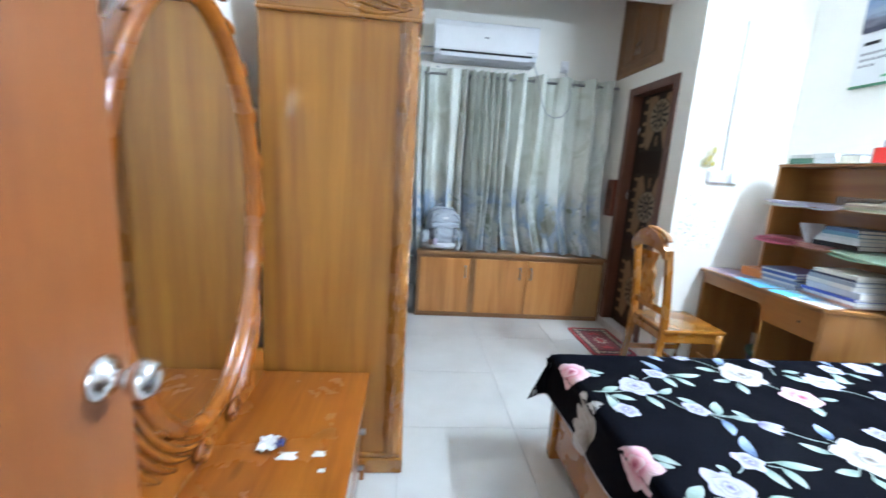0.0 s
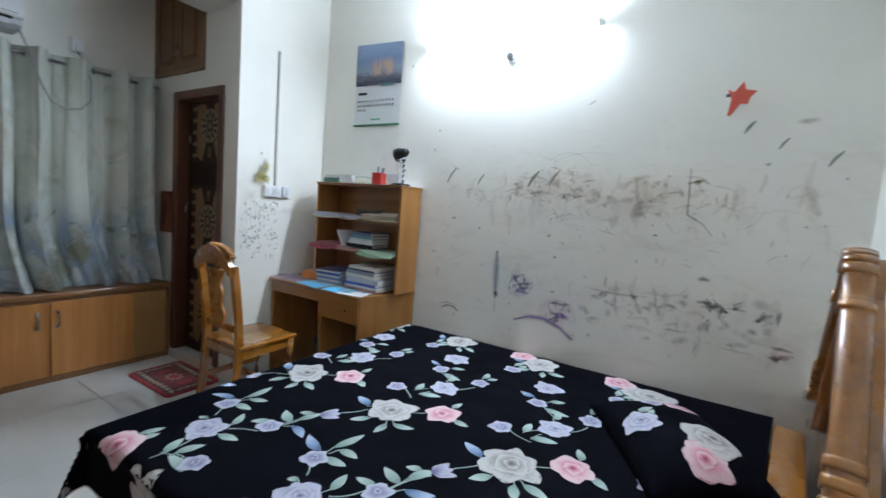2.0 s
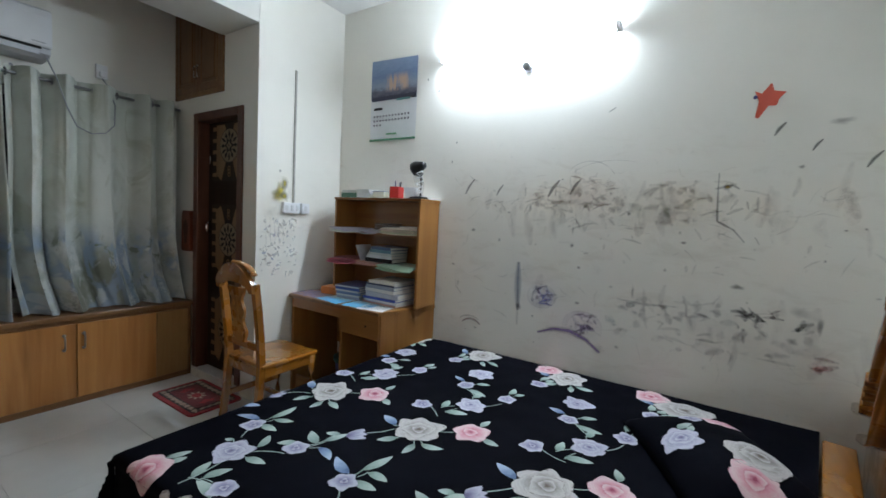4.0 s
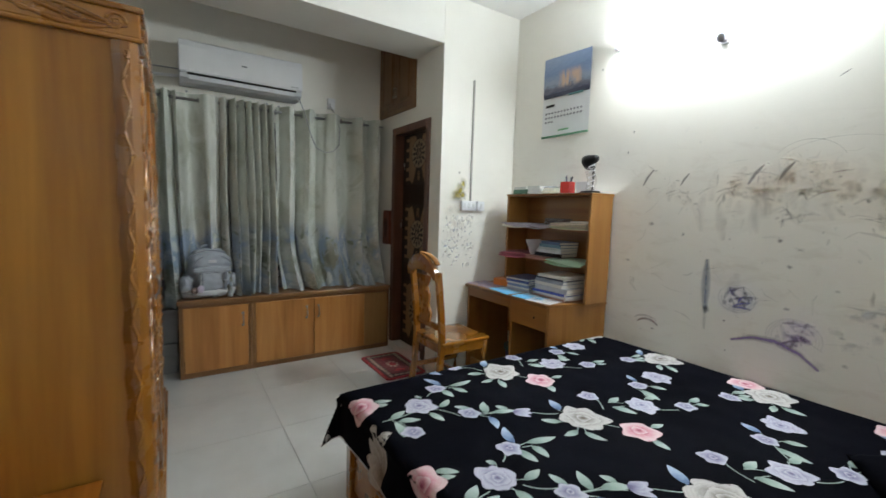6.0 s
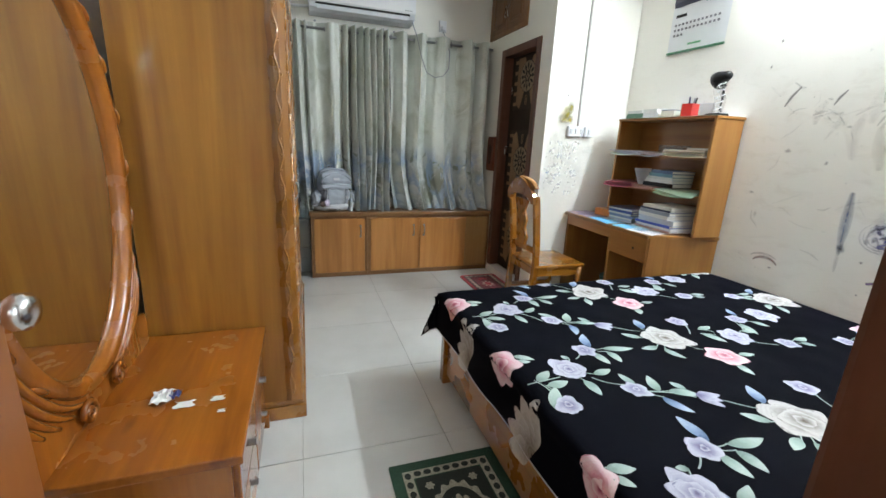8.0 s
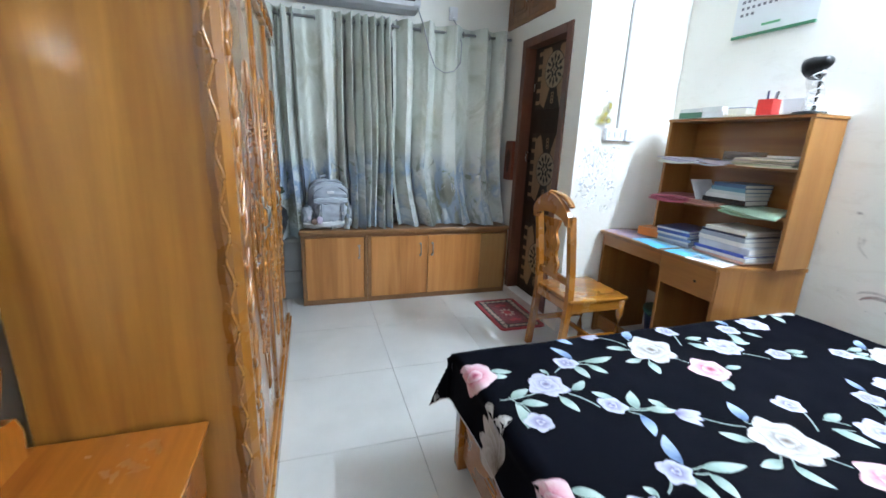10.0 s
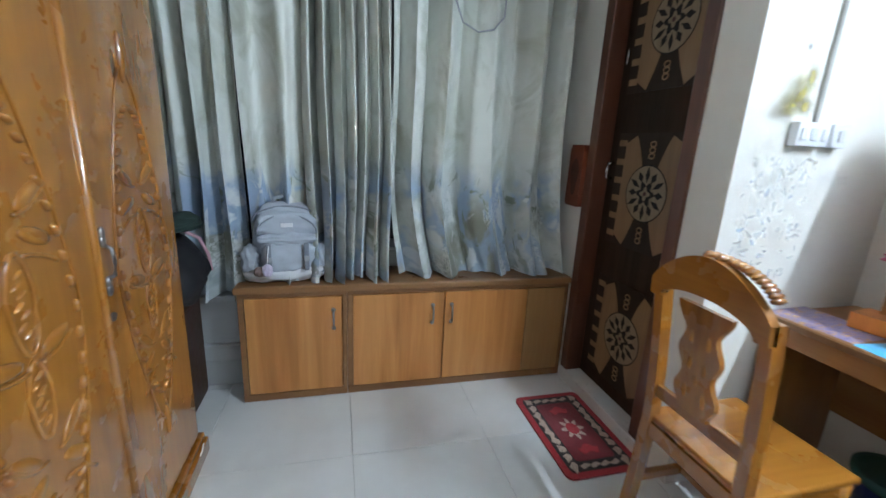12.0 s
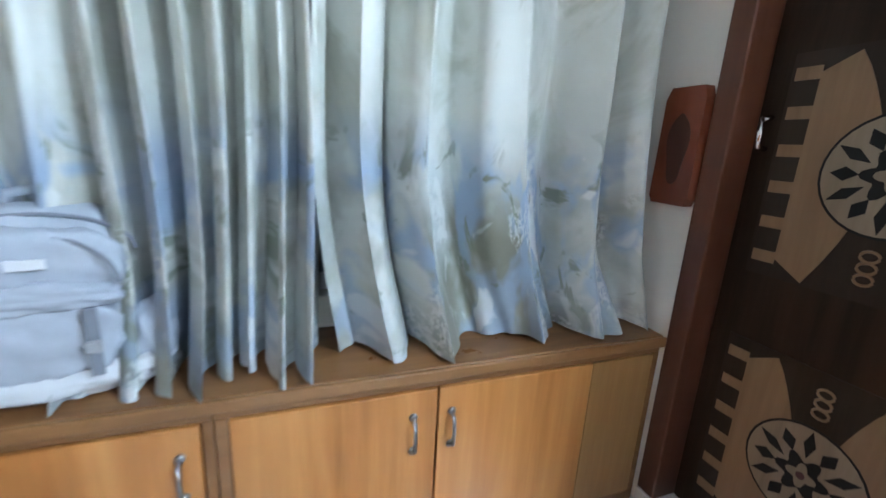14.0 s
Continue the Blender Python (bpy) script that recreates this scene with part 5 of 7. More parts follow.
def sheet_on_desk(x, y, l, w, turn, mat, label, rows=0):
    t = thing("printed_sheet", label, "paper sheet", "calendar sheets on the desk", (x, y, 0.7715), turn)
    r = random.Random(int(y * 100))
    ph = r.random() * 9
    part("paper", sheet(12, 12, lambda u, v: (w * (u - 0.5), l * (v - 0.5), 0.0015 + 0.002 * max(0, noise.noise((u * 3, v * 3, ph))) - (0.004 * max(0, 0.05 - u) / 0.05 if x < 2.2 else 0))), mat, t, "", True)
    if rows:
        bm = bmesh.new()
        for i in range(rows):
            for j in range(7):
                box(-w * 0.36 + i * w * 0.11, -w * 0.36 + i * w * 0.11 + 0.007, -l * 0.38 + j * l * 0.12, -l * 0.38 + j * l * 0.12 + 0.012, 0.0036, 0.004, bm=bm)
        tagged(part("date_grid", bm, plain("print_grey", (0.25, 0.26, 0.30), 0.6), t), kind="stuff")
    return t


sheet_on_desk(2.19, 2.98, 0.28, 0.22, 4, DUSK, "printed calendar sheet with a dusk photo under the books")
sheet_on_desk(2.165, 2.70, 0.25, 0.19, -6, SKY, "printed calendar sheet with a bright blue sky")
sheet_on_desk(2.17, 2.44, 0.22, 0.20, 5, SKY, "printed calendar sheet with sky and grass")
sheet_on_desk(2.19, 2.31, 0.21, 0.24, 8, PRINTED, "white calendar sheet with rows of dates", 5)

# ---- things on the bookcase top ----
RED = plain("red_plastic", (0.55, 0.03, 0.025), 0.35)
cup = thing("pen_holder", "square red plastic pen holder with pens", "pen holder", "", (2.42, 2.385, T3), 8)
bm = box(-0.038, 0.038, -0.036, -0.033, 0, 0.085)
for q in ((-0.038, 0.038, 0.033, 0.036), (-0.038, -0.035, -0.033, 0.033), (0.035, 0.038, -0.033, 0.033)):
    box(*q, 0, 0.085, bm=bm)
box(-0.035, 0.035, -0.033, 0.033, 0, 0.004, bm=bm)
part("body", bm, RED, cup)
part("green_panel", box(-0.036, 0.036, 0.0362, 0.040, 0.002, 0.083, 0.001), plain("green_plastic", (0.05, 0.30, 0.10), 0.35), cup, "green side")
for k, (dx, dy, h, c) in enumerate(((0.0, 0.01, 0.13, (0.02, 0.02, 0.08)), (0.012, -0.008, 0.125, (0.03, 0.03, 0.03)), (-0.01, -0.015, 0.118, (0.3, 0.3, 0.34)), (0.015, 0.018, 0.12, (0.05, 0.05, 0.25)))):
    p = part("pen", tube([(dx, dy, 0.006), (dx * 1.8, dy * 2.0 - 0.006, h)], 0.0045, 8), cover(c), cup)
card = thing("white_card", "blank white card standing on the bookcase", "card", "", (2.44, 2.265, T3), 0)
bm = box(-0.002, 0.002, -0.05, 0.05, 0, 0.085)
bm.transform(Matrix.Rotation(radians(-14), 4, "Y"))
part("face", bm, PRINTED, card)

lamp2 = thing("desk_lamp", "small black-headed desk lamp with a clear stem and white cord", "desk lamp", "", (2.42, 2.185, T3), 0)
bm = lathe([(0.06, 0), (0.062, 0.006), (0.058, 0.014), (0.03, 0.018)], 28)
bm.transform(Matrix.Diagonal((0.75, 1.25, 1, 1)))
part("base", bm, BLACK_PLASTIC, lamp2, "dark oval base", True)
part("stem", tube([(0, -0.01, 0.016), (0.005, -0.012, 0.09), (0.0, -0.008, 0.16), (-0.005, 0.0, 0.205)], 0.008, 10), BLACK_PLASTIC, lamp2, "", True)
bm = lathe([(0.016, 0), (0.024, 0.012), (0.03, 0.035), (0.042, 0.06), (0.048, 0.09), (0.044, 0.092), (0.036, 0.06), (0.02, 0.02)], 24)
bm.transform(Matrix.Translation((-0.005, -0.045, 0.240)) @ Matrix.Scale(1.1, 4) @ Matrix.Rotation(radians(-12), 4, "Z") @ Matrix.Rotation(radians(-105), 4, "X"))
part("shade", bm, BLACK_PLASTIC, lamp2, "glossy black shade", True)
part("bulb", tube([(-0.005, 0.01, 0.238), (-0.003, 0.045, 0.230)], 0.016, 12), WHITE_PLASTIC, lamp2, "", True)
bm = sheet(10, 8, lambda u, v: (-0.02 + 0.012 * math.sin(6 * v), -0.055 + 0.08 * u + 0.006 * math.sin(9 * v), 0.018 + 0.16 * v + 0.004 * math.sin(13 * u)))
part("plastic_wrap", bm, CLEAR, lamp2, "crinkled clear plastic wrap")
part("cord", tube([(-0.014 + 0.016 * math.cos(i * 0.55), -0.012 + 0.02 * math.sin(i * 0.55), 0.02 + 0.19 * i / 60) for i in range(61)], 0.0032, 6), WHITE_PLASTIC, lamp2, "white cord wound round the stem", True)

# ---- under the desk ----
bin_ = thing("waste_bin", "dark blue plastic waste bin under the desk", "waste bin", "", (2.36, 2.74, 0.0), 0)
bm = lathe([(0.09, 0), (0.115, 0.26), (0.122, 0.262), (0.122, 0.272), (0.11, 0.272), (0.087, 0.01)], 24)
part("body", bm, plain("blue_plastic", (0.010, 0.020, 0.16), 0.35), bin_, "", True)
part("liner", lathe([(0.118, 0.25), (0.127, 0.262), (0.128, 0.29), (0.112, 0.285)], 24), plain("green_liner", (0.02, 0.09, 0.07), 0.4), bin_, "teal liner", True)
sack = thing("cloth_bundle", "crumpled grey and pink cloth bundle on the desk's low shelf", "cloth", "", (2.28, 2.38, 0.081), 0)
bm = bmesh.new()
bmesh.ops.create_icosphere(bm, subdivisions=4, radius=1)
for v in bm.verts:
    v.co *= 1 + 0.35 * noise.noise(v.co * 2.2) + 0.12 * noise.noise(v.co * 6)
    v.co = Vector((v.co.x * 0.11, v.co.y * 0.12, max(0.0, v.co.z * 0.12 + 0.10)))
part("fold", bm, plain("dusty_pink_cloth", (0.35, 0.26, 0.25), 0.9, vary=0.4, scale=14), sack, "", True)

# ---- chair ----
chair = based("wooden_chair", "golden-brown varnished wooden chair with a carved arched back", "chair", (1.73, 2.85, 0))
CY, CW = 2.85, 0.195
part("seat", box(1.535, 1.955, CY - 0.205, CY + 0.205, 0.425, 0.45, 0.008), TEAK_X, chair, "plank seat")
for s in (-1, 1):
    y = CY + s * (CW - 0.018)
    bm = bmesh.new()
    pr = [(1.505 - 0.0, 0.0), (1.53, 0.22), (1.545, 0.44), (1.535, 0.62), (1.515, 0.80), (1.495, 0.955)]
    prev = None
    for (xa, za), (xb, zb) in zip(pr, pr[1:]):
        own = bmesh.new()
        vs = [own.verts.new(p) for p in ((xa - 0.02, y - 0.018, za), (xa + 0.02, y - 0.018, za), (xa + 0.02, y + 0.018, za), (xa - 0.02, y + 0.018, za), (xb - 0.02, y - 0.018, zb), (xb + 0.02, y - 0.018, zb), (xb + 0.02, y + 0.018, zb), (xb - 0.02, y + 0.018, zb))]
        for q in ((0, 3, 2, 1), (4, 5, 6, 7), (0, 1, 5, 4), (1, 2, 6, 5), (2, 3, 7, 6), (3, 0, 4, 7)):
            own.faces.new([vs[k] for k in q])
        join(bm, own)
    bmesh.ops.remove_doubles(bm, verts=bm.verts, dist=0.0005)
    bmesh.ops.recalc_face_normals(bm, faces=bm.faces)
    part("back_leg", bm, TEAK, chair)
    bm = bmesh.new()
    tube([(1.925, y, 0.425), (1.928, y, 0.32), (1.922, y, 0.2), (1.915, y, 0.1), (1.925, y, 0.03), (1.935, y, 0.0)], 0.023, 10, bm, taper=lambda f: 1.15 - 0.45 * math.sin(f * math.pi * 0.75) + (0.35 if f > 0.9 else 0))
    part("front_leg", bm, TEAK, chair, "", True)
    part("side_apron", box(1.56, 1.91, y - 0.012, y + 0.012, 0.36, 0.425, 0.003), TEAK_X, chair)
    part("stretcher", box(1.535, 1.915, y - 0.012, y + 0.012, 0.165, 0.20, 0.004), TEAK_X, chair)
part("front_apron", box(1.912, 1.936, CY - CW + 0.03, CY + CW - 0.03, 0.36, 0.425, 0.003), TEAK_Y, chair)
part("rear_apron", box(1.53, 1.555, CY - CW + 0.03, CY + CW - 0.03, 0.37, 0.425, 0.003), TEAK_Y, chair)
part("cross_stretcher", box(1.72, 1.745, CY - CW + 0.03, CY + CW - 0.03, 0.17, 0.195, 0.004), TEAK_Y, chair)
part("lower_rail", box(1.528, 1.55, CY - CW + 0.034, CY + CW - 0.034, 0.53, 0.575, 0.004), TEAK_Y, chair)


def upright(bm, x, lean=0.0):
    """Stand a plate, drawn in y and z, at x, leaning back with height."""
    bm.transform(Matrix(((0, -1, 0, x), (1, 0, 0, 0), (0, 0, 1, 0), (0, 0, 0, 1))))
    for v in bm.verts:
        v.co.x -= lean * (v.co.z - 0.5)
    bmesh.ops.recalc_face_normals(bm, faces=bm.faces)
    return bm


# arched top rail and pierced splat
arch = [(CY - CW, 0.90)] + [(CY - CW + 2 * CW * i / 30, 0.955 + 0.115 * math.sin(math.pi * i / 30) ** 0.8) for i in range(31)] + [(CY + CW, 0.90)]
arch += [(CY + CW - 0.036, 0.90)] + [(CY + (CW - 0.036) * math.cos(math.pi * i / 16), 0.90 + 0.055 * math.sin(math.pi * i / 16)) for i in range(1, 16)] + [(CY - CW + 0.036, 0.90)]
top = part("top_rail", upright(plate(arch, 0.03), 1.535, 0.10), TEAK_Y, chair, "arched carved top rail")
bm = bmesh.new()
for i in range(13):
    t = math.pi * (0.12 + 0.40 * i / 12)
    boss((1.487, CY - CW * math.cos(t) * 0.98, 0.962 + 0.11 * math.sin(t) ** 0.8), (0, -math.cos(t), math.sin(t)), (1, 0, 0), 0.024, 0.009, 0.012, bm)
for s in (-1, 1):
    boss((1.475, CY + s * 0.02, 1.066), (0, 0, 1), (1, 0, 0), 0.02, 0.012, 0.02, bm)
part("ribbed_crest", bm, TEAK_Y, top, "ribbed carved crest", True)
half = []
for i in range(33):
    f = i / 32
    half.append((0.052 + 0.026 * math.sin(math.pi * f * 2.6) ** 2 * (1 - 0.35 * f) + 0.022 * max(0, f - 0.78) / 0.22, 0.575 + 0.345 * f))
outl = [(CY + a, z) for a, z in half] + [(CY - a, z) for a, z in reversed(half)]
holes = []
for a, z, w, h in ((0.034, 0.64, 0.008, 0.026), (-0.034, 0.64, 0.008, 0.026), (0.026, 0.735, 0.007, 0.022), (-0.026, 0.735, 0.007, 0.022), (0.0, 0.69, 0.007, 0.02), (0.030, 0.82, 0.008, 0.024), (-0.030, 0.82, 0.008, 0.024)):
    holes.append([(CY + a + w * math.cos(2 * math.pi * i / 12), z + h * math.sin(2 * math.pi * i / 12)) for i in range(12)])
part("splat", upright(plate(outl, 0.018, None, holes), 1.535, 0.10), TEAK, chair, "pierced carved back splat")

# ---- bathroom door ----
bath = based("door_frame", "dark red-brown wooden door frame with a white stone sill", "door frame", (1.87, 3.59, 0))
tagged(bath, kind="structure")
part("jamb", box(NOOK - 0.014, NOOK + 0.155, DY0, DY0 + 0.062, 0.07, DZ1, 0.005), MAHOG, bath)
part("jamb", box(NOOK - 0.014, NOOK + 0.155, DY1 - 0.066, DY1, 0.07, DZ1, 0.005), MAHOG, bath)
part("head", box(NOOK - 0.014, NOOK + 0.155, DY0 + 0.062, DY1 - 0.066, DZ1 - 0.064, DZ1, 0.005), MAHOG, bath)
part("sill", box(NOOK - 0.02, NOOK + 0.16, DY0, DY1, 0.0, 0.07, 0.004), plain("sill_marble", (0.66, 0.65, 0.62), 0.3, vary=0.1, scale=5), bath, "white stone sill")
bleaf = based("bathroom_door", "closed dark brown door with inlaid tan sunburst panels", "door", (1.88, 3.59, 0.07))
LX = 1.862
part("leaf", box(LX, LX + 0.034, DY0 + 0.064, DY1 - 0.068, 0.074, DZ1 - 0.066, 0.002), WENGE, bleaf)
TAN = wood("tan_inlay", (0.16, 0.085, 0.035), (0.21, 0.115, 0.05), (0.26, 0.15, 0.07), "z", 0.5, 0.1, 2.0, 0.06, False)
PALE = wood("pale_inlay", (0.18, 0.125, 0.07), (0.23, 0.165, 0.10), (0.28, 0.21, 0.135), "z", 0.5, 0.1, 2.0, 0.06, False)
INK = plain("inlay_black", (0.010, 0.008, 0.007), 0.5)
BROWN = wood("panel_brown", (0.020, 0.012, 0.008), (0.028, 0.017, 0.011), (0.04, 0.025, 0.016), "z", 0.5, 0.1, 1.5, 0.05, False)


for m in (WENGE, BROWN):
    # worn, matt lacquer
    for n in m.node_tree.nodes:
        if n.type == "BSDF_PRINCIPLED":
            n.inputs["Specular IOR Level"].default_value = 0.15
            n.inputs["Roughness"].default_value = 0.6


def flat(outline, x, yc, zc, depth):
    """A thin inlay in the door's plane: outline in (along the door, up)."""
    bm = plate([(a, b) for a, b in outline], depth)
    bm.transform(Matrix(((0, -1, 0, x), (1, 0, 0, yc), (0, 0, 1, zc), (0, 0, 0, 1))))
    bmesh.ops.recalc_face_normals(bm, faces=bm.faces)
    return bm


def circle(r, n=32):
    return [(r * math.cos(2 * math.pi * i / n), r * math.sin(2 * math.pi * i / n)) for i in range(n)]


for zc in (1.885, 1.152, 0.418):
    yc = 3.614
    top_h = 0.165 if zc > 1.8 else 0.262
    pan = part("inlaid_panel", box(LX - 0.002, LX, yc - 0.246, yc + 0.246, zc - 0.275, min(zc + 0.275, 2.06), 0.0), BROWN, bleaf, "panel with a sunburst inlay")
    for s in (-1, 1):
        inner = [(s * (0.028 + 0.085 * abs(g) ** 1.7), 0.268 * g) for g in (1 - 2 * i / 14 for i in range(15))]
        wing = [(a, min(b, top_h)) for a, b in [(s * 0.182, -0.225), (s * 0.182, 0.225)] + inner]
        part("wing_inlay", flat(wing, LX - 0.002, yc, zc, 0.002), TAN, pan)
        bm = bmesh.new()
        for k in range(6):
            z = -0.225 + 0.09 * k
            if z + 0.018 < top_h:
                box(LX - 0.004, LX - 0.002, yc + s * 0.209 - 0.028, yc + s * 0.209 + 0.028, zc + z - 0.014, zc + z + 0.016, bm=bm)
        part("comb_inlay", bm, TAN, pan)
        for k in range(3):
            zz = zc + s * (0.172 + 0.026 * k)
            if zz < 2.03:
                part("chain_inlay", tube([(LX - 0.003, yc + 0.017 * math.sin(2 * math.pi * i / 14), zz + 0.012 * math.cos(2 * math.pi * i / 14)) for i in range(14)], 0.0035, 5, closed=True), TAN, pan)
    part("disc_rim", flat(circle(0.134), LX - 0.0035, yc, zc, 0.001), INK, pan)
    disc = part("disc", flat(circle(0.128), LX - 0.0045, yc, zc, 0.001), PALE, pan, "pale disc")
    bm = bmesh.new()
    for k in range(12):
        a = 2 * math.pi * k / 12
        r0, r1, w = (0.050, 0.124, 0.013) if k % 2 else (0.058, 0.112, 0.016)
        ol = [(r0, 0), ((r0 + r1) / 2, w), (r1, 0), ((r0 + r1) / 2, -w)]
        join(bm, flat([(p * math.cos(a) - q * math.sin(a), p * math.sin(a) + q * math.cos(a)) for p, q in ol], LX - 0.0055, yc, zc, 0.001))
    join(bm, flat([((0.048 + 0.012 * math.cos(6 * t)) * math.cos(t), (0.048 + 0.012 * math.cos(6 * t)) * math.sin(t)) for t in (2 * math.pi * i / 40 for i in range(40))], LX - 0.0056, yc, zc, 0.001))
    part("sunburst", bm, INK, disc)
    part("heart", flat([((0.026 + 0.008 * math.cos(4 * t)) * math.cos(t), (0.026 + 0.008 * math.cos(4 * t)) * math.sin(t)) for t in (2 * math.pi * i / 32 for i in range(32))], LX - 0.0066, yc, zc, 0.001), PALE, disc)
    part("eye", flat(circle(0.010, 16), LX - 0.0076, yc, zc, 0.001), plain("eye_red", (0.06, 0.012, 0.01), 0.5), disc)
hd = part("handle", tube([(LX, 3.885, 1.20), (LX - 0.03, 3.885, 1.205), (LX - 0.035, 3.885, 1.24), (LX - 0.03, 3.885, 1.275), (LX, 3.885, 1.28)], 0.007, 8), CHROME, bleaf, "chrome pull handle", True)
part("bolt", tube([(LX - 0.008, 3.88, 1.75), (LX - 0.008, 3.88, 1.82)], 0.006, 8), CHROME, bleaf, "small chrome bolt", True)

hold = based("wall_holder", "red-brown wooden wall pocket beside the bathroom door", "wall pocket", (NOOK - 0.02, 4.02, 1.03))
bm = plate([(3.99, 1.05), (4.0, 1.03), (4.115, 1.03), (4.125, 1.05), (4.12, 1.33), (4.105, 1.362), (4.0, 1.362), (3.99, 1.33)], 0.034)
bm.transform(Matrix(((0, -1, 0, NOOK - 0.002), (1, 0, 0, 0), (0, 0, 1, 0), (0, 0, 0, 1))))
bmesh.ops.recalc_face_normals(bm, faces=bm.faces)
part("front", bm, wood("holder_wood", (0.10, 0.02, 0.008), (0.16, 0.035, 0.014), (0.20, 0.05, 0.02), "z", 0.35, 0.4, 1, 0.05, False), hold)
part("worn_patch", flat([(0.035 * math.cos(t) * (1 + 0.2 * math.sin(3 * t)), 0.10 * math.sin(t)) for t in (2 * math.pi * i / 24 for i in range(24))], NOOK - 0.036, 4.055, 1.19, 0.001), plain("worn_brown", (0.06, 0.018, 0.010), 0.5), hold, "dark worn patch")

# ---- high cupboard ----
cup_ = based("wall_cupboard", "brown wooden two-door cupboard built in above the bathroom door", "cupboard", (NOOK, 3.93, 2.27))
CUPBOARD = wood("cupboard_wood", (0.10, 0.042, 0.012), (0.16, 0.070, 0.020), (0.22, 0.10, 0.032), "z", 0.4, 0.3, 1.0, 0.05, False)
bm = box(NOOK - 0.012, NOOK + 0.02, 3.565, 4.296, 2.272, 2.305, 0.003)
box(NOOK - 0.012, NOOK + 0.02, 3.565, 3.595, 2.305, TOP - 0.002, 0.003, bm=bm)
box(NOOK - 0.012, NOOK + 0.02, 4.266, 4.296, 2.305, TOP - 0.002, 0.003, bm=bm)
part("frame", bm, EDGING, cup_)
for y0, y1, hy in ((3.597, 3.928, 3.905), (3.932, 4.264, 3.955)):
    d = part("door", box(NOOK - 0.010, NOOK + 0.012, y0, y1, 2.307, TOP - 0.004, 0.003), CUPBOARD, cup_)
    part("raised_panel", box(NOOK - 0.019, NOOK - 0.010, y0 + 0.075, y1 - 0.075, 2.385, 2.975, 0.008), CUPBOARD, d)
    bm = bmesh.new()
    for a, b_ in (((y0 + 0.05, 2.36), (y1 - 0.05, 2.36)), ((y0 + 0.05, 3.0), (y1 - 0.05, 3.0)), ((y0 + 0.05, 2.36), (y0 + 0.05, 3.0)), ((y1 - 0.05, 2.36), (y1 - 0.05, 3.0))):
        tube([(NOOK - 0.011, *a), (NOOK - 0.011, *b_)], 0.006, 6, bm)
    part("panel_moulding", bm, EDGING, d)
    part("handle", tube([(NOOK - 0.008, hy, 2.41), (NOOK - 0.03, hy, 2.42), (NOOK - 0.03, hy, 2.50), (NOOK - 0.008, hy, 2.51)], 0.005, 8), CHROME, d, "metal pull handle", True)

# ---- air conditioner ----
ac = based("air_conditioner", "white wall-mounted split air conditioner over the curtain", "air conditioner", (0.5, 4.19, 2.3))
pr = [(4.298, 2.60), (4.12, 2.605), (4.095, 2.59), (4.085, 2.55), (4.083, 2.375), (4.092, 2.362)]
low = [(4.092, 2.355), (4.10, 2.325), (4.15, 2.30), (4.298, 2.298)]


def extrude_profile(pts, x0, x1):
    bm = bmesh.new()
    a = [bm.verts.new((x0, y, z)) for y, z in pts]
    b_ = [bm.verts.new((x1, y, z)) for y, z in pts]
    n = len(pts)
    for i in range(n):
        bm.faces.new((a[i], a[(i + 1) % n], b_[(i + 1) % n], b_[i]))
    bm.faces.new(a[::-1])
    bm.faces.new(b_)
    bmesh.ops.recalc_face_normals(bm, faces=bm.faces)
    bmesh.ops.bevel(bm, geom=[e for e in bm.edges if abs(e.verts[0].co.x - e.verts[1].co.x) < 1e-6], offset=0.004, segments=2, affect="EDGES")
    return bm


part("front_panel", extrude_profile(pr + [(4.298, 2.362)], 0.048, 0.952), WHITE_PLASTIC, ac, "smooth white front panel")
part("lower_body", extrude_profile(low + [(4.298, 2.358)], 0.052, 0.948), plain("ac_grey_white", (0.62, 0.64, 0.68), 0.4, 0, 0.03), ac)
part("outlet", box(0.10, 0.90, 4.088, 4.10, 2.346, 2.362), BLACK_PLASTIC, ac, "dark air outlet")
part("flap", box(0.11, 0.89, 4.094, 4.106, 2.312, 2.347, 0.004), plain("ac_flap", (0.66, 0.68, 0.72), 0.35, 0, 0.03), ac)
part("badge", box(0.475, 0.515, 4.0815, 4.084, 2.47, 2.482), GREY_PLASTIC, ac, "small grey badge")
part("display_mark", box(0.85, 0.92, 4.0815, 4.084, 2.385, 2.389), GREY_PLASTIC, ac)
part("tail_pipe", tube([(0.06, 4.25, 2.36), (-0.12, 4.27, 2.352), (-0.60, 4.27, 2.35)], 0.012, 8), WHITE_PLASTIC, ac, "", True)
part("tail_cable", tube([(0.06, 4.24, 2.41), (-0.12, 4.275, 2.415), (-0.60, 4.275, 2.41)], 0.006, 6), GREY_PLASTIC, ac, "", True)
part("power_cord", tube([(0.93, 4.12, 2.31), (0.97, 4.10, 2.20), (1.02, 4.09, 2.02), (1.07, 4.085, 1.90), (1.15, 4.085, 1.865), (1.23, 4.09, 1.885), (1.285, 4.10, 1.95), (1.30, 4.13, 2.10), (1.275, 4.22, 2.26), (1.27, 4.27, 2.30)], 0.005, 6), GREY_PLASTIC, ac, "thin grey power cord hanging in a loop", True)
sock = based("wall_socket", "small white power socket above the curtain", "socket", (1.27, BACK, 2.36))
part("plate", box(1.235, 1.305, BACK - 0.025, BACK - 0.001, 2.30, 2.40, 0.004), WHITE_PLASTIC, sock)
part("plug", box(1.25, 1.29, BACK - 0.055, BACK - 0.025, 2.31, 2.35, 0.006), WHITE_PLASTIC, sock)
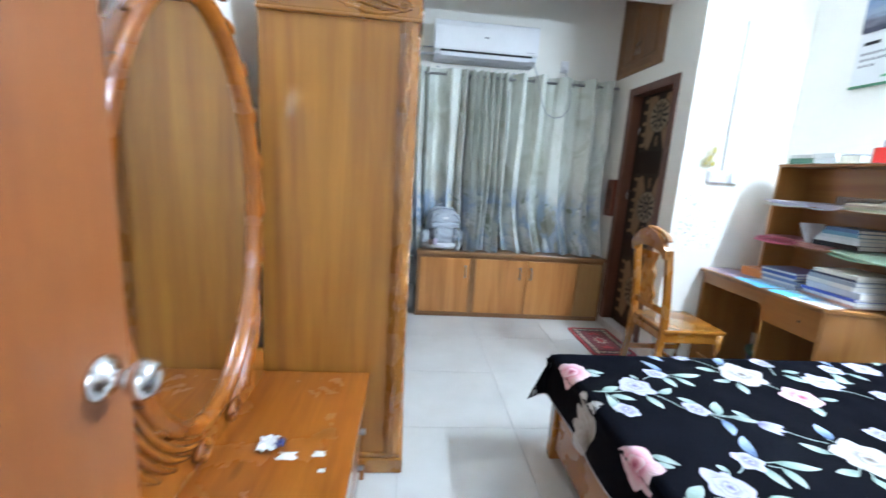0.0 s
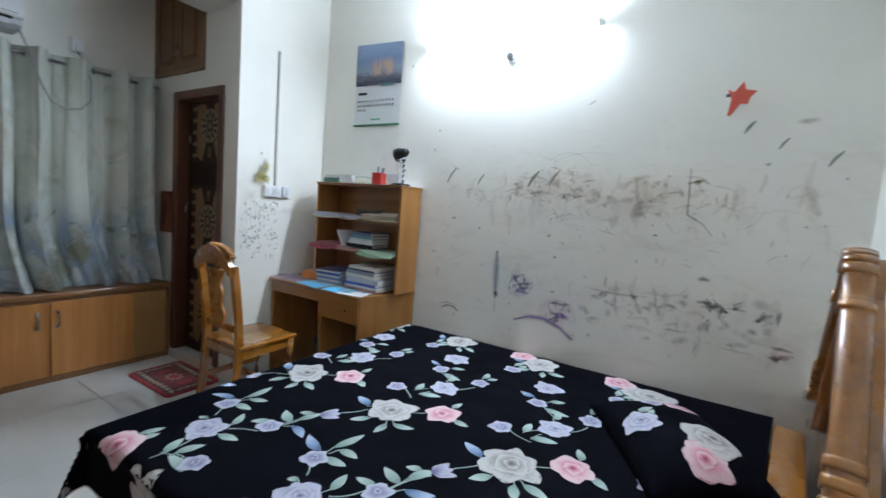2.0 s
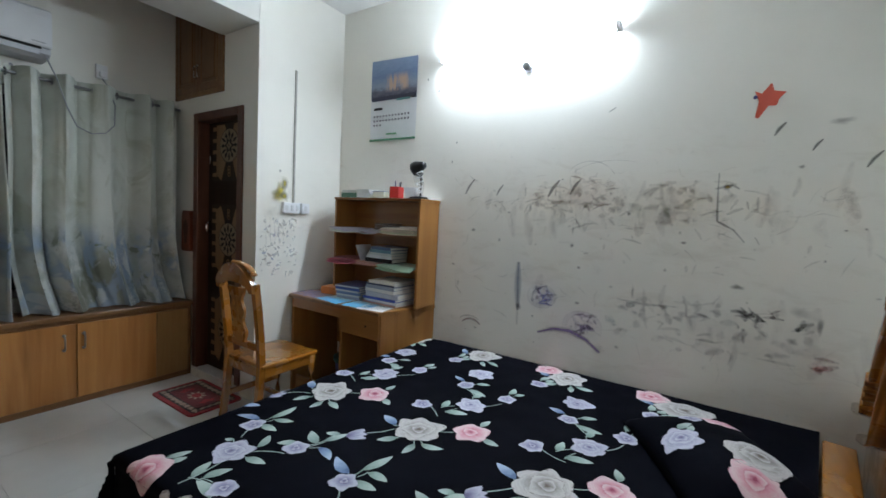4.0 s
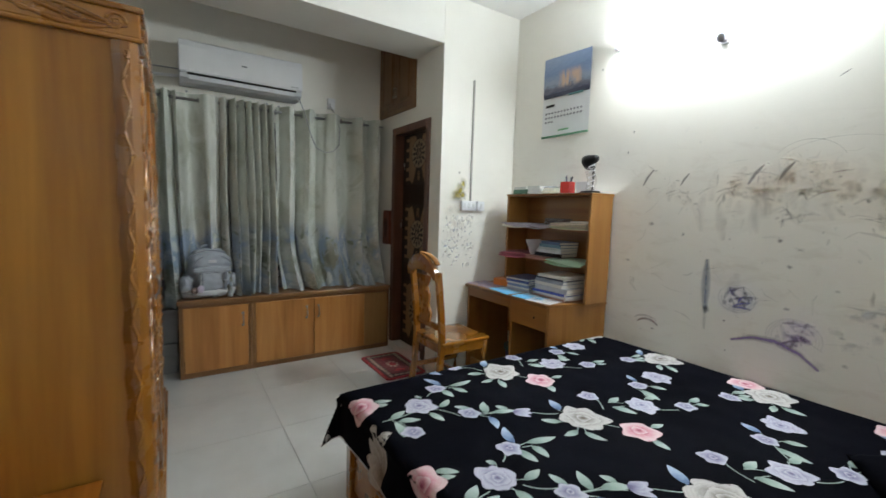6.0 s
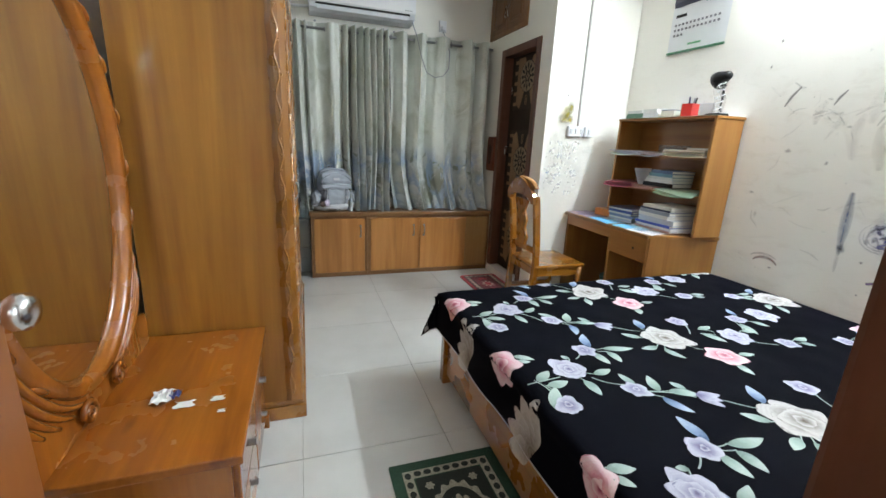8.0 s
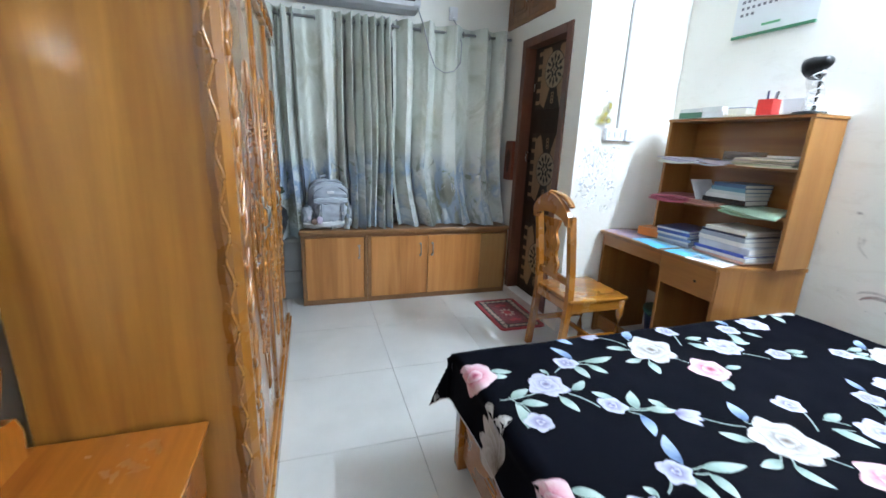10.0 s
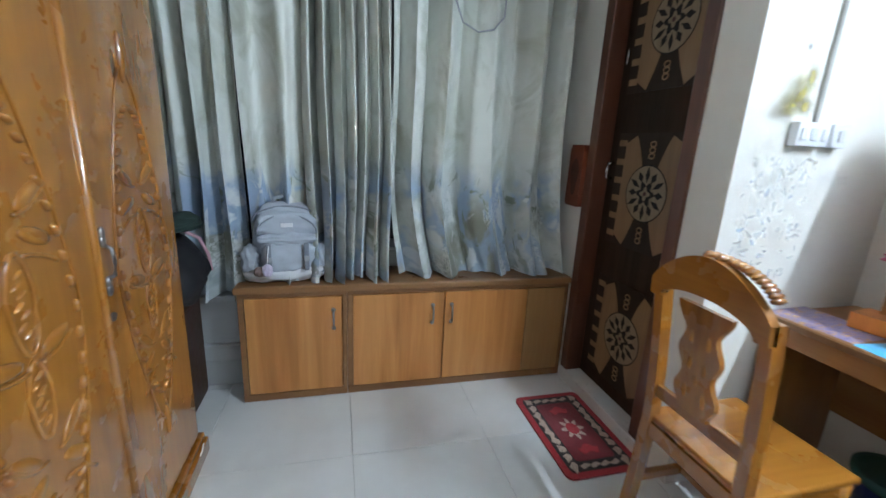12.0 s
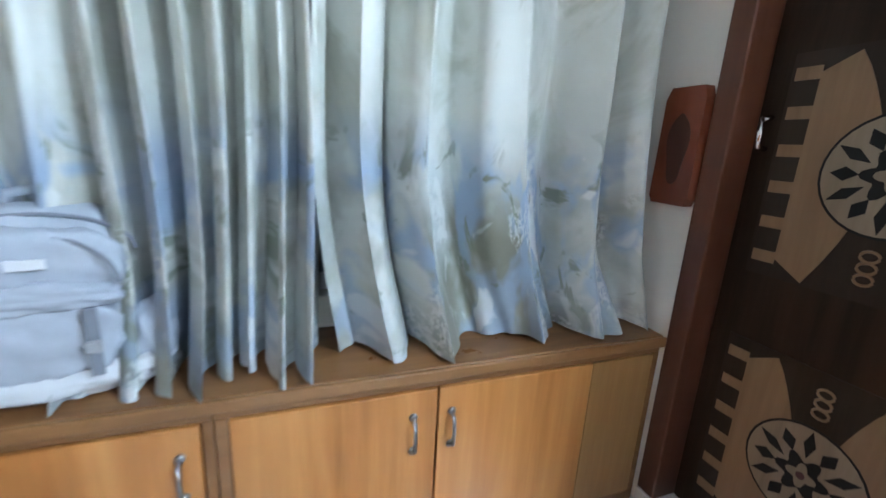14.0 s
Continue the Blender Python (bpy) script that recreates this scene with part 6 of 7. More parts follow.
for x, z in ((0.10, 2.262), (0.70, 2.262), (0.80, 2.252)):
    o = obj("wall_plug", tube([(x, BACK - 0.004, z), (x, BACK + 0.002, z)], 0.010, 10), GREY_PLASTIC)
    tagged(o, "dark plugged screw hole in the wall", "wall plug", "screw holes under the air conditioner")

# ---- calendar ----
cal = based("wall_calendar", "wall calendar with a city photo over a white date sheet", "calendar", (RIGHT, 2.56, 2.3))
KX = RIGHT - 0.014


def cal_sheet(y0, y1, z0, z1, x):
    return sheet(8, 10, lambda u, v: (x + 0.006 * math.sin(3 * u + 2 * v) * (1 - v), y0 + (y1 - y0) * u, z0 + (z1 - z0) * v - 0.02 * (0.5 - u)))


CITY, nt, b = graph("calendar_photo")
v = coords(nt)
sep = nt.nodes.new("ShaderNodeSeparateXYZ")
link(nt, v, sep.inputs[0])
zz = maths(nt, "MULTIPLY", maths(nt, "SUBTRACT", sep.outputs[2], 2.30), 3.3)
wob_ = maths(nt, "ADD", zz, maths(nt, "MULTIPLY", maths(nt, "SUBTRACT", noise_tex(nt, coords(nt, (1, 2, 5)), 9, 5), 0.5), 0.35))
col = ramp(nt, wob_, [(0.05, (0.03, 0.035, 0.07)), (0.20, (0.10, 0.10, 0.14)), (0.35, (0.22, 0.27, 0.36)), (0.6, (0.13, 0.19, 0.34)), (0.95, (0.22, 0.30, 0.46))])
tow = noise_tex(nt, coords(nt, (1, 9, 1.5)), 4, 3)
mid = ramp(nt, zz, [(0.18, (0,) * 3), (0.28, (1,) * 3), (0.5, (1,) * 3), (0.66, (0,) * 3)])
yc_ = ramp(nt, maths(nt, "ABSOLUTE", maths(nt, "SUBTRACT", sep.outputs[1], 2.52)), [(0.07, (1,) * 3), (0.13, (0,) * 3)])
col = mix(nt, maths(nt, "MULTIPLY", maths(nt, "MULTIPLY", ramp(nt, tow, [(0.42, (0,) * 3), (0.52, (1,) * 3)]), mid), yc_), col, (0.50, 0.33, 0.24))
link(nt, col, b.inputs["Base Color"])
b.inputs["Roughness"].default_value = 0.3
part("photo_sheet", cal_sheet(2.335, 2.785, 2.30, 2.60, KX - 0.002), CITY, cal, "photo of a lit building under a blue sky", True)
dates = part("date_sheet", cal_sheet(2.335, 2.785, 1.998, 2.302, KX), PRINTED, cal, "white date sheet", True)
part("backing", cal_sheet(2.338, 2.782, 2.0, 2.595, KX + 0.006), PRINTED, cal)
part("dark_band", box(KX - 0.007, KX - 0.004, 2.345, 2.775, 2.296, 2.325), plain("band_navy", (0.02, 0.02, 0.05), 0.4), cal)
part("green_strip", box(KX - 0.008, KX + 0.004, 2.335, 2.785, 1.988, 2.002, 0.001), plain("strip_green", (0.05, 0.20, 0.10), 0.4), cal)
bm = bmesh.new()
for i in range(3):
    for j in range(12 if i < 2 else 3):
        y = 2.74 - 0.031 * j
        box(KX - 0.010, KX - 0.0065, y - 0.007, y + 0.007, 2.17 - 0.034 * i, 2.184 - 0.034 * i, bm=bm)
tagged(part("date_figures", bm, plain("figure_grey", (0.16, 0.16, 0.18), 0.6), dates), kind="stuff")
part("month_bar", box(KX - 0.010, KX - 0.0065, 2.66, 2.745, 2.225, 2.243), BLACK_PLASTIC, dates)
part("title_bar", box(KX - 0.0105, KX - 0.0065, 2.39, 2.52, 2.283, 2.297), plain("teal_print", (0.10, 0.25, 0.25), 0.5), dates)
part("footer_bar", box(KX - 0.010, KX - 0.0065, 2.51, 2.61, 2.03, 2.042), plain("green_print", (0.12, 0.35, 0.18), 0.5), dates)

# ---- switches on the pier ----
sw = based("switch_box", "white surface-mounted switch and socket boxes with a conduit", "switch box", (2.09, PIER, 1.42))
for x0, x1 in ((1.985, 2.128), (2.145, 2.218)):
    bx = part("box", box(x0, x1, PIER - 0.034, PIER - 0.001, 1.385, 1.465, 0.004), WHITE_PLASTIC, sw)
    n = 3 if x1 - x0 > 0.1 else 1
    for k in range(n):
        xx = x0 + (x1 - x0) * (k + 0.5) / n
        part("rocker", box(xx - 0.012, xx + 0.012, PIER - 0.040, PIER - 0.033, 1.405, 1.445, 0.003), plain("rocker_white", (0.68, 0.69, 0.70), 0.3, 0, 0.02), bx)
part("screw_hole", tube([(2.19, PIER - 0.036, 1.425), (2.19, PIER - 0.033, 1.425)], 0.006, 8), BLACK_PLASTIC, sw)
part("conduit", box(2.078, 2.094, PIER - 0.012, PIER - 0.001, 1.465, 2.45, 0.003), plain("conduit_grey", (0.38, 0.37, 0.33), 0.6), sw, "slim grey cable conduit")

# ---- marks on the walls ----
MARKS = {}


def chalk(c, cover=0.5):
    """Pencil, paint or grime rubbed on the wall: broken, uneven cover."""
    k = (c, cover)
    if k not in MARKS:
        m, nt, b = graph("wall_mark_" + str(len(MARKS)))
        v = coords(nt)
        link(nt, ramp(nt, noise_tex(nt, v, 40, 4), [(0.3, tuple(x * 0.85 for x in c)), (0.7, c)]), b.inputs["Base Color"])
        b.inputs["Roughness"].default_value = 0.7
        uvm = nt.nodes.new("ShaderNodeUVMap")
        sp = nt.nodes.new("ShaderNodeSeparateXYZ")
        link(nt, uvm.outputs[0], sp.inputs[0])
        edge_ = ramp(nt, sp.outputs[0], [(0.0, (1,) * 3), (0.35, (0.75,) * 3), (1.0, (0,) * 3)])
        grit = maths(nt, "ADD", noise_tex(nt, v, 38, 6, 0.75), maths(nt, "MULTIPLY", noise_tex(nt, v, 11, 4), 0.6))
        al = maths(nt, "MULTIPLY", edge_, ramp(nt, grit, [(max(0.02, 0.74 - cover * 0.62), (0,) * 3), (min(0.98, 1.10 - cover * 0.40), (1,) * 3)]))
        al = maths(nt, "MULTIPLY", al, 0.08 + 0.72 * cover * cover)
        link(nt, al, b.inputs["Alpha"])
        MARKS[k] = m
    return MARKS[k]


EAST, PIERW = bpy.data.objects["wall_east"], bpy.data.objects["wall_pier"]
mark_no = [0]


def on_wall(wall, a, z):
    d = 0.0012 + 0.00006 * mark_no[0]
    return (RIGHT - d, a, z) if wall is EAST else (a, PIER - d, z)


def stroke(wall, pts, w, c, cover=0.6, name="scribble"):
    """A drawn line of some width: pts in (along the wall, height)."""
    mark_no[0] += 1
    bm = bmesh.new()
    uv = bm.loops.layers.uv.new("UVMap")
    fine = []
    for i in range(len(pts) - 1):
        for k in range(5):
            f = k / 5
            fine.append((pts[i][0] * (1 - f) + pts[i + 1][0] * f, pts[i][1] * (1 - f) + pts[i + 1][1] * f))
    fine.append(pts[-1])
    rows = []
    for i, (a, z) in enumerate(fine):
        p, q = fine[max(0, i - 1)], fine[min(len(fine) - 1, i + 1)]
        d = math.hypot(q[0] - p[0], q[1] - p[1]) or 1
        nx, nz = -(q[1] - p[1]) / d, (q[0] - p[0]) / d
        t = i / (len(fine) - 1)
        ww = w / 2 * (0.45 + 0.7 * math.sin(math.pi * min(0.98, max(0.02, t))))
        rows.append([(bm.verts.new(on_wall(wall, a + s * nx * ww, z + s * nz * ww)), abs(s)) for s in (-1, 0, 1)])
    for r0, r1 in zip(rows, rows[1:]):
        for k in (0, 1):
            q = (r0[k], r1[k], r1[k + 1], r0[k + 1])
            fc = bm.faces.new([v_[0] for v_ in q])
            for lp, v_ in zip(fc.loops, q):
                lp[uv].uv = (v_[1] * 0.8, 0)
    part(name, bm, chalk(c, cover), wall)


def blot(wall, a, z, ra, rz, c, cover=0.5, seed=0, name="stain"):
    """An uneven patch of paint or grime."""
    mark_no[0] += 1
    r = random.Random(seed + 5)
    bm = bmesh.new()
    uv = bm.loops.layers.uv.new("UVMap")
    n, ph = 22, r.random() * 20
    cen = bm.verts.new(on_wall(wall, a, z))
    ring = []
    for i in range(n):
        t = 2 * math.pi * i / n
        k = 1 + 0.55 * noise.noise((2 * math.cos(t) + ph, 2 * math.sin(t), ph))
        ring.append(bm.verts.new(on_wall(wall, a + ra * k * math.cos(t), z + rz * k * math.sin(t))))
    for i in range(n):
        fc = bm.faces.new((cen, ring[i], ring[(i + 1) % n]))
        for lp, u in zip(fc.loops, (0, 1, 1)):
            lp[uv].uv = (u, 0)
    part(name, bm, chalk(c, cover), wall)


K, GR, BRN, PUR, RD, BL, YE, GRN = (0.02, 0.02, 0.025), (0.22, 0.21, 0.21), (0.25, 0.13, 0.06), (0.30, 0.13, 0.52), (0.55, 0.09, 0.11), (0.12, 0.14, 0.58), (0.50, 0.33, 0.06), (0.10, 0.14, 0.10)


def arc(cy_, cz, ra, rz, t0, t1, n=10):
    return [(cy_ + ra * math.cos(radians(t0 + (t1 - t0) * i / n)), cz + rz * math.sin(radians(t0 + (t1 - t0) * i / n))) for i in range(n + 1)]


for y, z, l, w, c in ((1.85, 1.63, 0.05, 0.016, K), (1.62, 1.61, 0.035, 0.014, K), (1.26, 1.62, 0.05, 0.022, GR), (1.13, 1.63, 0.045, 0.02, GR), (0.20, 1.90, 0.03, 0.016, GRN), (-0.13, 1.75, 0.035, 0.014, GRN), (0.06, 1.82, 0.025, 0.012, GR)):
    stroke(EAST, [(y + l * 0.6, z - l), (y + l * 0.1, z), (y - l * 0.7, z + l)], w, c, 0.95)
for y, z, ra, rz, c, cv in ((1.40, 1.50, 0.012, 0.035, K, 0.8), (0.38, 1.63, 0.02, 0.018, YE, 1.0), (1.44, 0.86, 0.022, 0.03, K, 1.0), (0.07, 0.91, 0.025, 0.02, K, 0.8), (-0.02, 1.0, 0.014, 0.04, K, 0.8), (-0.01, 1.92, 0.05, 0.018, GR, 0.7), (0.77, 1.05, 0.012, 0.04, YE, 0.7), (0.30, 1.14, 0.035, 0.014, GRN, 0.9), (0.93, 0.69, 0.04, 0.035, RD, 0.5), (1.60, 1.48, 0.05, 0.03, YE, 0.3), (0.65, 1.40, 0.02, 0.06, YE, 0.3), (1.90, 0.96, 0.012, 0.03, RD, 0.5), (0.45, 0.98, 0.22, 0.10, GR, 0.22), (0.30, 0.85, 0.20, 0.10, GR, 0.20), (0.60, 1.55, 0.30, 0.12, (0.66, 0.46, 0.28), 0.35), (1.05, 1.58, 0.35, 0.10, (0.68, 0.46, 0.26), 0.4), (0.75, 1.45, 0.30, 0.09, (0.62, 0.48, 0.34), 0.35), (0.05, 1.05, 0.05, 0.03, GRN, 0.6)):
    blot(EAST, y, z, ra, rz, c, cv, int(y * 100 + z * 37))
stroke(EAST, [(1.455, 1.15), (1.45, 1.0), (1.445, 0.86)], 0.045, (0.18, 0.26, 0.48), 0.8)
stroke(EAST, [(1.445, 0.86), (1.44, 0.74)], 0.02, GR, 0.45)
stroke(EAST, [(0.42, 1.70), (0.415, 1.55), (0.41, 1.46), (0.34, 1.42), (0.29, 1.36)], 0.012, GRN, 0.8)
stroke(EAST, [(0.43, 1.62), (0.36, 1.64), (0.33, 1.62)], 0.014, K, 0.8)
for k in range(3):
    stroke(EAST, arc(1.29, 0.95, 0.06 + 0.015 * k, 0.05 + 0.012 * k, 40 * k, 330 + 40 * k, 16), 0.010, BL, 0.5)
    stroke(EAST, arc(1.03, 0.80, 0.09 + 0.012 * k, 0.075 + 0.01 * k, -10, 200, 14), 0.012, PUR, 0.45)
stroke(EAST, [(1.30, 0.72), (1.20, 0.76), (1.10, 0.765), (1.00, 0.73), (0.92, 0.67)], 0.035, (0.36, 0.24, 0.55), 0.85)
stroke(EAST, arc(1.78, 0.66, 0.08, 0.06, 30, 150), 0.018, RD, 0.85)
stroke(EAST, arc(1.79, 0.69, 0.09, 0.05, 30, 140), 0.014, RD, 0.6)
stroke(EAST, [(0.85, 1.0), (0.70, 0.99), (0.55, 1.0)], 0.014, (0.3, 0.25, 0.33), 0.55)
stroke(EAST, [(0.97, 2.05), (0.93, 2.075)], 0.006, K, 0.9)
stroke(EAST, arc(1.05, 1.62, 0.16, 0.16, 40, 150), 0.005, GR, 0.6)
stroke(EAST, arc(0.92, 1.66, 0.25, 0.12, 20, 120), 0.005, GR, 0.5)
r_ = random.Random(21)


def scrub(a, z, ra, rz, c, n, w=0.01, cover=0.5):
    """A patch rubbed over with many short strokes."""
    for _ in range(n):
        t, q = r_.uniform(0, 6.28), math.sqrt(r_.random())
        ca, cz, an, l = a + ra * q * math.cos(t), z + rz * q * math.sin(t), r_.uniform(-0.9, 1.9), r_.uniform(0.012, 0.05)
        stroke(EAST, [(ca - l * math.cos(an), cz - l * math.sin(an) * 0.6), (ca, cz + 0.1 * l), (ca + l * math.cos(an), cz + l * math.sin(an) * 0.6)], w * r_.uniform(0.6, 1.6), c, cover * r_.uniform(0.7, 1.2))


for k in range(60):
    # washed streaks of old crayon
    y, z = r_.uniform(-0.2, 1.75), r_.choice((r_.uniform(0.75, 1.1), r_.uniform(1.35, 1.65), r_.uniform(1.4, 1.62)))
    l = r_.uniform(0.03, 0.11)
    c = r_.choice(((0.72, 0.42, 0.20), (0.74, 0.46, 0.20), (0.72, 0.48, 0.28), (0.48, 0.46, 0.44), (0.44, 0.48, 0.45), (0.70, 0.36, 0.18))) if z > 1.2 else r_.choice(((0.42, 0.42, 0.44), (0.46, 0.44, 0.46), (0.40, 0.43, 0.40), (0.50, 0.42, 0.40)))
    stroke(EAST, [(y + r_.uniform(-0.04, 0.04), z - l), (y, z), (y + r_.uniform(-0.03, 0.03), z + l)], r_.uniform(0.02, 0.06), c, r_.uniform(0.2, 0.42), "streak")
for y, z, q in ((0.26, 1.01, 0.030), (0.20, 0.99, 0.024), (0.15, 1.02, 0.020), (0.05, 0.99, 0.022)):
    scrub(y, z, q, q, K, 5, 0.016, 0.6)
scrub(1.01, 1.535, 0.05, 0.05, BRN, 8, 0.014, 0.5)
scrub(1.09, 1.41, 0.08, 0.04, GR, 14, 0.012, 0.42)
scrub(1.22, 1.55, 0.16, 0.09, (0.66, 0.38, 0.18), 18, 0.022, 0.5)
scrub(0.80, 1.55, 0.45, 0.13, (0.80, 0.52, 0.24), 46, 0.030, 0.5)
scrub(0.60, 1.30, 0.60, 0.12, (0.66, 0.50, 0.30), 22, 0.012, 0.45)
scrub(1.29, 0.95, 0.07, 0.06, (0.20, 0.20, 0.60), 24, 0.016, 0.75)
scrub(1.03, 0.82, 0.09, 0.06, PUR, 22, 0.018, 0.65)
scrub(-0.02, 0.83, 0.05, 0.03, (0.40, 0.06, 0.10), 12, 0.018, 0.6)
scrub(0.45, 0.96, 0.34, 0.12, (0.40, 0.43, 0.46), 26, 0.012, 0.5)
scrub(0.22, 1.0, 0.05, 0.03, K, 6, 0.02, 0.65)
scrub(0.45, 0.90, 0.45, 0.14, (0.38, 0.46, 0.54), 40, 0.030, 0.45)
scrub(0.95, 1.56, 0.75, 0.14, (0.72, 0.52, 0.24), 44, 0.012, 0.6)
scrub(1.05, 1.50, 0.60, 0.15, (0.66, 0.36, 0.40), 16, 0.007, 0.6)
scrub(0.35, 1.50, 0.28, 0.14, (0.45, 0.42, 0.38), 14, 0.006, 0.5)
for k in range(85):
    y, z = r_.uniform(-0.22, 1.95), r_.choice((r_.uniform(0.70, 1.12), r_.uniform(1.25, 1.72), r_.uniform(1.35, 1.70)))
    l, a = r_.uniform(0.015, 0.09), r_.uniform(0, math.pi)
    c = r_.choice(((0.48, 0.46, 0.42), (0.40, 0.40, 0.42), (0.55, 0.36, 0.22), (0.68, 0.36, 0.14), (0.72, 0.50, 0.16), (0.30, 0.36, 0.32), (0.46, 0.34, 0.62), (0.62, 0.34, 0.34)))
    stroke(EAST, [(y - l * math.cos(a), z - l * 0.7 * math.sin(a)), (y + r_.uniform(-0.02, 0.02), z + r_.uniform(-0.02, 0.02)), (y + l * math.cos(a), z + l * 0.7 * math.sin(a))], r_.uniform(0.004, 0.014), c, r_.uniform(0.2, 0.5))
for k in range(45):
    y, z = r_.uniform(-0.2, 1.95), r_.uniform(0.65, 1.75)
    q = r_.uniform(0.004, 0.014)
    blot(EAST, y, z, q * r_.uniform(0.8, 2), q, r_.choice((K, GR, GR, BRN)), r_.uniform(0.6, 0.95), k)
for y, z in ((2.22, 2.39), (1.95, 1.93), (2.12, 2.30), (2.07, 2.28), (1.98, 1.80)):
    blot(EAST, y, z, 0.008, 0.012, K, 0.95, int(y * 90), "nail_hole")
# pier: yellow splash, flaking patch, smears
for x, z, ra, rz, cv in ((1.955, 1.545, 0.05, 0.08, 1.0), (1.985, 1.60, 0.035, 0.06, 1.0), (1.935, 1.51, 0.07, 0.04, 0.9), (1.985, 1.51, 0.04, 0.04, 1.0)):
    blot(PIERW, x, z, ra, rz, (0.36, 0.29, 0.015), cv, int(x * 500 + z * 91))
blot(PIERW, 1.87, 1.38, 0.07, 0.06, (0.50, 0.42, 0.22), 0.5, 3)
blot(PIERW, 1.945, 1.69, 0.011, 0.012, K, 1.0, 4, "nail_hole")
for k in range(16):
    x, z = r_.uniform(1.81, 2.10), r_.uniform(0.92, 1.34)
    blot(PIERW, x, z, r_.uniform(0.004, 0.03), r_.uniform(0.004, 0.012), r_.choice((GR, (0.45, 0.43, 0.38), (0.30, 0.33, 0.36))), r_.uniform(0.4, 0.75), 200 + k)
for k in range(110):
    x, z, l, an = r_.uniform(1.80, 2.10), 1.34 - 0.42 * r_.random() ** 1.3, r_.uniform(0.005, 0.022), r_.uniform(0, math.pi)
    c = r_.choice(((0.90, 0.90, 0.89), (0.90, 0.90, 0.89), (0.55, 0.53, 0.47), (0.34, 0.36, 0.38), (0.40, 0.52, 0.68), (0.62, 0.58, 0.46)))
    stroke(PIERW, [(x - l * math.cos(an), z - l * math.sin(an)), (x, z + r_.uniform(-0.006, 0.006)), (x + l * math.cos(an), z + l * math.sin(an))], r_.uniform(0.005, 0.022), c, r_.uniform(0.6, 0.9), "flaking_paint")
blot(PIERW, 2.18, 1.28, 0.10, 0.035, (0.50, 0.56, 0.74), 0.45, 9)
blot(PIERW, 1.93, 1.24, 0.05, 0.03, (0.35, 0.47, 0.66), 0.5, 12)
for k in range(5):
    stroke(PIERW, [(1.83 + 0.035 * k, 1.36 - 0.004 * k), (1.84 + 0.035 * k, 1.12 + 0.03 * (k % 3))], 0.006, (0.45, 0.44, 0.40), 0.6)

star = based("paper_star", "red cut-paper flower stuck on the wall", "paper cut-out", (RIGHT, 0.26, 2.04))
ol = [(0.050, 0.045), (0.022, 0.030), (-0.012, 0.078), (-0.024, 0.040), (-0.070, 0.030), (-0.045, 0.000), (-0.038, -0.030), (-0.008, -0.028), (0.026, -0.085), (0.040, -0.080), (0.030, -0.005)]
part("cutout", flat(ol, RIGHT - 0.003, 0.26, 2.04, 0.0015), plain("star_red", (0.62, 0.10, 0.06), 0.6), star)
part("pin", flat(circle(0.009, 14), RIGHT - 0.005, 0.305, 2.055, 0.002), plain("pin_blue", (0.04, 0.04, 0.16), 0.4), star, "dark blue dot")

# ---- backpack ----
pack = thing("backpack", "pale grey-blue school backpack leaning on the curtain", "backpack", "", (0.225, 4.125, 0.626), 8)
BAG = plain("bag_nylon", (0.40, 0.44, 0.50), 0.65, 0, 0.08, 12, 0.25)
BAG_D = plain("bag_nylon_shadow", (0.20, 0.22, 0.26), 0.65, 0, 0.08, 12, 0.2)
BAG_W = plain("bag_white_trim", (0.62, 0.64, 0.66), 0.6, 0, 0.06, 12, 0.1)


def puff(w, d, h, cx, cy, cz, p=3.0, wob=0.006, seed=1.0, taper=0.0):
    """A stuffed, rounded block."""
    bm = bmesh.new()
    bmesh.ops.create_cube(bm, size=2)
    bmesh.ops.subdivide_edges(bm, edges=bm.edges, cuts=9, use_grid_fill=True)
    for v in bm.verts:
        q = v.co
        n = (abs(q.x) ** p + abs(q.y) ** p + abs(q.z) ** p) ** (1 / p)
        q = q / n
        s = 1 - taper * (q.z * 0.5 + 0.5)
        k = wob * noise.noise(q * 2.6 + Vector((seed, 0, 0)))
        v.co = Vector((cx + q.x * (w / 2 * s + k), cy + q.y * (d / 2 + k), cz + q.z * (h / 2 + k)))
    return bm


part("main_body", puff(0.33, 0.17, 0.385, 0, 0.03, 0.195, 3.4, 0.012, 1, 0.16), BAG, pack, "", True)
part("base", puff(0.42, 0.20, 0.085, 0, 0.0, 0.043, 2.8, 0.02, 2), BAG_W, pack, "pale flared base", True)
part("top_pocket", puff(0.285, 0.07, 0.13, 0, -0.055, 0.285, 3.2, 0.012, 3, 0.1), BAG, pack, "", True)
part("front_pocket", puff(0.25, 0.085, 0.165, 0, -0.065, 0.14, 3.2, 0.014, 4), BAG, pack, "", True)
part("pocket_flap", puff(0.27, 0.05, 0.055, 0, -0.085, 0.225, 2.8, 0.01, 5), BAG, pack, "", True)
for s in (-1, 1):
    part("side_pocket", puff(0.09, 0.14, 0.16, s * 0.165, 0.0, 0.10, 2.6, 0.016, 6 + s), BAG, pack, "", True)
    st = part("strap", box(s * 0.085 - 0.011, s * 0.085 + 0.011, -0.124, -0.118, 0.07, 0.21, 0.002), BAG_D, pack)
    part("buckle", box(s * 0.085 - 0.014, s * 0.085 + 0.014, -0.132, -0.120, 0.12, 0.145, 0.003), GREY_PLASTIC, st)
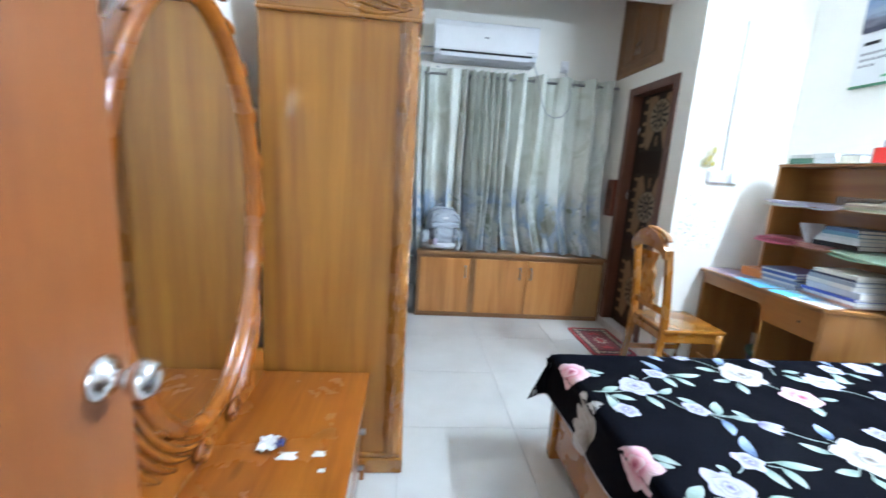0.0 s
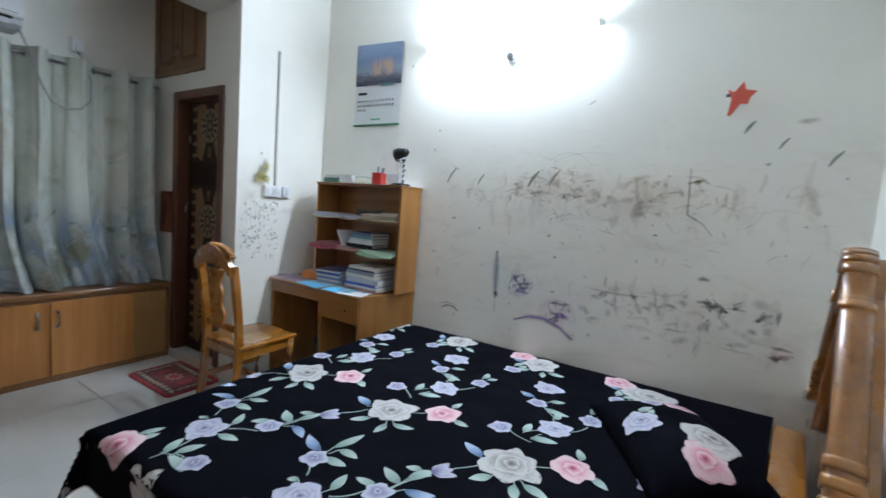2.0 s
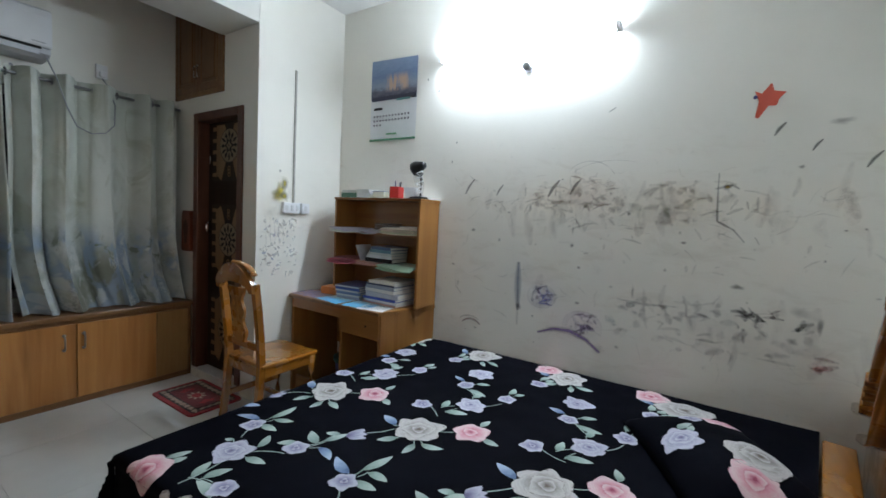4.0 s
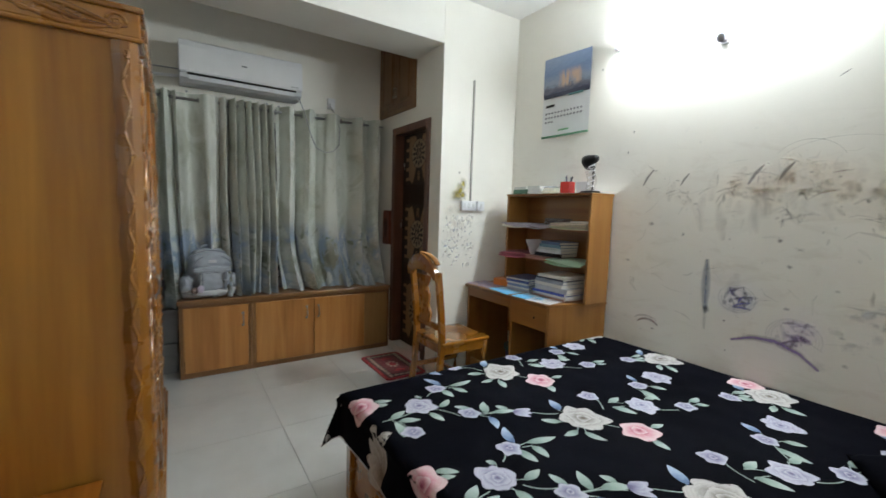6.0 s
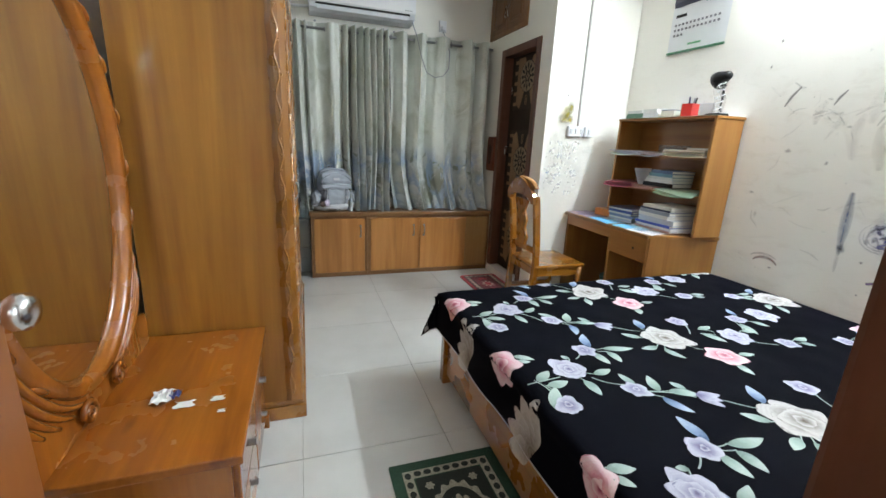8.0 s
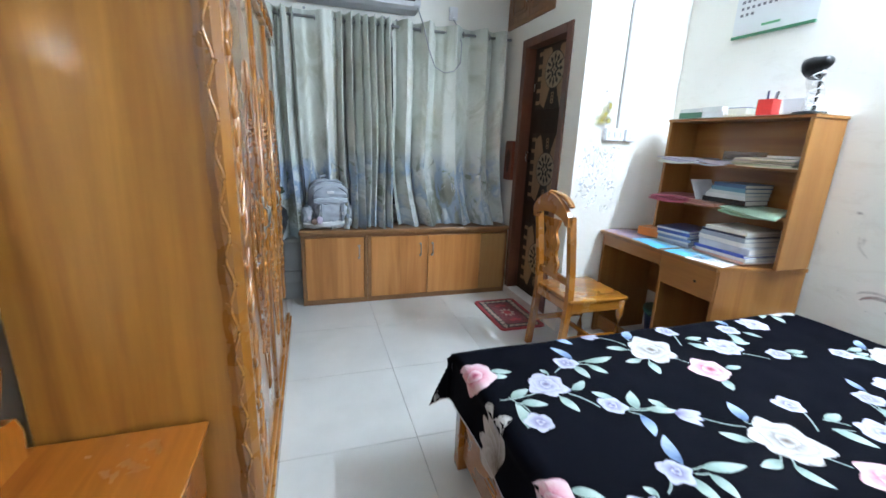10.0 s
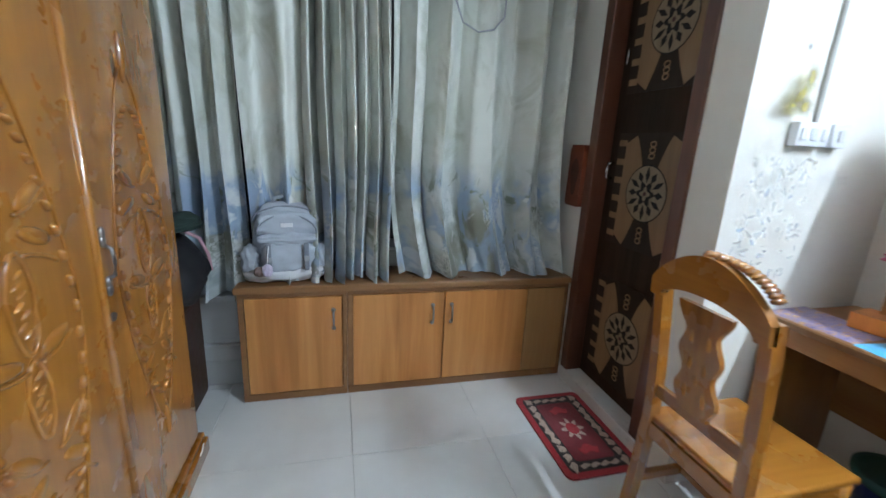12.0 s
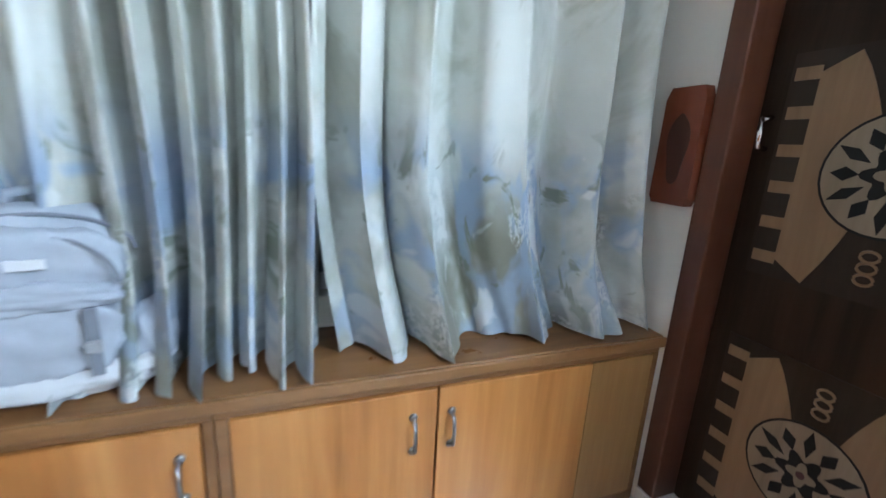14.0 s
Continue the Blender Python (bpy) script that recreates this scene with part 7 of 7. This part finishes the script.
part("zip", tube([(0.135 * math.cos(math.pi * i / 20), -0.092 + 0.02 * math.cos(2 * math.pi * i / 20 - math.pi), 0.255 + 0.085 * math.sin(math.pi * i / 20)) for i in range(21)], 0.004, 6), BAG_D, pack, "dark zip", True)
part("zip", tube([(0.155 * math.cos(math.pi * i / 20), -0.03, 0.30 + 0.075 * math.sin(math.pi * i / 20)) for i in range(21)], 0.0045, 6), BAG_D, pack, "dark zip", True)
part("grab_handle", tube([(-0.06, 0.05, 0.37), (-0.05, 0.045, 0.405), (0, 0.04, 0.418), (0.05, 0.045, 0.405), (0.06, 0.05, 0.37)], 0.010, 8), BAG, pack, "", True)
part("label_patch", box(-0.028, 0.028, -0.0965, -0.0915, 0.283, 0.303, 0.001), PRINTED, pack, "small white label")
charm = part("charm", puff(0.045, 0.02, 0.06, -0.095, -0.135, 0.085, 2.6, 0.004, 9), plain("charm_lilac", (0.55, 0.48, 0.60), 0.4), pack, "lilac hanging charm", True)
part("charm_cord", tube([(-0.085, -0.124, 0.20), (-0.092, -0.13, 0.15), (-0.095, -0.135, 0.112)], 0.003, 6), BAG_W, charm)
part("charm", puff(0.05, 0.03, 0.05, -0.13, -0.115, 0.075, 2.0, 0.004, 10), plain("charm_brown", (0.24, 0.17, 0.15), 0.8), pack, "small brown plush charm", True)

# ---- luggage behind the wardrobe ----
case_ = thing("suitcase", "dark brown hard suitcase standing on the floor", "suitcase", "", (-0.37, 3.90, 0.0), 0)
SUIT = plain("suitcase_shell", (0.035, 0.016, 0.012), 0.4, 0, 0.2, 6, 0.1)
part("shell", box(-0.20, 0.19, -0.20, 0.20, 0.035, 0.575, 0.03, 3), SUIT, case_)
bm = bmesh.new()
for k in range(5):
    box(-0.15 + 0.075 * k, -0.135 + 0.075 * k, 0.198, 0.204, 0.08, 0.53, 0.002, bm=bm)
part("rib", bm, SUIT, case_)
for x in (-0.15, 0.14):
    for y in (-0.16, 0.16):
        part("wheel", tube([(x - 0.012, y, 0.018), (x + 0.012, y, 0.018)], 0.018, 12), BLACK_PLASTIC, case_)
bag = thing("travel_bag", "stuffed black travel bag with a pink strap on a suitcase", "travel bag", "", (-0.34, 3.88, 0.577), 0)
part("body", puff(0.56, 0.40, 0.33, -0.03, 0.0, 0.165, 2.8, 0.03, 3), plain("bag_black", (0.010, 0.010, 0.012), 0.6, 0, 0.2, 9, 0.3), bag, "", True)
part("strap", tube([(0.05, 0.10, 0.335), (0.13, 0.14, 0.325), (0.195, 0.16, 0.28), (0.225, 0.17, 0.20), (0.23, 0.175, 0.12)], 0.008, 8), plain("strap_pink", (0.62, 0.36, 0.42), 0.6), bag, "pale pink strap", True)
part("trim", puff(0.30, 0.26, 0.05, -0.02, 0.05, 0.325, 2.6, 0.012, 8), plain("trim_mauve", (0.22, 0.12, 0.14), 0.7), bag, "mauve cloth", True)
cloth = thing("folded_clothes", "dark green folded clothes heaped on a travel bag", "clothes", "", (-0.34, 3.88, 0.925), 0)
part("garment", puff(0.50, 0.36, 0.06, 0.0, 0.0, 0.03, 2.6, 0.03, 5), plain("garment_green", (0.02, 0.035, 0.03), 0.85, 0, 0.3, 10, 0.3), cloth, "", True)
part("garment", puff(0.36, 0.28, 0.05, -0.08, 0.02, 0.08, 2.4, 0.02, 6), plain("garment_grey", (0.05, 0.055, 0.07), 0.85, 0, 0.3, 10, 0.3), cloth, "", True)
part("garment", puff(0.10, 0.08, 0.03, -0.06, 0.13, 0.075, 2.4, 0.01, 7), plain("garment_blue", (0.08, 0.10, 0.40), 0.8), cloth, "blue scrap of cloth", True)

# ---- mats ----
def rounded(x0, x1, y0, y1, r, n=6):
    pts = []
    for cx, cy, a in ((x1 - r, y1 - r, 0), (x0 + r, y1 - r, 90), (x0 + r, y0 + r, 180), (x1 - r, y0 + r, 270)):
        pts += [(cx + r * math.cos(radians(a + 90 * i / n)), cy + r * math.sin(radians(a + 90 * i / n))) for i in range(n + 1)]
    return pts


def lay(outline, z0, z1, holes=()):
    """A flat piece of pile from an outline in x and y."""
    bm = plate([(a, b) for a, b in outline], z1 - z0, None, [list(h) for h in holes])
    bm.transform(Matrix(((1, 0, 0, 0), (0, 0, 1, 0), (0, 1, 0, z0), (0, 0, 0, 1))))
    bmesh.ops.recalc_face_normals(bm, faces=bm.faces)
    return bm


def pile(name, c):
    m, nt, b = graph(name)
    v = coords(nt)
    link(nt, ramp(nt, noise_tex(nt, v, 180, 4), [(0.3, tuple(x * 0.55 for x in c)), (0.7, tuple(min(1, x * 1.25) for x in c))]), b.inputs["Base Color"])
    b.inputs["Roughness"].default_value = 0.95
    b.inputs["Sheen Weight"].default_value = 0.2
    bump(nt, b, noise_tex(nt, v, 350, 2), 0.6, 0.003)
    return m


R_RED, R_DARK, R_CREAM, R_BLK = pile("mat_red", (0.36, 0.012, 0.02)), pile("mat_maroon", (0.16, 0.006, 0.012)), pile("mat_cream", (0.46, 0.36, 0.28)), pile("mat_black", (0.02, 0.014, 0.012))
mat = based("door_mat", "small red patterned mat before the bathroom door", "mat", (1.58, 3.5, 0))
ax0, ax1, ay0, ay1 = 1.392, 1.762, 3.215, 3.79
part("border", lay(rounded(ax0, ax1, ay0, ay1, 0.035), 0.0005, 0.010), R_RED, mat, "bright red border")
part("ground", lay(rounded(ax0 + 0.03, ax1 - 0.03, ay0 + 0.03, ay1 - 0.03, 0.02), 0.010, 0.0112), R_BLK, mat, "black ground")
part("field", lay(rounded(ax0 + 0.085, ax1 - 0.085, ay0 + 0.085, ay1 - 0.085, 0.02), 0.0113, 0.0125), R_DARK, mat, "dark red field")
bm = bmesh.new()
r_ = random.Random(5)
for k in range(9):
    y = ay0 + 0.055 + (ay1 - ay0 - 0.11) * k / 8
    for x in (ax0 + 0.058, ax1 - 0.058):
        join(bm, lay([(x + (0.017 + 0.007 * math.sin(3 * t + k)) * math.cos(t), y + (0.029 + 0.01 * math.sin(2 * t + k)) * math.sin(t)) for t in (2 * math.pi * i / 14 for i in range(14))], 0.0113, 0.0128))
for k in range(1, 5):
    x = ax0 + 0.058 + (ax1 - ax0 - 0.116) * k / 5
    for y in (ay0 + 0.056, ay1 - 0.056):
        join(bm, lay([(x + (0.024 + 0.008 * math.sin(3 * t + k)) * math.cos(t), y + (0.012 + 0.006 * math.sin(2 * t)) * math.sin(t)) for t in (2 * math.pi * i / 14 for i in range(14))], 0.0113, 0.0128))
part("border_motif", bm, R_CREAM, mat, "cream border figures")
mc = ((ax0 + ax1) / 2, (ay0 + ay1) / 2)
part("medallion", lay([(mc[0] + (0.045 + 0.016 * math.cos(8 * t)) * math.cos(t), mc[1] + (0.058 + 0.018 * math.cos(8 * t)) * math.sin(t)) for t in (2 * math.pi * i / 64 for i in range(64))], 0.0126, 0.0138), R_CREAM, mat)
part("medallion_heart", lay([(mc[0] + 0.03 * math.cos(t), mc[1] + 0.04 * math.sin(t)) for t in (2 * math.pi * i / 24 for i in range(24))], 0.0139, 0.0148), R_RED, mat)
for s in (-1, 1):
    part("corner_leaf", lay([(mc[0] + 0.05 * math.cos(t), mc[1] + s * 0.14 + 0.025 * math.sin(t) + 0.01 * math.cos(4 * t)) for t in (2 * math.pi * i / 24 for i in range(24))], 0.0126, 0.0136), R_RED, mat)

G_GRN, G_CREAM, G_DK = pile("rug_green", (0.012, 0.065, 0.035)), pile("rug_cream", (0.42, 0.40, 0.32)), pile("rug_dark", (0.01, 0.02, 0.016))
rug = based("prayer_rug", "dark green rug with a cream patterned border beside the bed", "rug", (0.46, 1.12, 0))
gx0, gx1, gy0, gy1 = 0.235, 0.69, 0.70, 1.525
part("ground", lay(rounded(gx0, gx1, gy0, gy1, 0.008), 0.0005, 0.007), G_GRN, rug)
def ring_lay(i, o, z0, z1):
    return lay(rounded(gx0 + i, gx1 - i, gy0 + i, gy1 - i, 0.004), z0, z1, (list(reversed(rounded(gx0 + o, gx1 - o, gy0 + o, gy1 - o, 0.004))),))
part("border_band", ring_lay(0.045, 0.085, 0.007, 0.0082), G_CREAM, rug, "cream border band")
part("field", lay(rounded(gx0 + 0.09, gx1 - 0.09, gy0 + 0.09, gy1 - 0.09, 0.01), 0.0071, 0.0080), G_DK, rug)
bm = bmesh.new()
for k in range(16):
    y = gy0 + 0.07 + (gy1 - gy0 - 0.14) * k / 15
    for x in (gx0 + 0.065, gx1 - 0.065):
        join(bm, lay([(x + 0.013 * math.cos(t), y + 0.016 * math.sin(t)) for t in (2 * math.pi * i / 10 for i in range(10))], 0.0083, 0.0092))
for k in range(1, 8):
    x = gx0 + 0.065 + (gx1 - gx0 - 0.13) * k / 8
    for y in (gy0 + 0.065, gy1 - 0.065):
        join(bm, lay([(x + 0.016 * math.cos(t), y + 0.013 * math.sin(t)) for t in (2 * math.pi * i / 10 for i in range(10))], 0.0083, 0.0092))
part("border_motif", bm, G_DK, rug)
gcx = (gx0 + gx1) / 2
for cx_, cy_, r0 in ((gcx - 0.09, gy1 - 0.135, 0.017), (gcx + 0.09, gy1 - 0.135, 0.017)):
    part("rosette", lay([(cx_ + r0 * (1 + 0.2 * math.cos(6 * t)) * math.cos(t), cy_ + r0 * (1 + 0.2 * math.cos(6 * t)) * math.sin(t)) for t in (2 * math.pi * i / 30 for i in range(30))], 0.0081, 0.009), G_CREAM, rug)
arch_o = [(gcx + 0.115 * math.cos(t) * (1 + 0.06 * math.cos(16 * t)), gy1 - 0.33 + 0.19 * math.sin(t) * (1 + 0.06 * math.cos(16 * t))) for t in (math.pi * i / 40 for i in range(41))]
arch_i = [(gcx + 0.098 * math.cos(t), gy1 - 0.33 + 0.165 * math.sin(t)) for t in (math.pi * i / 40 for i in range(41))]
part("arch", lay(arch_o + arch_i[::-1], 0.0081, 0.0092), G_CREAM, rug, "cream niche outline")
for k in range(5):
    t = math.pi * (0.15 + 0.7 * k / 4)
    part("sprig", lay([(gcx + 0.05 * math.cos(t) + 0.012 * math.cos(q) , gy1 - 0.31 + 0.09 * math.sin(t) + 0.02 * math.sin(q)) for q in (2 * math.pi * i / 12 for i in range(12))], 0.0081, 0.0088), G_CREAM, rug)

# ---- floor tiles ----
TILE, nt, b = graph("polished_tile")
oi = nt.nodes.new("ShaderNodeObjectInfo")
v = coords(nt, world_space=True)
c1 = ramp(nt, noise_tex(nt, v, 2.5, 6, 0.6), [(0.3, (0.56, 0.56, 0.54)), (0.7, (0.66, 0.66, 0.64))])
c1 = mix(nt, maths(nt, "MULTIPLY", oi.outputs["Random"], 0.18), c1, (0.52, 0.52, 0.50))
grime = ramp(nt, noise_tex(nt, v, 1.1, 6, 0.7), [(0.5, (0,) * 3), (0.8, (1,) * 3)])
c1 = mix(nt, maths(nt, "MULTIPLY", grime, 0.18), c1, (0.40, 0.38, 0.34))
link(nt, c1, b.inputs["Base Color"])
rr_ = maths(nt, "MULTIPLY_ADD", noise_tex(nt, v, 6, 5), 0.28)
rr_.node.inputs[2].default_value = 0.20
link(nt, rr_, b.inputs["Roughness"])
bm = box(-0.309, 0.309, -0.309, 0.309, -0.012, 0.0, 0.0012, 1)
me = bpy.data.meshes.new("tile")
bm.to_mesh(me)
bm.free()
me.materials.append(TILE)
r_ = random.Random(9)
for i in range(-3, 4):
    for j in range(-9, 4):
        x, y = 0.525 + 0.31 + 0.62 * i, 2.91 + 0.31 + 0.62 * j
        if x - 0.31 < RIGHT and y - 0.31 < BACK:
            o = new("tile", me)
            o.location = (x, y, r_.uniform(-0.0006, 0.0))
            o.parent = floor
